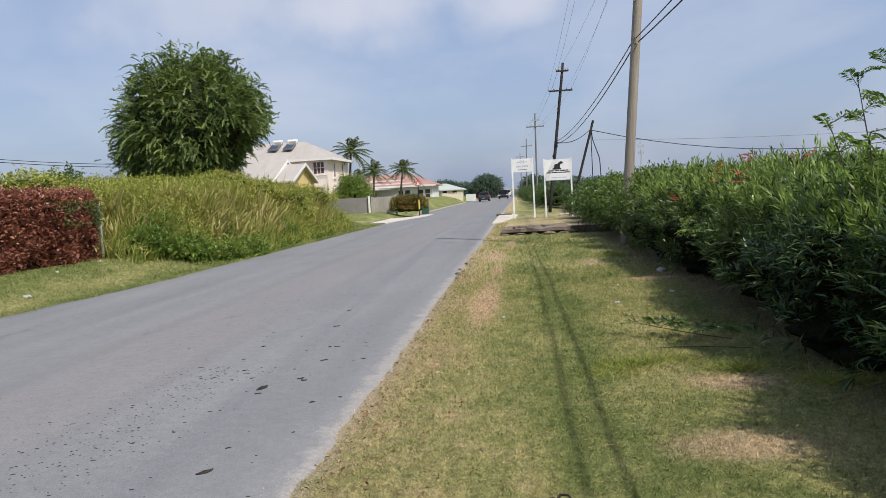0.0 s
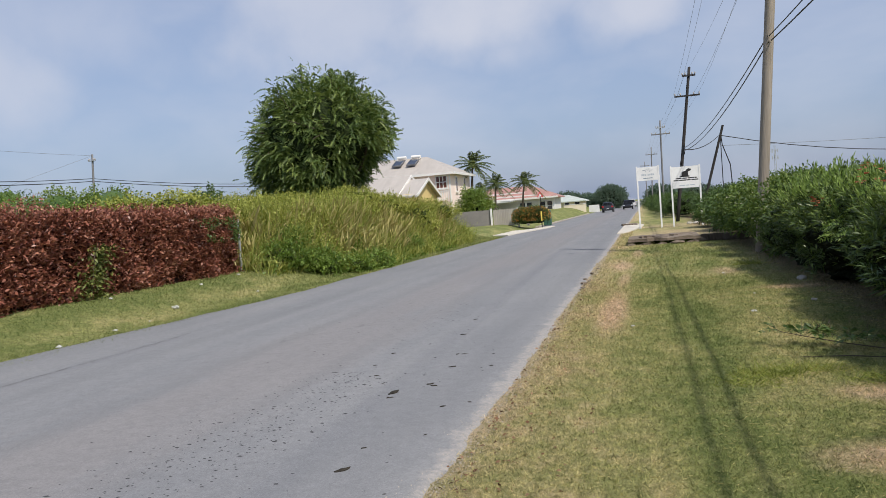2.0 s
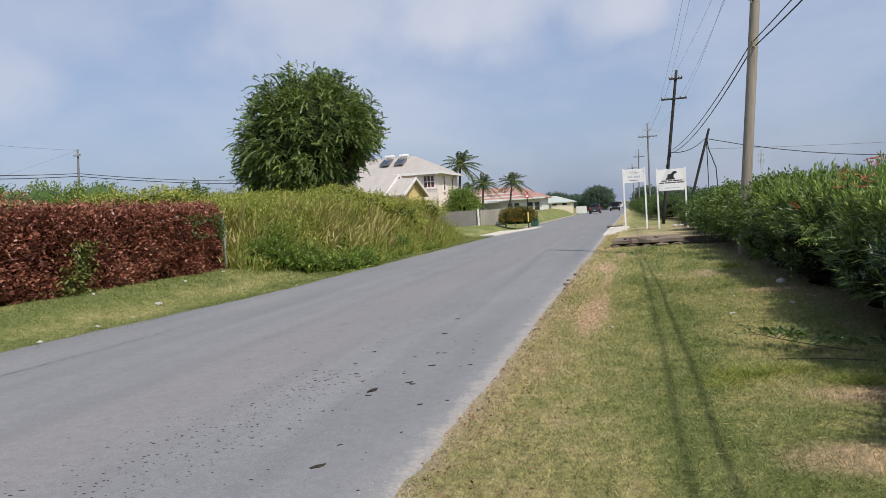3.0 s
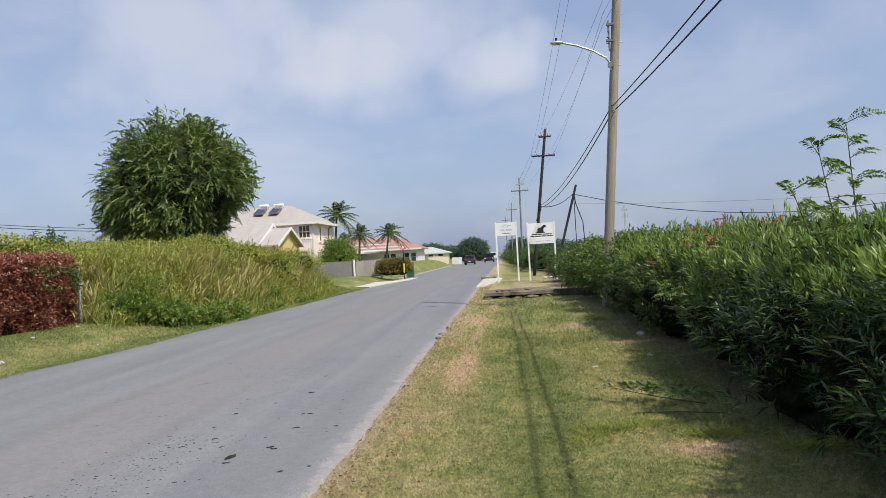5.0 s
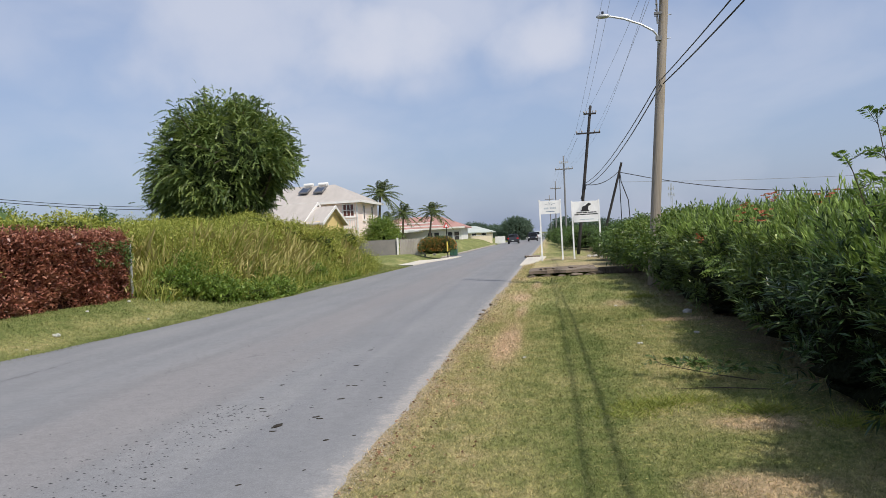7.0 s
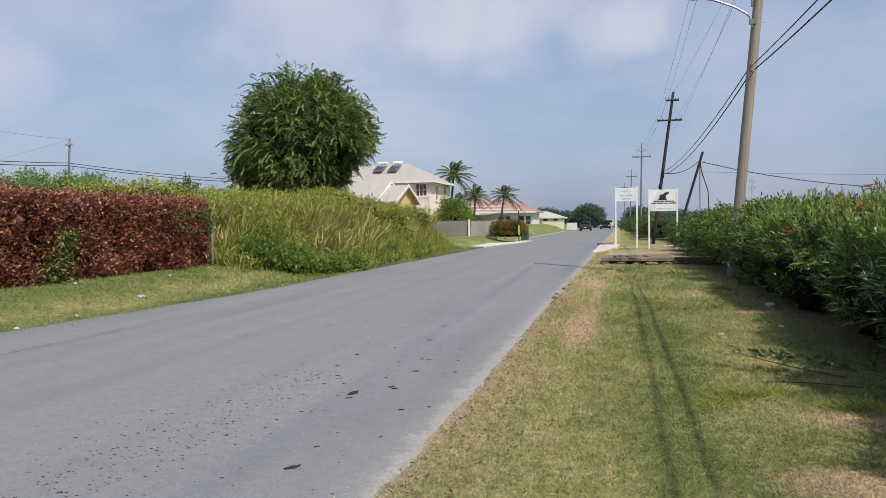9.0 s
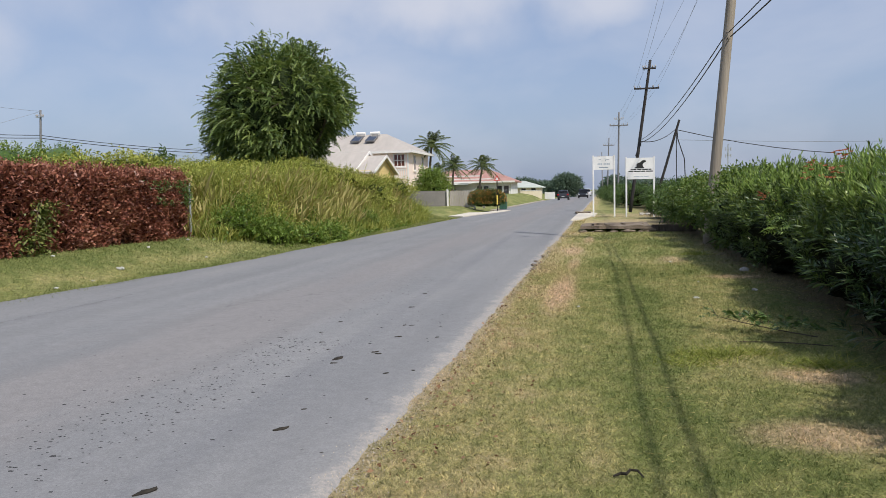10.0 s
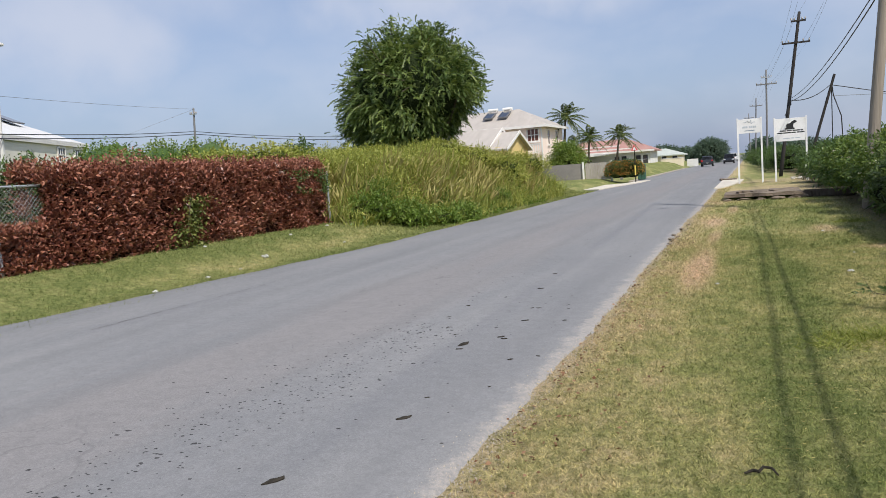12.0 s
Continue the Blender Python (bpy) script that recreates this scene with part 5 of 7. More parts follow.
for x, w in ((1.66, 0.26), (1.95, 0.36), (2.34, 0.22), (2.6, 0.36)):
    part("printed_bar", boxes(((x, yb, 2.48), (x + w, yb + 0.004, 2.54))), M_BLACK, sb, "black unreadable lettering")
part("lower_panel", boxes(((1.6, yb - 0.012, 2.08), (2.98, yb + 0.02, 2.42)), bevel=0.004), M_WHITE, sb)
for x, w in ((1.95, 0.3), (2.3, 0.16), (2.5, 0.25)):
    part("printed_bar", boxes(((x, yb - 0.016, 2.2), (x + w, yb - 0.013, 2.25))), M_PALEPRINT, sb)
for i, (x, y) in enumerate(((2.45, 46.4), (2.75, 46.0))):
    lump_thing("stone", "pale stone beside the apron", "stone", (x, y, 0.05), (0.16, 0.12, 0.08), M_STONE, 71 + i)

# ---- poles and wires ----


def pole(name, label, foot, head, r0, r1, mat, arms=()):
    foot, head = Vector(foot), Vector(head)
    root = thing(name, label, "utility pole", group="utility poles along the road")
    line = [foot.lerp(head, t / 8) for t in range(9)]
    part("shaft", tubes((line, [r0 + (r1 - r0) * t / 8 for t in range(9)]), sides=14), mat, root, smooth=True)
    for z, half, thick in arms:
        p = foot.lerp(head, (z - foot.z) / (head.z - foot.z))
        arm = part("crossarm", boxes(((p.x - half, p.y - 0.14, z - thick), (p.x + half, p.y - 0.03, z + thick))), M_GALV if thick < 0.05 else mat, root)
        for k in (-1, -0.55, 0.55, 1):
            x = p.x + half * k * 0.95
            part("insulator", tubes(([(x, p.y - 0.08, z + thick), (x, p.y - 0.08, z + thick + 0.06), (x, p.y - 0.08, z + thick + 0.16)], [0.02, 0.055, 0.03])), M_PORC, arm)
    return root


p1 = pole("utility_pole", "weathered grey wooden utility pole with a street lamp", (3.05, 22.5, -0.3), (4.16, 22.5, 12.3), 0.145, 0.112, M_POLE)
arm = part("lamp_arm", tubes(([(3.56, 22.36, 6.7), (3.53, 22.34, 6.92), (3.42, 22.3, 7.05), (3.08, 22.25, 7.25), (2.62, 22.2, 7.43), (2.2, 22.2, 7.54)], 0.03)), M_GALV, p1, "curved galvanised lamp arm")
head = part("lamp_head", lump(5, (0.19, 0.1, 0.065), (2.07, 22.2, 7.545), 0.05, 1.0, 3), M_GALV, p1, "grey cobra-head street lamp", True)
part("photocell", tubes(([(2.06, 22.2, 7.6), (2.06, 22.2, 7.68)], 0.035)), M_CARBLACK, head)
part("bracket", boxes(((3.53, 22.32, 7.25), (3.57, 22.38, 8.1)), ((3.48, 22.28, 6.78), (3.64, 22.38, 6.9)), ((3.47, 22.28, 7.5), (3.68, 22.38, 7.56)), ((3.5, 22.28, 7.96), (3.72, 22.38, 8.02))), M_POLEGREY, p1)
for z in (7.45, 7.62, 7.78, 7.95):
    part("insulator", tubes(([(3.47 + (z - 7.45) * 0.1, 22.3, z), (3.54 + (z - 7.45) * 0.1, 22.3, z)], [0.022, 0.016])), M_POLEGREY, p1)
for z in (6.85, 7.5, 7.96, 8.3):
    part("step_bolt", tubes(([(3.75 + (z - 6.85) * 0.088, 22.48, z), (3.9 + (z - 6.85) * 0.088, 22.46, z)], 0.012)), M_GALV, p1)
p2 = pole("utility_pole", "dark tarred utility pole with crossarms, leaning", (2.02, 54, -0.3), (3.38, 54, 10.0), 0.12, 0.088, M_POLEDARK, ((8.15, 0.8, 0.05), (9.45, 0.42, 0.051)))
part("clamp", boxes(((2.6, 53.8, 4.35), (2.78, 53.9, 4.95)), bevel=0.02), M_CARBLACK, p2, "black cable clamp")
part("cable_coil", tubes(([(2.7, 53.85, 4.5), (2.55, 53.8, 4.1), (2.42, 53.78, 3.75), (2.5, 53.8, 3.55), (2.6, 53.82, 3.9)], 0.035), sides=6), M_WIRE, p2)
p3 = pole("utility_pole", "slim grey utility pole with two crossarms", (1.95, 90, -0.3), (2.1, 90, 10.1), 0.11, 0.085, M_POLEGREY, ((8.6, 1.0, 0.06), (9.3, 0.5, 0.045)))
p4 = pole("utility_pole", "distant slim utility pole with crossarm", (1.0, 130, -0.3), (1.35, 130, 9.8), 0.11, 0.085, M_POLEGREY, ((8.6, 0.9, 0.06),))
p5 = pole("utility_pole", "distant slim utility pole with crossarm", (0.3, 168, -0.3), (0.2, 168, 9.3), 0.11, 0.085, M_POLEGREY, ((8.4, 0.9, 0.06),))
ps = thing("stub_pole", "leaning stub pole with two stay wires", "utility pole", group="utility poles along the road")
part("shaft", tubes(([(3.72, 58, -0.2), (5.6, 58, 6.35)], [0.1, 0.085]), sides=10), M_POLEDARK, ps)
part("stay", tubes((sag((5.4, 58, 5.7), (5.45, 58.4, 0), 0), 0.03)), M_WIRE, ps)
part("stay", tubes(([(5.42, 58, 5.9), (5.5, 58, 5.0), (5.95, 58, 3.6), (6.1, 58, 0)], 0.035)), M_WIRE, ps)
pb = pole("utility_pole", "weathered wooden utility pole carrying the black cables", (3.85, -14, -0.3), (3.95, -14, 11.0), 0.15, 0.12, M_POLE)
pl = pole("utility_pole", "dark utility pole beyond the garden hedge", (-39.9, 50, 0.2), (-39.45, 50, 8.1), 0.09, 0.07, M_POLEGREY, ((7.6, 0.3, 0.03),))


def wire(name, label, runs, radius, mat, sides=4):
    bm = bmesh.new()
    for a, b, drop in runs:
        tube(bm, sag(a, b, drop), radius, sides)
    me = bpy.data.meshes.new(name)
    bm.to_mesh(me)
    bm.free()
    me.materials.append(mat)
    return tagged(new(name, me), label, "cable", "overhead cables")


wire("overhead_cable", "thick black cable strung from pole to pole", (((3.53, 22.35, 5.7), (2.74, 53.9, 4.78), 0.45), ((3.57, 22.35, 5.7), (3.66, -14, 5.75), 0.36)), 0.018, M_WIRE)
wire("overhead_cable", "thick black cable strung from pole to pole", (((3.55, 22.35, 5.55), (2.72, 53.9, 4.6), 0.55), ((3.62, 22.35, 5.58), (3.92, -14, 5.7), 0.42)), 0.021, M_WIRE)
for i, (xa, za, xb, zb) in enumerate(((2.35, 9.2, 2.3, 8.3), (2.7, 9.6, 2.6, 8.35), (3.4, 8.6, 3.1, 9.6), (3.38, 7.95, 3.6, 8.35), (3.42, 8.3, 3.9, 8.35))):
    wire("power_line", "thin bare power line between poles", (((xa, 22.3, za), (xb, 53.9, zb), 0.25), ((xb, 53.9, zb), (1.2 + 0.4 * i, 89.9, 8.75), 0.3), ((1.2 + 0.4 * i, 89.9, 8.75), (0.5 + 0.4 * i, 129.9, 8.75), 0.3), ((xa, 22.3, za), (xa + 1.0, -14, za + 0.3), 0.3)), 0.0055, M_LINE, 4)
wire("power_line", "dark line sagging across the field", (((5.45, 58, 5.65), (36, 58, 5.2), 2.0), ((5.4, 58, 5.75), (2.75, 54, 4.7), 0.35)), 0.026, M_WIRE)
wire("power_line", "thin line across the field", (((5.42, 58, 4.95), (48, 58, 4.9), 0.6),), 0.014, M_LINE)
for z0, z1, zl, rad in ((6.3, 5.75, 4.55, 0.022), (6.1, 5.5, 4.35, 0.025)):
    wire("power_line", "dark cable over the gardens", (((-39.6, 50, z0), (-30, 70, z1), 0.35), ((-39.6, 50, z0), (-28, 17.6, zl), 0.2)), rad, M_WIRE)
wire("power_line", "thin line over the gardens", (((-39.45, 50, 8.0), (-28, 17.6, 6.2), 0.15), ((-39.45, 50, 8.0), (-40.5, 40, 4.9), 0.02)), 0.009, M_LINE)
cell = thing("antenna_mast", "distant lattice mast with panel antennas", "mast", pose(30.1, 200, 0))
part("mast", tubes(([(-0.25, 0, 0), (-0.12, 0, 11.8)], 0.07), ([(0.25, 0, 0), (0.12, 0, 11.8)], 0.07), *[([(-0.22, 0, z), (0.22, 0, z + 0.7)], 0.04) for z in range(1, 11)], sides=5), M_GALV, cell)
for k, z in ((-0.6, 10.6), (0.6, 10.6), (0.0, 9.3), (-0.6, 9.0), (0.6, 9.0)):
    part("panel_antenna", boxes(((k - 0.1, -0.2, z - 0.42), (k + 0.1, 0.1, z + 0.42))), M_GALV, cell)
    part("antenna_bar", boxes(((min(k, 0) - 0.02, -0.1, z - 0.04), (max(k, 0) + 0.02, 0, z + 0.04))), M_GALV, cell)

# ---- red-leaved hedge and chain-link fence ----


def hedge_row(name, label, x0, x1, y0, y1, z0, z1, count, mat, core, seed, leaf, ratio, bulge=0.14):
    """A clipped hedge: leaves over an uneven block."""
    r = np.random.default_rng(seed)
    root = thing(name, label, "hedge")
    # solid block in the dark core colour, painted shade behind the leaves
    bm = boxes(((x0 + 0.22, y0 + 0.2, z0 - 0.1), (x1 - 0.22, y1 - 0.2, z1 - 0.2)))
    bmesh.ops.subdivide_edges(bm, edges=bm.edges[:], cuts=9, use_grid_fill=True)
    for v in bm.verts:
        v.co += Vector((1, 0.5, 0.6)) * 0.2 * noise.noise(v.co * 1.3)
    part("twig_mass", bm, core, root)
    dx, dy, dz = x1 - x0, y1 - y0, z1 - z0
    areas = np.array([dy * dz, dx * dy, dx * dz, dx * dz, dy * dz * 0.3])
    pick = r.choice(5, count, p=areas / areas.sum())
    u, w = r.uniform(0, 1, count), r.uniform(0, 1, count)
    p, nn = np.zeros((count, 3)), np.zeros((count, 3))
    for k, (pos, nor) in enumerate(((lambda a, b: (x1, y0 + a * dy, z0 + b * dz), (1, 0, 0.15)), (lambda a, b: (x0 + a * dx, y0 + b * dy, z1), (0, 0, 1)), (lambda a, b: (x0 + a * dx, y0, z0 + b * dz), (0, -1, 0.15)),
                                   (lambda a, b: (x0 + a * dx, y1, z0 + b * dz), (0, 1, 0.15)), (lambda a, b: (x0, y0 + a * dy, z0 + b * dz), (-1, 0, 0.15)))):
        s = pick == k
        cols = pos(u[s], w[s])
        p[s] = np.stack([np.broadcast_to(c, s.sum()) for c in cols], 1)
        nn[s] = nor
    off = np.array([bulge * noise.noise(Vector(q) * 1.1) + bulge * 0.8 * noise.noise(Vector(q) * 2.9) for q in p])
    p = p + nn * (off - r.uniform(0, 1, count) ** 1.4 * 0.34)[:, None]
    wy = nn * 0.55 + r.normal(size=(count, 3)) * 0.5 + (0, 0, 0.35)
    ln = r.uniform(*leaf, count)
    vv, ff = leaves(p, wy, ln, ln * ratio, r)
    part_mesh("foliage", np_mesh("foliage", vv, ff, mat), root)
    return root


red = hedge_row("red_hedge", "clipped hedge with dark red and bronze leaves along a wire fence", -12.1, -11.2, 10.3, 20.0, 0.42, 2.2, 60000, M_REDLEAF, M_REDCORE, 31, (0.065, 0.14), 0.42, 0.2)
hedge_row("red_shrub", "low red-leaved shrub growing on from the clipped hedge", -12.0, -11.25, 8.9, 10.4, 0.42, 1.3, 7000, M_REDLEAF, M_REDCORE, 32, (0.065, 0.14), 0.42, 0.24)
# long shoots standing out of the top, and a green climber in a gap
r = np.random.default_rng(33)
n = 900
p = np.stack([r.uniform(-12.0, -11.2, n), r.uniform(10.0, 20, n), np.full(n, 2.2)], 1)
g = unit(r.normal(size=(n, 3)) * 0.35 + (0, 0, 1))
ln = r.uniform(0.05, 0.26, n) * (1 + 1.1 * np.exp(-((p[:, 1] - 12.5) / 0.4) ** 2))
b = np.concatenate([p + g * (ln * t)[:, None] for t in (0.2, 0.4, 0.6, 0.8, 1.0)])
vv, ff = leaves(b, np.tile(g, (5, 1)) * 0.6 + r.normal(size=(5 * n, 3)) * 0.6, 0.085, 0.036, r)
part_mesh("top_shoot", np_mesh("top_shoot", vv, ff, M_REDLEAF), red)
n = 800
t = r.uniform(0, 1, n) ** 1.3
p = np.stack([r.normal(-11.18, 0.07, n), r.normal(13.7, 0.3 - 0.06 * t, n) + 0.5 * t, 0.45 + 1.1 * t], 1)
vv, ff = leaves(p, r.normal(size=(n, 3)) + (0.6, 0, 0), r.uniform(0.06, 0.13, n), 0.05, r)
climber = thing("climber", "green climbing weed growing through the red hedge", "climber")
part("stem", tubes(([(-11.14, 13.7, 0.4), (-11.12, 13.8, 0.9), (-11.13, 13.9, 1.3), (-11.14, 14.1, 1.6)], [0.012, 0.01, 0.008, 0.005]), sides=5), M_TWIG, climber)
part_mesh("foliage", np_mesh("foliage", vv, ff, M_CLIMBER), climber)

# dark creeper over the hedge's far upper corner
n = 900
p = np.stack([r.normal(-11.06, 0.05, n), 19.9 - 2.2 * r.uniform(0, 1, n) ** 1.5, 1.4 + 0.65 * r.uniform(0, 1, n)], 1)
p = p[[noise.noise(Vector((3, a[1] * 1.6, a[2] * 2.2))) > -0.1 for a in p]]
vv, ff = leaves(p, r.normal(size=p.shape) + (0.5, 0, -0.2), r.uniform(0.05, 0.1, len(p)), 0.035, r)
corner_creeper = thing("hedge_creeper", "dark green creeper grown into the red hedge", "creeper")
part("stem", tubes(([(-11.12, 19.9, 0.5), (-11.1, 19.85, 1.3), (-11.09, 19.2, 1.75), (-11.1, 18.2, 1.85)], [0.012, 0.01, 0.008, 0.004]), sides=5), M_TWIG, corner_creeper)
part_mesh("foliage", np_mesh("foliage", vv, ff, M_SHRUB), corner_creeper)

# dark green creeper hanging in the wire at the hedge's near end
n = 2200
p = np.stack([r.normal(-11.47, 0.06, n), 9.0 + 1.6 * r.uniform(0, 1, n) ** 0.8, 0.9 + 1.1 * r.uniform(0, 1, n) ** 0.7], 1)
p = p[[noise.noise(Vector((0, a[1] * 1.5, a[2] * 1.5))) > -0.15 - 0.4 * (10.2 - a[1]) for a in p]]
vv, ff = leaves(p, r.normal(size=p.shape) + (0.5, 0, -0.3), r.uniform(0.035, 0.075, len(p)), 0.024, r)
wall_creeper = thing("fence_creeper", "dark green creeper hanging in the chain-link fence", "creeper")
part("stem", tubes(([(-11.55, 9.6, 0.4), (-11.52, 9.75, 1.2), (-11.5, 9.5, 1.9)], [0.012, 0.01, 0.006]), ([(-11.55, 9.6, 0.4), (-11.52, 10.0, 1.3), (-11.5, 10.2, 1.85)], [0.01, 0.008, 0.005]), sides=5), M_TWIG, wall_creeper)
part_mesh("foliage", np_mesh("foliage", vv, ff, M_OLEANDER), wall_creeper)

fence = thing("chain_link_fence", "galvanised chain-link fence with steel posts", "fence")
for y in (6.0, 9.3, 12.0, 14.6, 17.3, 20.15):
    px = -11.22 if y > 20 else -11.32 if y < 9.5 else -11.55
    part("fence_post", tubes(([(px, y, 0.2), (px, y, 1.97)], 0.032)), M_GALV, fence)
part("top_rail", tubes(([(-11.42, 3.5, 1.95), (-11.42, 20.15, 1.95)], 0.022)), M_GALV, fence)
bm = bmesh.new()
y, step = 4.0, 0.085
while y < 11.4:
    for sg in (-1, 1):
        a, b2 = Vector((-11.42, y, 0.5)), Vector((-11.42, y + sg * 1.45, 1.95))
        tube(bm, (a, b2), 0.0019, 3)
    y += step
part("wire_mesh", bm, M_GALV, fence)

# ---- overgrown plot ----


def weed_front(y):
    """The line at which the mown verge gives way to the weeds."""
    return ROAD_L - 0.15 - 0.4 * smooth01(25.0, 30.0, y) - 1.6 * (1 - smooth01(20.5, 25.0, y)) - 2.2 * smooth01(40.0, 47.0, y)


def mound(x, y):
    """Height of the weed-grown bank over the verge."""
    run = smooth01(19.6, 22.6, y) * (1 - smooth01(41.0, 48.5, y))
    front = weed_front(y) - 0.1
    rise = smooth01(0.0, 3.2, front - x)
    return (1.3 * rise * run + 0.3 * noise.noise(Vector((x * 0.5, y * 0.4, 2.0))) * rise * run) if run > 0 else 0.0


ms_x = [-30, -26, -22, -20] + [-18 + 0.4 * i for i in range(25)]
ms_y = [19 + 0.5 * i for i in range(62)]
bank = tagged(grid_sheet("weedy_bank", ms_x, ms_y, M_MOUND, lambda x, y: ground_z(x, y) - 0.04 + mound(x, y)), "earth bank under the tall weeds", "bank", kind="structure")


def weed_cover(name, label, count, mat, size, width, seed, lean, pick, x0=-19.0):
    r = np.random.default_rng(seed)
    xs, ys = r.uniform(x0, ROAD_L - 0.15, count * 3), r.uniform(19.8, 48.0, count * 3)
    keep, zs = [], []
    for i, (x, y) in enumerate(zip(xs, ys)):
        front = weed_front(y)
        if x > front + 0.25 * noise.noise(Vector((x, y, 5))) or not pick(x, y, r):
            continue
        keep.append(i)
        if len(keep) >= count:
            break
    x, y = xs[keep], ys[keep]
    z = np.array([ground_z(a, b) - 0.04 + mound(a, b) for a, b in zip(x, y)])
    n = len(x)
    tall = np.array([(0.45 + 0.55 * smooth01(0.0, 1.8, ROAD_L - a)) * (1 - 0.5 * smooth01(42, 47.5, b)) * (0.7 + 0.75 * noise.noise(Vector((a * 0.7, b * 0.6, 1)))) for a, b in zip(x, y)])
    base = np.stack([x, y, z], 1)
    way = r.normal(size=(n, 3)) * lean + (0.15, 0, 1.0)
    return base, way, tall * r.uniform(size[0], size[1], n), r, width


base, way, ln, r, wd = weed_cover("tall_weeds", "", 20000, M_WEED, (0.7, 1.5), 0.018, 41, (0.4, 0.4, 0.1), lambda x, y, r: True)
k = len(base)
half = base + unit(way) * (ln * 0.55)[:, None]
v1, f1 = blades(base, way, ln, 0.03, r)
v2, f2 = blades(half, way + r.normal(size=(k, 3)) * 0.7, ln * 0.5, 0.026, r)
tagged(new("tall_weeds", np_mesh("tall_weeds", np.concatenate([v1, v2]), np.concatenate([f1, f2 + len(v1)]), M_WEED)), "tall green and yellowing weeds filling the vacant plot", "weeds", kind="stuff")


def arching(base, way, length, width, droop):
    """Strap-like grass leaves that arch over: four stacked quads each."""
    n = len(base)
    way = unit(way)
    side = unit(np.cross(way, (0.13, 0.1, 1.0)))
    rings = []
    for t, q in ((0.0, 0.7), (0.35, 1.0), (0.65, 0.85), (0.88, 0.5), (1.0, 0.08)):
        p = base + way * (length * t)[:, None] - np.array((0, 0, 1.0)) * (droop * length * t * t)[:, None]
        rings += [p - side * (width * q / 2)[:, None], p + side * (width * q / 2)[:, None]]
    v = np.stack(rings, 1).reshape(-1, 3)
    o = np.arange(n)[:, None] * 10
    f = np.concatenate([o + np.array((2 * k, 2 * k + 1, 2 * k + 3, 2 * k + 2)) for k in range(4)])
    return v, f


def tussocks(name, label, count, per, mat, seed, x_lo, pick, long=1.0, wide=1.0, droop=(0.1, 0.6)):
    """Arching grass leaves that spring from shared clumps."""
    r = np.random.default_rng(seed)
    bs, ws, ls = [], [], []
    while len(bs) < count:
        x, y = r.uniform(x_lo, ROAD_L - 0.3), r.uniform(20.3, 46.5)
        front = weed_front(y) - 0.12
        if x > front or not pick(x, y, front):
            continue
        tall = (0.55 + 0.45 * smooth01(0.0, 1.6, front - x)) * (1 - 0.45 * smooth01(41, 46, y)) * r.uniform(0.75, 1.2)
        a = r.uniform(0, math.tau, per)
        out = r.uniform(0.12, 0.75, per)
        bs.append(np.stack([x + r.normal(0, 0.1, per), y + r.normal(0, 0.1, per), np.full(per, ground_z(x, y) - 0.05 + mound(x, y))], 1))
        ws.append(np.stack([np.cos(a) * out, np.sin(a) * out, np.ones(per)], 1))
        ls.append(tall * r.uniform(0.7, 1.25, per))
    b, w, ln = np.concatenate(bs), np.concatenate(ws), np.concatenate(ls)
    vv, ff = arching(b, w, ln * long, r.uniform(0.025, 0.06, len(b)) * wide, r.uniform(*droop, len(b)))
    return tagged(new(name, np_mesh(name, vv, ff, mat)), label, "weeds", kind="stuff")


tussocks("guinea_grass", "arching yellow-green tussock grass on the bank", 430, 30, M_WEED, 45, -17.0, lambda x, y, f: True)
tussocks("dry_guinea_grass", "dry straw-coloured arching grass on the bank's face", 330, 20, M_STRAW, 46, -13.5, lambda x, y, f: 0.7 < f - x < 2.9 and noise.noise(Vector((x * 0.3, y * 0.3, 7))) > -0.12, 1.15, 1.5, (0.15, 0.75))
base, way, ln, r, wd = weed_cover("low_weeds", "", 11000, M_WEEDLEAF, (0.35, 0.75), 0.05, 43, (0.9, 0.9, 0.2), lambda x, y, r: weed_front(y) - x < 2.0 and noise.noise(Vector((x * 0.5, y * 0.35, 3))) > (-0.1 if y < 27 else 0.12))
bs = np.concatenate([base + unit(way) * (ln * t)[:, None] for t in (0.3, 0.6, 0.9)])
vv, ff = leaves(bs, np.tile(way, (3, 1)) + r.normal(size=bs.shape) * 0.9, 0.14, 0.055, r)
tagged(new("low_weeds", np_mesh("low_weeds", vv, ff, M_WEEDLEAF)), "low broad-leaved green weeds along the plot's edge", "weeds", kind="stuff")
base, way, ln, r, wd = weed_cover("leafy_weeds", "", 17000, M_SHRUB, (0.7, 1.5), 0.05, 44, (0.5, 0.5, 0.1), lambda x, y, r: noise.noise(Vector((x * 0.55, y * 0.45, 9))) > (-0.12 if weed_front(y) - x > 2.3 else 0.2))
bs = np.concatenate([base + unit(way) * (ln * t)[:, None] for t in (0.45, 0.6, 0.75, 0.9, 1.0)])
vv, ff = leaves(bs, np.tile(way, (5, 1)) * 0.5 + r.normal(size=bs.shape) * 0.8, r.uniform(0.07, 0.15, len(bs)), 0.04, r)
tagged(new("leafy_weeds", np_mesh("leafy_weeds", vv, ff, M_WEEDTOP)), "leafy yellow-green weeds and vines over the tall grass", "weeds", kind="stuff")
low_kinds = [shrub("weed_clump", "dark green leafy weed clump at the foot of the bank", "weeds", (0, 0, 0), (0.62, 0.75, 0.36 + 0.06 * i), 2200, M_WEEDLEAF, M_MOUND, 350 + i, (0.09, 0.2), 0.38, group="weed clumps", rough=0.6, scale=2.2) for i in range(3)]
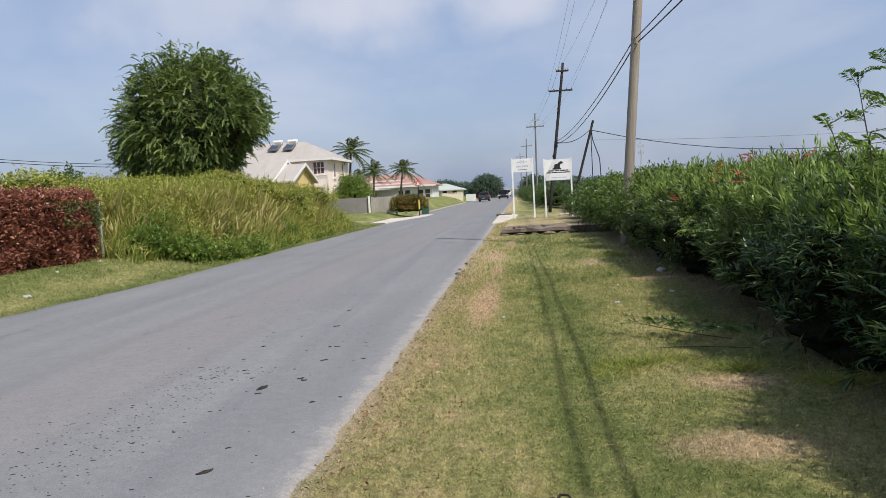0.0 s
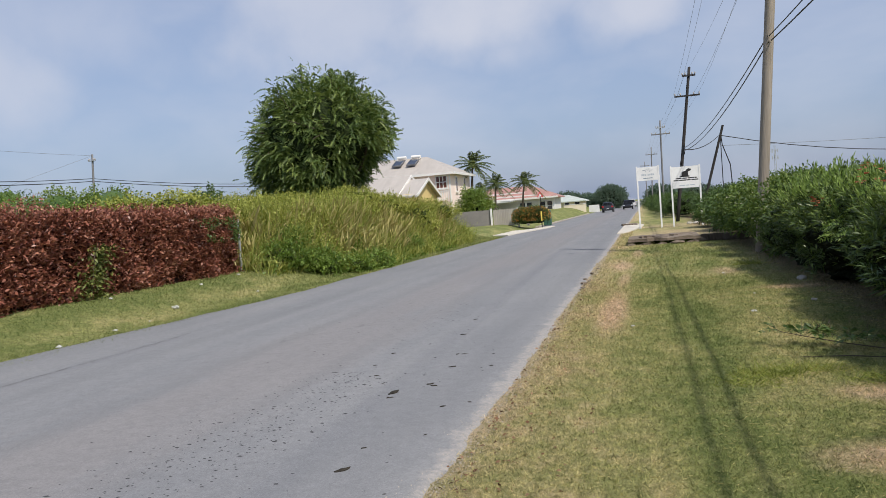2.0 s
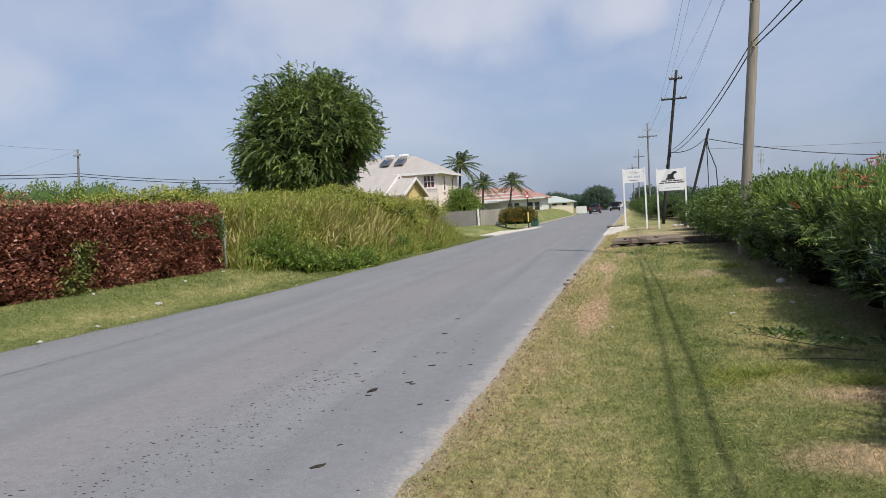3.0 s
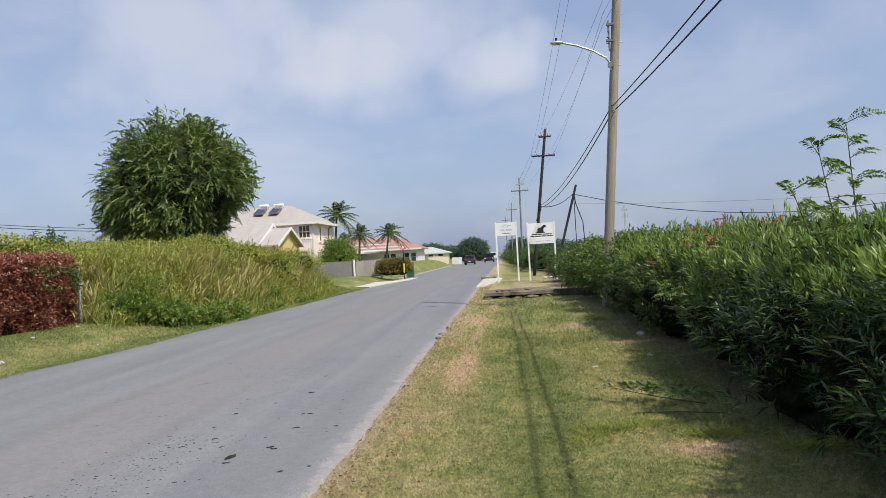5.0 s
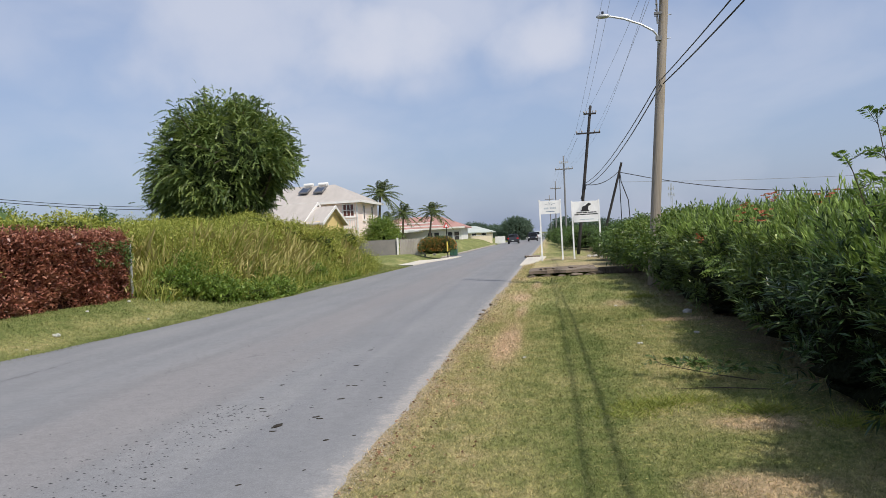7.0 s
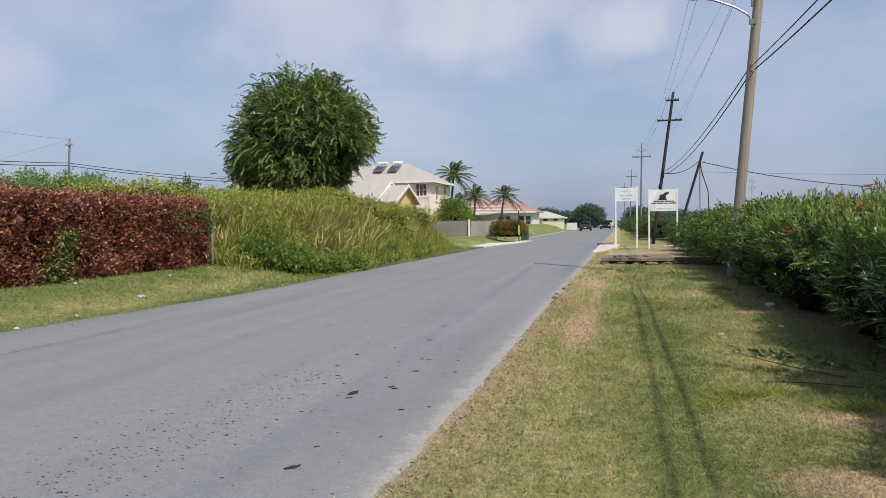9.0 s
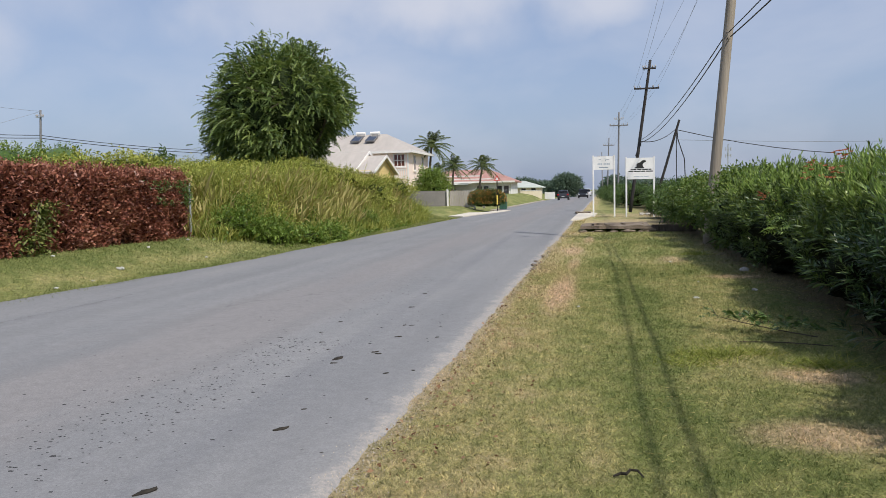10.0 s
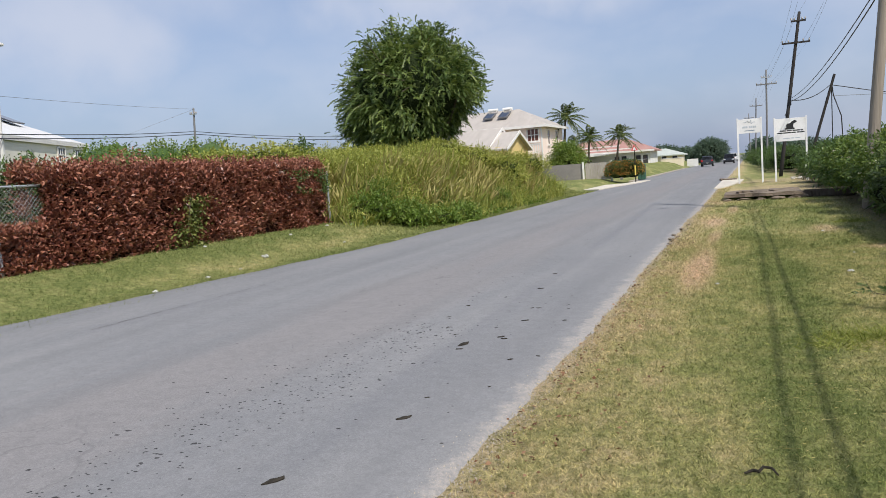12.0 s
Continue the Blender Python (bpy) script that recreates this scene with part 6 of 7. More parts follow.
top_kinds = [shrub("vine_mound", "yellow-green creeper heaped over the tall weeds", "weeds", (0, 0, 0), (0.85, 0.95, 0.55 + 0.08 * i), 3400, M_WEEDTOP, M_MOUND, 360 + i, (0.06, 0.15), 0.42, group="vine mounds", rough=0.6, scale=2.0) for i in range(3)]
r = np.random.default_rng(47)
for i, (x, y) in enumerate(((-9.7, 22.3), (-9.15, 23.6), (-10.5, 21.5), (-10.9, 22.8), (-8.95, 25.0), (-9.6, 31.9), (-9.7, 38.0))):
    c = copy_thing(low_kinds[i % 3], pose(x, y, ground_z(x, y) - 0.1 + mound(x, y), 0, 0, i * 77))
    q = r.uniform(0.6, 0.85) * (0.7 if y > 26 else 1.0)
    c.scale = (q, q, q * r.uniform(0.85, 1.3))
for i in range(26):
    y = 21.4 + 22.5 * ((i * 0.618) % 1.0)
    x = ROAD_L - 2.0 - 1.2 * (1 - smooth01(20.5, 25.5, y)) - 5.5 * r.uniform(0, 1) ** 0.7
    c = copy_thing(top_kinds[i % 3], pose(x, y, ground_z(x, y) - 0.12 + mound(x, y), 0, 0, i * 53))
    q = r.uniform(0.65, 1.08) * (1 - 0.3 * smooth01(40, 45, y))
    c.scale = (q * 1.15, q * 1.15, q)
for i, (x, y, q) in enumerate(((-13.6, 33.4, 0.95), (-12.5, 33.0, 0.8), (-14.8, 33.6, 0.75))):
    c = copy_thing(top_kinds[i], pose(x, y, ground_z(x, y) + 0.3 + mound(x, y), 0, 0, i * 91))
    c.scale = (q * 1.2, q * 1.2, q)
for k in (*low_kinds, *top_kinds):
    for o in (*k.children_recursive, k):
        bpy.data.objects.remove(o)
for i, (x, y, h) in enumerate(((-16.5, 30, 1.0), (-14.2, 29, 0.9), (-12.6, 31.5, 0.8), (-18, 33, 0.9))):
    shrub("scrub_bush", "yellow-green scrub on top of the weedy bank", "bush", (x, y, 1.55), (1.5, 1.3, h * 0.7), 6500, M_WEEDTOP, M_MOUND, 370 + i, (0.08, 0.18), 0.4, group="scrub bushes")

# ---- big round tree ----


def sprays_of_leaflets(foot, way, length, r, pairs=7, wide=0.082):
    """Feathery sprays: each one a drooping stalk with a row of leaflets on both sides, joined along the stalk."""
    n = len(foot)
    side = unit(np.cross(way, unit(r.normal(size=(n, 3)) * 0.5 + (0.1, 0.2, 1.0))))
    fall = np.array((0, 0, 1.0))
    stalk = [foot + way * (length * t)[:, None] - fall * (length * 0.32 * t * t)[:, None] for t in np.linspace(0, 1, pairs + 1)]
    rings, faces = list(stalk), []
    for j in range(pairs):
        along = unit(stalk[j + 1] - stalk[j])
        ln = wide * (0.75 + 0.5 * r.uniform(0, 1, n)) * math.sin(0.7 + 2.0 * j / pairs)
        for sg in (-1, 1):
            out = unit(side * sg + along * 0.75 - fall * 0.25 + r.normal(size=(n, 3)) * 0.22)
            k = len(rings)
            rings += [stalk[j] + out * (ln * 0.55)[:, None] - along * (ln * 0.1)[:, None], stalk[j] + out * ln[:, None] + along * (ln * 0.15)[:, None]]
            faces.append((j, k, k + 1, j + 1) if sg > 0 else (j + 1, k + 1, k, j))
    m = len(rings)
    v = np.stack(rings, 1).reshape(-1, 3)
    f = (np.arange(n)[:, None, None] * m + np.array(faces)[None]).reshape(-1, 4)
    return v, f


def round_tree(at, centre_z, radii, seed, sprays):
    """A round crown of drooping feathery sprays, fuller low on one side and cut back low on the other."""
    r = np.random.default_rng(seed)
    root = thing("tree", "large round-crowned tree with drooping feathery dark green branchlets", "tree", pose(*at))

    def shaped(d, out):
        p = d * radii * out[:, None]
        up, down = np.maximum(d[:, 2], 0), np.clip((0.1 - d[:, 2]) / 0.5, 0, 1)
        wide = np.where(p[:, 0] > 0, 1 - 0.3 * down * down * (3 - 2 * down) - 0.17 * up * up, 1 - 0.02 * down - 0.2 * up * up)
        p[:, 0] *= wide
        p[:, 0] += 0.3 * up
        return p + (0, 0, centre_z)

    runs = [([(0, 0, -0.3), (0.05, 0.02, 1.2), (-0.04, 0.05, 2.4), (0, 0, 4.2)], [0.36, 0.28, 0.24, 0.16])]
    for k in range(26):
        a, el = k * 2.4, r.uniform(-0.25, 1.2)
        d = np.array(((math.cos(a) * math.cos(el), math.sin(a) * math.cos(el), math.sin(el)),))
        s = np.array((0, 0, r.uniform(1.6, 4.0)))
        e = shaped(d, np.array((0.86,)))[0]
        m = s * 0.5 + e * 0.5 + (0, 0, 0.5) + r.normal(size=3) * 0.25
        runs.append(([s, m, e], [0.11, 0.06, 0.02]))
        for j in range(3):
            e2 = m + (e - m) * r.uniform(0.3, 0.9) + r.normal(size=3) * 0.7
            runs.append(([m * 0.6 + e * 0.4, e2], [0.035, 0.012]))
    part("trunk", tubes(*runs, sides=7), M_BARK, root, "dark rough trunk and limbs")
    # solid body whose dark colour stands for the crown's inner shade
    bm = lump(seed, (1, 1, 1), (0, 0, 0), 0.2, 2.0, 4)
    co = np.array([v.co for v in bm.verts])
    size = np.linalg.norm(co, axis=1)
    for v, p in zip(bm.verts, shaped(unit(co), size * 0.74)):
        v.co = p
    part("twig_mass", bm, M_TREECORE, root, "dark solid core painted as the shade inside the crown")
    n_tuft = 360
    tufts = sphere_points(n_tuft, r, -0.95)
    tuft_out = uneven(tufts, seed, 2.6, 0.14) * r.uniform(0.83, 1.03, n_tuft)
    pick = r.integers(0, n_tuft, sprays)
    d = unit(tufts[pick] + r.normal(size=(sprays, 3)) * 0.075)
    out = tuft_out[pick] * r.uniform(0.74, 1.0, sprays)
    far = r.uniform(0, 1, sprays) > 0.93
    out[far] *= r.uniform(1.02, 1.12, far.sum())
    out[far & (d[:, 0] < -0.3)] *= 1.04
    foot = shaped(d, out)
    hang = r.uniform(0.0, 0.42, sprays)
    way = unit(d * (0.9, 0.9, 0.7) + np.stack([np.full(sprays, -0.22), np.zeros(sprays), 0.3 - hang], 1) + r.normal(size=(sprays, 3)) * 0.65)
    length = r.uniform(0.28, 0.62, sprays)
    vv, ff = sprays_of_leaflets(foot, way, length, r)
    part_mesh("crown", np_mesh("crown", vv, ff, M_TREE), root)
    return root


round_tree((-15.2, 36.0, 0.45), 5.02, np.array((3.72, 3.7, 3.62)), 51, 14500)

# ---- gardens behind the red hedge ----
for i, (x, y, a, h) in enumerate(((-32.6, 30.5, 1.5, 1.5), (-29, 30, 2.4, 1.85), (-25.5, 29.5, 2.2, 1.8), (-22.5, 29, 1.9, 1.65), (-20.2, 28, 1.6, 1.3), (-18.4, 27.0, 1.3, 1.2), (-15.6, 25.6, 0.9, 1.1))):
    shrub("garden_shrub", "yellow-green garden shrub behind the red hedge", "bush", (x, y, 0.3), (a * 1.1, a * 1.1, h * 1.07), 15000, M_GARDEN, M_SHRUB, 400 + i, (0.08, 0.16), 0.5, group="garden shrubs", rough=0.42, heart=0.93)

for i, (x, a, h) in enumerate(((-17.15, 0.5, 1.5), (-16.45, 0.55, 1.58))):
    shrub("garden_bush", "upright dark green bush behind the red hedge", "bush", (x, 27.5, 0.4), (a, a, h), 4200, M_SHRUB, M_CORE, 405 + i, (0.08, 0.16), 0.4, group="upright bushes", rough=0.35, scale=2.2)
shrub("garden_bush", "dark green bush beside the wire fence", "bush", (-14.2, 12.3, 0.26), (0.62, 0.62, 1.3), 5200, M_SHRUB, M_CORE, 409, (0.06, 0.12), 0.4, rough=0.35)

# ---- houses ----


def hip_roof(x0, x1, y0, y1, z, top, ridge_in, mat_parent, mat, name="roof", thick=0.18):
    """A hipped roof with an overhanging edge, its ridge along x."""
    bm = bmesh.new()
    ym = (y0 + y1) / 2
    lo = [bm.verts.new(c) for c in ((x0, y0, z - thick), (x1, y0, z - thick), (x1, y1, z - thick), (x0, y1, z - thick))]
    ev = [bm.verts.new(c) for c in ((x0, y0, z), (x1, y0, z), (x1, y1, z), (x0, y1, z))]
    ra, rb = bm.verts.new((x0 + ridge_in, ym, top)), bm.verts.new((x1 - ridge_in, ym, top))
    for q in ((lo[3], lo[2], lo[1], lo[0]), (ev[0], ev[1], rb, ra), (ev[2], ev[3], ra, rb), (ev[1], ev[2], rb), (ev[3], ev[0], ra)):
        bm.faces.new(q)
    for i in range(4):
        j = (i + 1) % 4
        bm.faces.new((lo[i], lo[j], ev[j], ev[i]))
    return part(name, bm, mat, mat_parent)


def window(root, x, y, z, w, h, face, frame_mat=None, bars=(2, 2), sill=True, glass_mat=None):
    """A window set in a wall that faces -y or +x: frame, panes and a sill."""
    frame_mat = frame_mat or M_TRIM
    m = pose(x, y, z) if face == "-y" else pose(x, y, z, 0, 0, 90)

    def put(name, pairs, mat, parent, label=""):
        bm = bmesh.new()
        for lo, hi in pairs:
            box(bm, lo, hi, m)
        bmesh.ops.recalc_face_normals(bm, faces=bm.faces)
        return part(name, bm, mat, parent, label)
    t = 0.09
    pairs = [((-w / 2 - t, -0.06, -h / 2 - t), (-w / 2, 0.05, h / 2 + t)), ((w / 2, -0.06, -h / 2 - t), (w / 2 + t, 0.05, h / 2 + t)), ((-w / 2, -0.06, h / 2), (w / 2, 0.05, h / 2 + t)), ((-w / 2, -0.06, -h / 2 - t), (w / 2, 0.05, -h / 2))]
    win = put("window", pairs, M_TRIM, root)
    nx, nz = bars
    for i in range(nx):
        for k in range(nz):
            a0, a1 = -w / 2 + w * i / nx, -w / 2 + w * (i + 1) / nx
            b0, b1 = -h / 2 + h * k / nz, -h / 2 + h * (k + 1) / nz
            put("pane", [((a0 + 0.03, -0.02, b0 + 0.03), (a1 - 0.03, 0.02, b1 - 0.03))], glass_mat or M_PANE, win)
    mul = [((-w / 2 + w * i / nx - 0.03, -0.04, -h / 2), (-w / 2 + w * i / nx + 0.03, 0.03, h / 2)) for i in range(1, nx)] + [((-w / 2, -0.04, -h / 2 + h * k / nz - 0.03), (w / 2, 0.03, -h / 2 + h * k / nz + 0.03)) for k in range(1, nz)]
    if mul:
        put("glazing_bar", mul, frame_mat, win)
    if sill:
        put("sill", [((-w / 2 - 0.15, -0.14, -h / 2 - 0.17), (w / 2 + 0.15, 0.02, -h / 2 - 0.095))], M_TRIM, win)
    return win


def gable_wing(root, x0, x1, y0, y1, eave, top, m, wall_mat, gable_mat, over=0.35):
    """A one-storey wing with its ridge along local y and a gable at y0."""
    xm = (x0 + x1) / 2
    bm = boxes(((x0, y0, 0.2), (x1, y1, eave)))
    bm.transform(m)
    part("wall", bm, wall_mat, root)
    bm = prism([(x0, eave + 0.003), (x1, eave + 0.003), (xm, top - 0.12)], y0, y1, "y")
    bm.transform(m)
    part("gable", bm, gable_mat, root)
    s = (top - eave) / (xm - x0)
    for sg in (-1, 1):
        xe = xm + sg * (xm - x0 + over)
        bm = prism([(xm, top), (xe, eave - over * s), (xe, eave - over * s - 0.14), (xm, top - 0.14)], y0 - over, y1 + over, "y")
        bm.transform(m)
        part("roof_slope", bm, M_ROOF, root)
        bm = prism([(xm, top + 0.05), (xe, eave - over * s + 0.05), (xe, eave - over * s - 0.2), (xm, top - 0.2)], y0 - over - 0.06, y0 - over - 0.004, "y")
        bm.transform(m)
        part("bargeboard", bm, M_TRIM, root)


def solar_heater(root, x, y, z, slope):
    m = pose(x, y, z, slope, 0, 0)

    def put(name, bm, mat, label=""):
        bm.transform(m)
        return part(name, bm, mat, root, label)
    put("solar_panel", boxes(((-0.43, -1.5, 0.1), (0.43, 0.35, 0.2))), M_SOLAR, "black solar water panel")
    put("panel_frame", boxes(((-0.46, -1.54, 0.06), (-0.43, 0.4, 0.22)), ((0.43, -1.54, 0.06), (0.46, 0.4, 0.22)), ((-0.43, -1.54, 0.06), (0.43, -1.5, 0.22))), M_POLEGREY)
    m2 = pose(x, y + 0.75 * math.cos(radians(slope)), z + 0.75 * math.sin(radians(slope)))
    bm = tubes(([(-0.5, 0, 0.3), (0.5, 0, 0.3)], 0.17), sides=14)
    bm.transform(m2)
    tank = part("water_tank", bm, M_WALLWHITE, root, "white solar water tank")
    for sx in (-0.4, 0.4):
        for sy in (-0.22, 0.22):
            bm = boxes(((sx - 0.03, sy - 0.03, -0.3), (sx + 0.03, sy + 0.03, 0.25)))
            bm.transform(m2)
            part("tank_leg", bm, M_TRIM, tank)


h1 = thing("house", "two-storey pale pink house with a pale hipped roof and solar tanks", "house")
part("wall", boxes(((-32.0, 74.5, 0.2), (-18.36, 83.6, 5.6))), M_PINK, h1)
hip_roof(-32.5, -17.8, 74.0, 84.1, 5.72, 7.75, 3.9, h1, M_ROOF)
part("fascia", boxes(((-32.5, 73.93, 5.5), (-17.74, 73.995, 5.74)), ((-17.795, 73.995, 5.5), (-17.73, 84.1, 5.74))), M_TRIM, h1)
window(h1, -19.2, 74.48, 4.8, 1.05, 1.15, "-y", M_TRIM, (3, 2), True, M_REDPANE)
for y in (77.2, 80.8):
    window(h1, -18.34, y, 4.6, 0.7, 1.4, "+x", M_SHUTTER, (1, 2), True, M_REDPANE)
part("corner_board", boxes(((-18.42, 74.42, 0.2), (-18.3, 74.6, 5.58))), M_TRIM, h1)
bal = part("balcony_rail", boxes(((-21.0, 73.9, 3.85), (-18.4, 73.97, 3.95)), ((-21.0, 73.9, 3.05), (-18.4, 73.97, 3.12)), *[((x, 73.91, 3.1), (x + 0.08, 73.96, 3.9)) for x in np.linspace(-20.95, -18.5, 12)]), M_TRIM, h1)
solar_heater(h1, -24.25, 77.6, 7.25, 20)
solar_heater(h1, -22.7, 77.6, 7.25, 20)
gable_wing(h1, -3.7, 3.7, 0, 1.6, 3.5, 4.9, pose(-18.5, 66.0, 0, 0, 0, 90), M_YELLOW, M_YELLOW)
gable_wing(h1, -4.2, 4.2, 0, 12, 3.5, 5.3, pose(-20.2, 66.5, 0, 0, 0, 90), M_CREAM, M_CREAM)

h2 = thing("house", "single-storey white bungalow with a faded red roof", "house")
part("wall", boxes(((-27, 115.0, 0.2), (-12.9, 124, 3.0))), M_WALLWHITE, h2)
hip_roof(-27.6, -12.3, 114.4, 124.6, 3.05, 4.95, 4.4, h2, M_ROOFRED)
part("roof_band", boxes(((-27.62, 114.3, 2.85), (-12.28, 114.39, 3.1))), M_TRIM, h2)
part("veranda_roof", prism([(-25, 2.6), (-18.6, 2.6), (-18.4, 2.75), (-18.6, 2.78), (-25, 3.45)], 110.5, 114.2, "y"), M_TRIM, h2, "white veranda roof")
for x in (-17.6, -16.6, -14.6, -13.6):
    window(h2, x, 114.98, 1.75, 0.75, 1.3, "-y", M_TRIM, (1, 2))
part("roof_step", boxes(((-26.3, 115.2, 3.36), (-15.6, 115.5, 3.52)), ((-24.9, 116.5, 3.85), (-17.4, 116.8, 4.02))), M_TRIM, h2, "white stepped roof edge")
h3 = thing("house", "distant bungalow with a grey-green roof", "house")
part("wall", boxes(((-22, 150, 0.2), (-11.5, 158, 2.15))), M_CREAM, h3)
hip_roof(-22.6, -10.9, 149.4, 158.6, 2.25, 3.5, 3.6, h3, M_ROOFGREY)
for x in (-14.5, -12.6):
    window(h3, x, 149.98, 1.5, 0.9, 1.1, "-y", M_TRIM, (1, 1))
gate = thing("gate_pier", "white gate wall by the road", "wall")
part("pier", boxes(((-9.5, 136, 0.0), (-7.75, 136.6, 1.25)), bevel=0.02), M_WALLWHITE, gate)
gw = thing("garden_wall", "low cream garden wall on the grass bank", "wall")
part("wall", boxes(((-13.2, 131, 0.2), (-9.6, 131.25, 1.55)), bevel=0.02), M_CREAM, gw)
part("coping", boxes(((-13.25, 130.95, 1.553), (-9.55, 131.3, 1.63)), bevel=0.015), M_TRIM, gw)
H4 = (-39.56, 39.25, 0, 0, 0, 26.0)
h4 = thing("house", "white hip-roofed house beyond the garden hedge", "house", pose(*H4))
part("wall", boxes(((-11.9, -22.5, 0.2), (-0.1, -0.1, 5.0))), M_CREAMWHITE, h4)
hb = hip_roof(0, 22.6, 0.0, 12.0, 5.2, 7.9, 5.6, h4, M_ROOFPALE)
hb.matrix_local = pose(0, 0.1, 0, 0, 0, -90) @ pose(0, -12.0, 0)
part("fascia", boxes(((-0.02, -22.6, 4.95), (0.05, 0.12, 5.22)), ((-12.0, 0.11, 4.95), (-0.03, 0.17, 5.22))), M_TRIM, h4)
for y in (-1.6, -4.2, -12.0):
    window(h4, -0.08, y, 4.4, 1.0, 0.8, "+x", M_TRIM, (3, 2))
part("solar_panel", boxes(((-1.0, -0.8, 0.05), (1.0, 0.8, 0.14))), M_SOLAR, h4, "dark solar water panel").matrix_local = pose(-3.1, -4.6, 6.72, 0, 24, 0)
part("water_tank", tubes(([(-4.1, -5.5, 7.5), (-4.1, -3.8, 7.5)], 0.3), sides=12), M_WALLWHITE, h4)
post = thing("lamp_post", "white lamp post with a flat head beyond the gardens", "street lamp", pose(-31.4, 26, 0.2))
part("shaft", tubes(([(0, 0, 0), (0.5, 0, 8.6)], [0.09, 0.06])), M_WALLWHITE, post)
part("lamp_head", boxes(((0.35, -0.15, 8.5), (1.0, 0.15, 8.64)), bevel=0.04), M_WALLWHITE, post)

# ---- gateway: board fence, block wall, flowering hedge, road sign ----
bf = thing("board_fence", "grey weathered board gate between pale posts", "fence")
for i in range(15):
    x = -11.85 + i * 0.135
    part("board", boxes(((x, 62.0, 0.36), (x + 0.122, 62.03, 1.68 + 0.03 * math.sin(i * 2.1)))), M_FENCE, bf)
for x in (-12.02, -9.82):
    part("post", boxes(((x - 0.07, 61.95, 0.2), (x + 0.07, 62.1, 1.8)), bevel=0.01), M_TRIM, bf)
for z in (0.6, 1.4):
    part("rail", boxes(((-11.9, 62.035, z), (-9.85, 62.09, z + 0.09))), M_FENCE, bf)
part("post", boxes(((-9.4, 63.5, 0.2), (-9.2, 63.7, 1.75))), M_BLOCKS, bf)
bw = thing("block_wall", "low grey concrete block wall", "wall")
part("wall", boxes(((-16.5, 62.1, 0.1), (-12.12, 62.3, 1.7)), bevel=0.015), M_BLOCKS, bw)
for i, (x, y) in enumerate(((-9.35, 61.3), (-8.65, 61.15), (-8.05, 61.0))):
    fh = shrub("flowering_bush", "rounded green bush speckled with orange flowers", "bush", (x, y, 0.25), (0.86, 0.8, 0.76), 5200, M_SHRUB, M_CORE, 420 + i, (0.05, 0.1), 0.5, group="flowering bushes", rough=0.14)
    r = np.random.default_rng(600 + i)
    d = sphere_points(480, r, -0.3)
    b = d * (0.9, 0.85, 0.78) + (0, 0, 0.65)
    vv, ff = leaves(b, d + r.normal(size=d.shape) * 0.5, 0.09, 0.07, r)
    part_mesh("blossom", np_mesh("blossom", vv, ff, M_PETALORANGE), fh, "orange flower heads")
shrub("garden_bush", "leafy green bush beside the pale pink house", "bush", (-15.0, 69.5, 0.3), (1.3, 1.3, 1.65), 6500, M_GARDEN, M_CORE, 430, (0.18, 0.38), 0.22, rough=0.4)
rs = thing("road_sign", "red and white triangular road sign on a banded post", "road sign", pose(-7.72, 60, 0.0))
part("post", tubes(([(0, 0, 0), (0, 0, 2.6)], 0.04)), M_CARBLACK, rs)
part("band", tubes(([(0, 0, 0.55), (0, 0, 1.3)], 0.055)), M_YELLOWSIGN, rs)
part("plate", prism([(-0.24, 2.38), (0.24, 2.38), (0.0, 2.84)], -0.03, -0.01, "y"), M_REDSIGN, rs)
part("plate_centre", prism([(-0.13, 2.44), (0.13, 2.44), (0.0, 2.69)], -0.036, -0.031, "y"), M_WHITE, rs)
gb = thing("utility_cabinet", "dark green roadside utility cabinet", "cabinet", pose(-8.0, 66, 0.05))
part("body", boxes(((-0.3, -0.3, 0), (0.3, 0.3, 1.25)), bevel=0.03), M_GREENBOX, gb)
part("door_line", boxes(((-0.012, -0.31, 0.1), (0.012, -0.302, 1.15))), M_CARBLACK, gb)

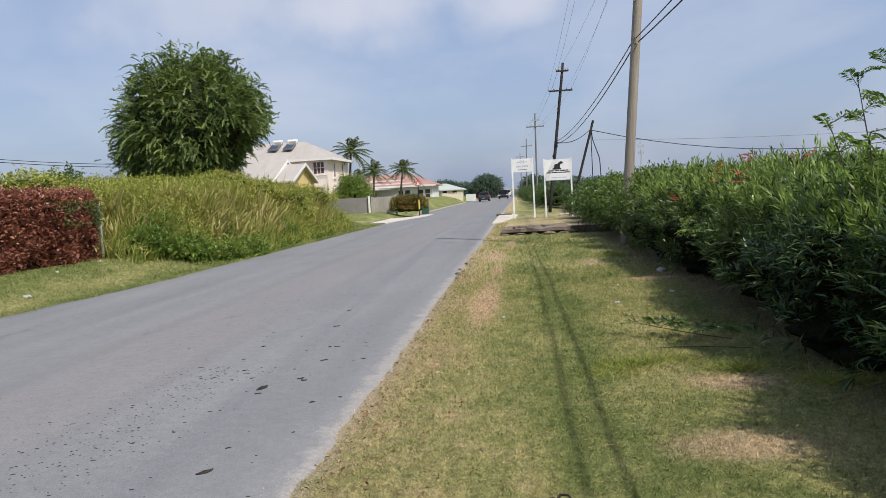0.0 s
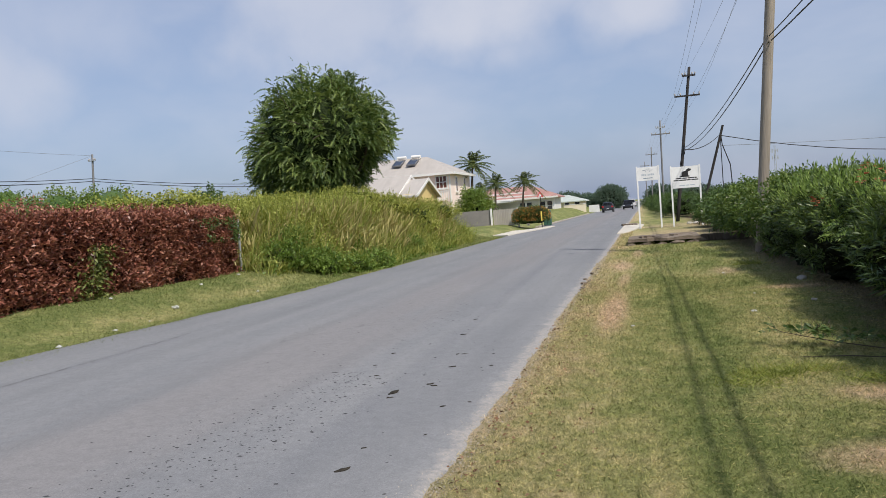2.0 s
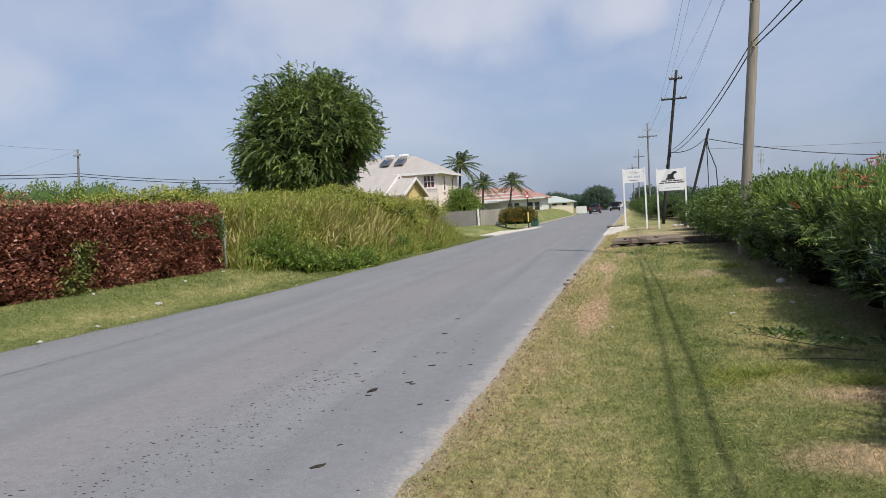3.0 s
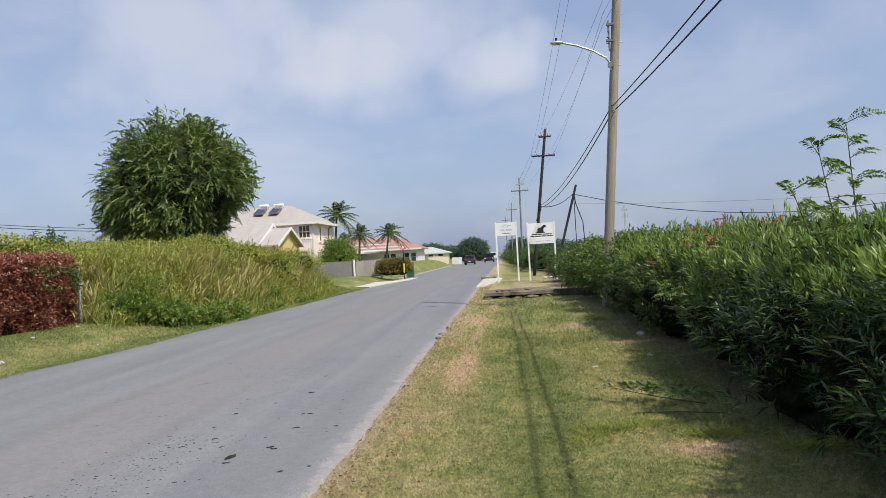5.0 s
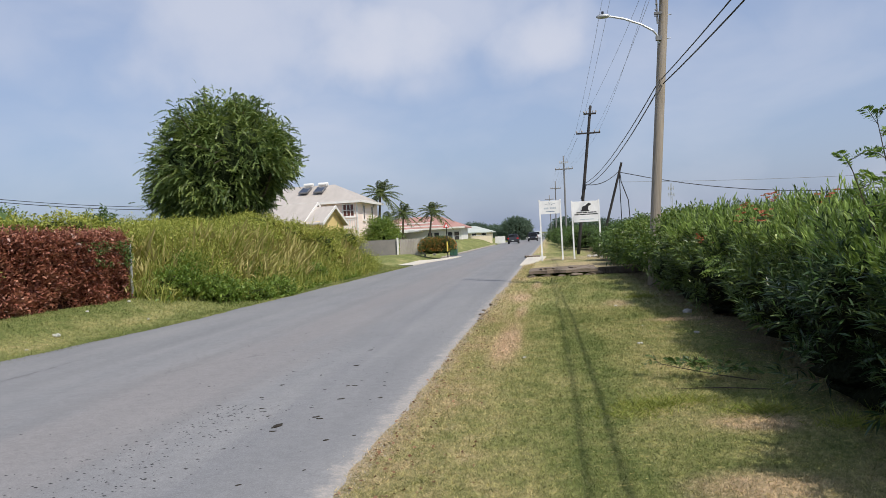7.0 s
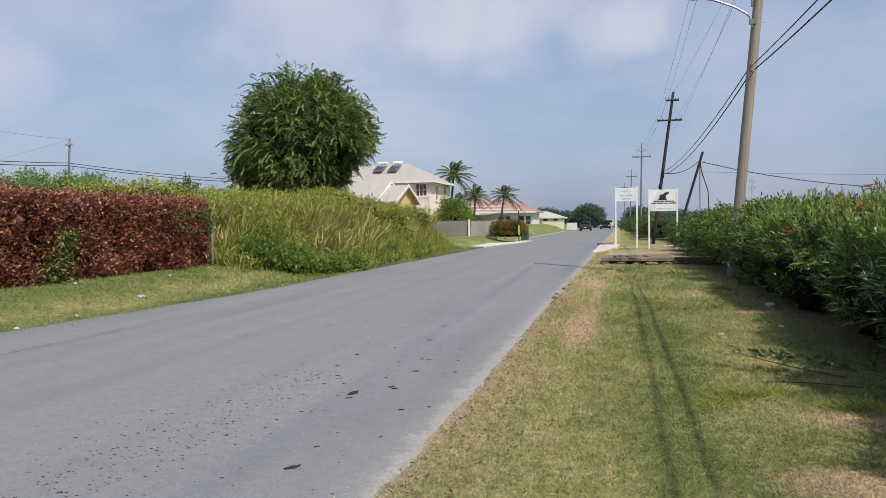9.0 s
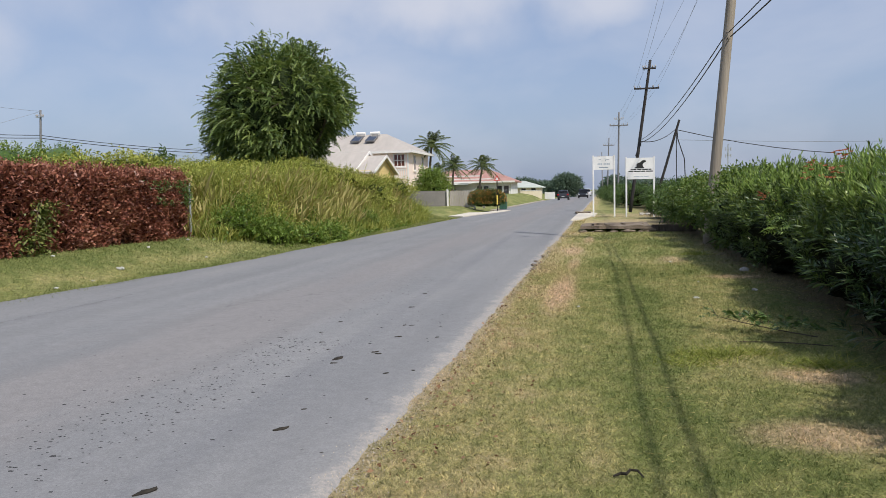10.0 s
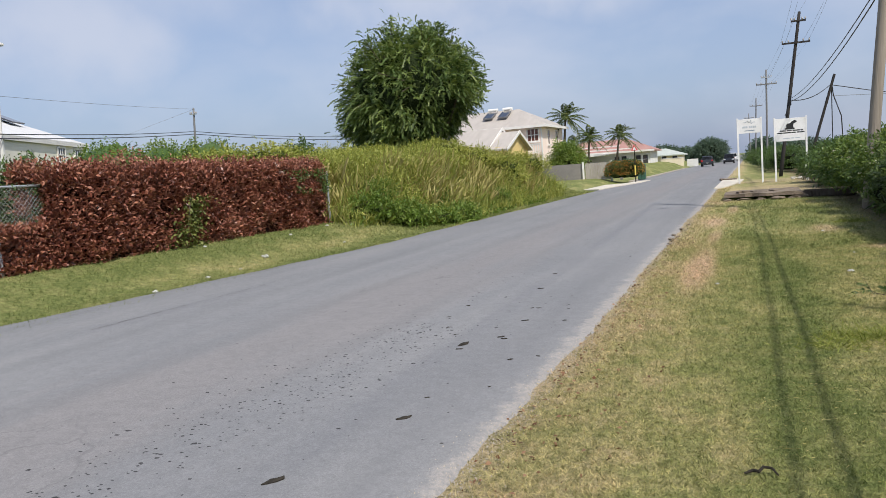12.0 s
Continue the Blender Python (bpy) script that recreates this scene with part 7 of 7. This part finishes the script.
# ---- palms and far trees ----


def palm(at, height, crown, seed, lean=(0.3, 0.0), fronds=25):
    r = np.random.default_rng(seed)
    root = thing("palm_tree", "coconut palm with a slim trunk and arching fronds", "palm", pose(*at), "coconut palms")
    line = [(lean[0] * t * t, lean[1] * t, height * t - 0.2 * (1 - t)) for t in np.linspace(0, 1, 9)]
    part("trunk", tubes((line, [0.2 - 0.1 * t for t in np.linspace(0, 1, 9)]), sides=9), M_BARK, root)
    top = np.array(line[-1])
    for j in range(fronds):
        a = j * 2.4 + r.uniform(-0.3, 0.3)
        el = -0.45 + 1.95 * (((j * 7) % fronds + 0.5) / fronds) ** 1.2
        w = np.array((math.cos(a) * math.cos(el), math.sin(a) * math.cos(el), math.sin(el)))
        L = crown * r.uniform(0.8, 1.1)
        pts = [top + w * L * t - np.array((0, 0, 1)) * L * 0.42 * t ** 2.0 for t in np.linspace(0, 1, 31)]
        sd = unit(np.cross(w, (0, 0, 1.0)))
        b, ws, ls = [], [], []
        for i, p in enumerate(pts[2:]):
            t = (i + 2) / 30
            for sg in (-1, 1):
                b.append(p)
                ws.append(sd * sg * 0.9 + (pts[min(i + 3, 30)] - pts[i + 1]) / L * 8 + np.array((0, 0, -0.3)) + r.normal(size=3) * 0.12)
                ls.append(crown * 0.19 * math.sin(0.35 + 2.5 * t))
        vv, ff = leaves(np.array(b), np.array(ws), np.array(ls), 0.08, r, 0.05)
        fr = part_mesh("frond", np_mesh("frond", vv, ff, M_PALM), root)
        part("midrib", tubes((pts[::5], [0.04, 0.035, 0.03, 0.025, 0.02, 0.015, 0.01]), sides=4), M_PALM, fr)
    return root


palm((-18.4, 84, 0.3), 6.45, 2.9, 61, (0.4, 0))
palm((-18.5, 98, 0.3), 4.65, 2.4, 62, (0.3, 0))
palm((-16.9, 110, 0.3), 5.05, 2.9, 63, (0.6, 0))
palm((-17.2, 82, 0.3), 3.2, 2.6, 64, (0.1, 0), 12)

for i, (x, y, a, h) in enumerate(((-18.5, 190, 4.2, 2.1), (-13.5, 192, 3.4, 1.7), (-7.2, 172, 3.2, 2.45), (-10.5, 180, 2.6, 1.6), (-12.3, 176, 2.0, 1.2), (-26, 196, 6, 2.2), (-34, 200, 6, 2.0))):
    shrub("far_tree", "distant rounded green tree beside the road", "tree", (x, y, 0.2), (a, a, h), 9000, M_FARTREE, M_CORE, 440 + i, (0.22, 0.45), 0.5, group="distant trees", low=-0.9, rough=0.22)
for i, (x, y, a, h) in enumerate(((14, 260, 9, 2.0), (32, 280, 10, 1.8), (-55, 230, 11, 2.3), (-75, 210, 11, 2.2), (-95, 190, 12, 2.3), (4, 240, 3.5, 2.2), (52, 300, 12, 2.0))):
    shrub("far_tree", "distant rounded green tree on the skyline", "tree", (x, y, 0.0), (a, a * 0.6, h), 3600, M_FARTREE, M_CORE, 460 + i, (0.5, 1.0), 0.5, group="distant trees", low=-0.9, rough=0.25)

# ---- cars ----


def car(name, label, m, paint, tall=1.5, length=3.84, width=1.7, rear_to_viewer=True):
    """A small hatchback: body, glasshouse, panes, wheels, lamps, plate."""
    root = thing(name, label, "car", m, "cars on the road")
    w = width / 2
    L0, L1 = -length / 2, length / 2
    side = [(L0, 0.32), (L0 - 0.03, 0.55), (L0 + 0.04, 0.85), (L0 + 0.1, 0.95), (0.55, 0.96), (L1 - 0.55, 0.84), (L1 - 0.1, 0.66), (L1, 0.45), (L1 - 0.05, 0.28), (L1 - 0.3, 0.22), (L0 + 0.3, 0.24)]
    bm = prism(side, -w, w, "x")
    for v in bm.verts:
        if v.co.z > 0.8:
            v.co.x *= 0.95
    bmesh.ops.bevel(bm, geom=bm.edges[:], offset=0.05, segments=2, affect="EDGES")
    part("body", bm, paint, root, smooth=False)
    cab = [(L0 + 0.14, 0.94), (L0 + 0.5, tall - 0.07), (L0 + 0.75, tall), (0.1, tall), (0.42, tall - 0.08), (0.98, 0.94)]
    bm = prism(cab, -w * 0.93, w * 0.93, "x")
    for v in bm.verts:
        if v.co.z > 1.2:
            v.co.x *= 0.82
    bmesh.ops.bevel(bm, geom=bm.edges[:], offset=0.03, segments=2, affect="EDGES")
    cabin = part("cabin", bm, paint, root)

    def pane(pts):
        bm = bmesh.new()
        bm.faces.new([bm.verts.new(p) for p in pts])
        bmesh.ops.solidify(bm, geom=bm.faces[:], thickness=0.012)
        part("window_pane", bm, M_CARGLASS, cabin)
    t = tall - 0.1
    y0, y1 = L0 + 0.2, L0 + 0.46
    pane([(-w * 0.8, y0 - 0.01, 1.03), (w * 0.8, y0 - 0.01, 1.03), (w * 0.68, y1 - 0.03, t), (-w * 0.68, y1 - 0.03, t)])
    pane([(w * 0.8, 0.93, 1.0), (-w * 0.8, 0.93, 1.0), (-w * 0.68, 0.46, t), (w * 0.68, 0.46, t)])
    for sg in (-1, 1):
        for a, b, c, d in ((L0 + 0.55, -0.42, -0.42, L0 + 0.75), (-0.36, 0.78, 0.32, -0.36)):
            q = [(sg * w * 0.915, a, 1.0), (sg * w * 0.915, b, 1.0), (sg * w * 0.79, c, t), (sg * w * 0.79, d, t)]
            pane(q if sg > 0 else q[::-1])
        part("mirror", boxes(((sg * (w + 0.08) - 0.08, 0.6, 0.98), (sg * (w + 0.08) + 0.08, 0.7, 1.12)), bevel=0.02), paint, root)
        part("tail_lamp", boxes(((sg * w * 0.84 - 0.14, L0 - 0.035, 0.72), (sg * w * 0.84 + 0.14, L0 + 0.2, 0.93)), bevel=0.02), M_LAMPRED, root, "red tail lamp")
        part("headlamp", boxes(((sg * w * 0.78 - 0.17, L1 - 0.28, 0.62), (sg * w * 0.78 + 0.17, L1 - 0.05, 0.76)), bevel=0.02), M_LAMPCLEAR, root)
        for y in (L0 + 0.66, L1 - 0.73):
            x = sg * (w - 0.1)
            wheel = part("wheel", tubes(([(x - 0.1, y, 0.3), (x - 0.08, y, 0.3), (x + 0.08, y, 0.3), (x + 0.1, y, 0.3)], [0.27, 0.3, 0.3, 0.27]), sides=20), M_TYRE, root)
            part("rim", tubes(([(x + sg * 0.09, y, 0.3), (x + sg * 0.112, y, 0.3)], [0.2, 0.17]), sides=10), M_RIM, wheel)
    part("bumper", boxes(((-w * 0.9, L0 - 0.09, 0.34), (w * 0.9, L0 + 0.04, 0.6)), bevel=0.03), paint, root)
    part("number_plate", boxes(((-0.26, L0 - 0.105, 0.46), (0.26, L0 - 0.092, 0.57))), M_BLACK, root)
    part("plate_bar", boxes(((-0.2, L0 - 0.11, 0.49), (0.2, L0 - 0.106, 0.54))), M_WHITE, root)
    return root


car("hatchback", "dark grey hatchback driving away on the road", pose(-5.6, 122, 0.045), M_CARPAINT)
car("oncoming_car", "dark car coming along the far road", pose(-3.1, 142, 0.045, 0, 0, 180), M_CARBLACK, 1.62, 4.2, 1.75)
car("parked_car", "white car standing far down the road", pose(-3.2, 185, 0.045, 0, 0, 180), M_CARWHITE, 1.7, 4.2, 1.75)
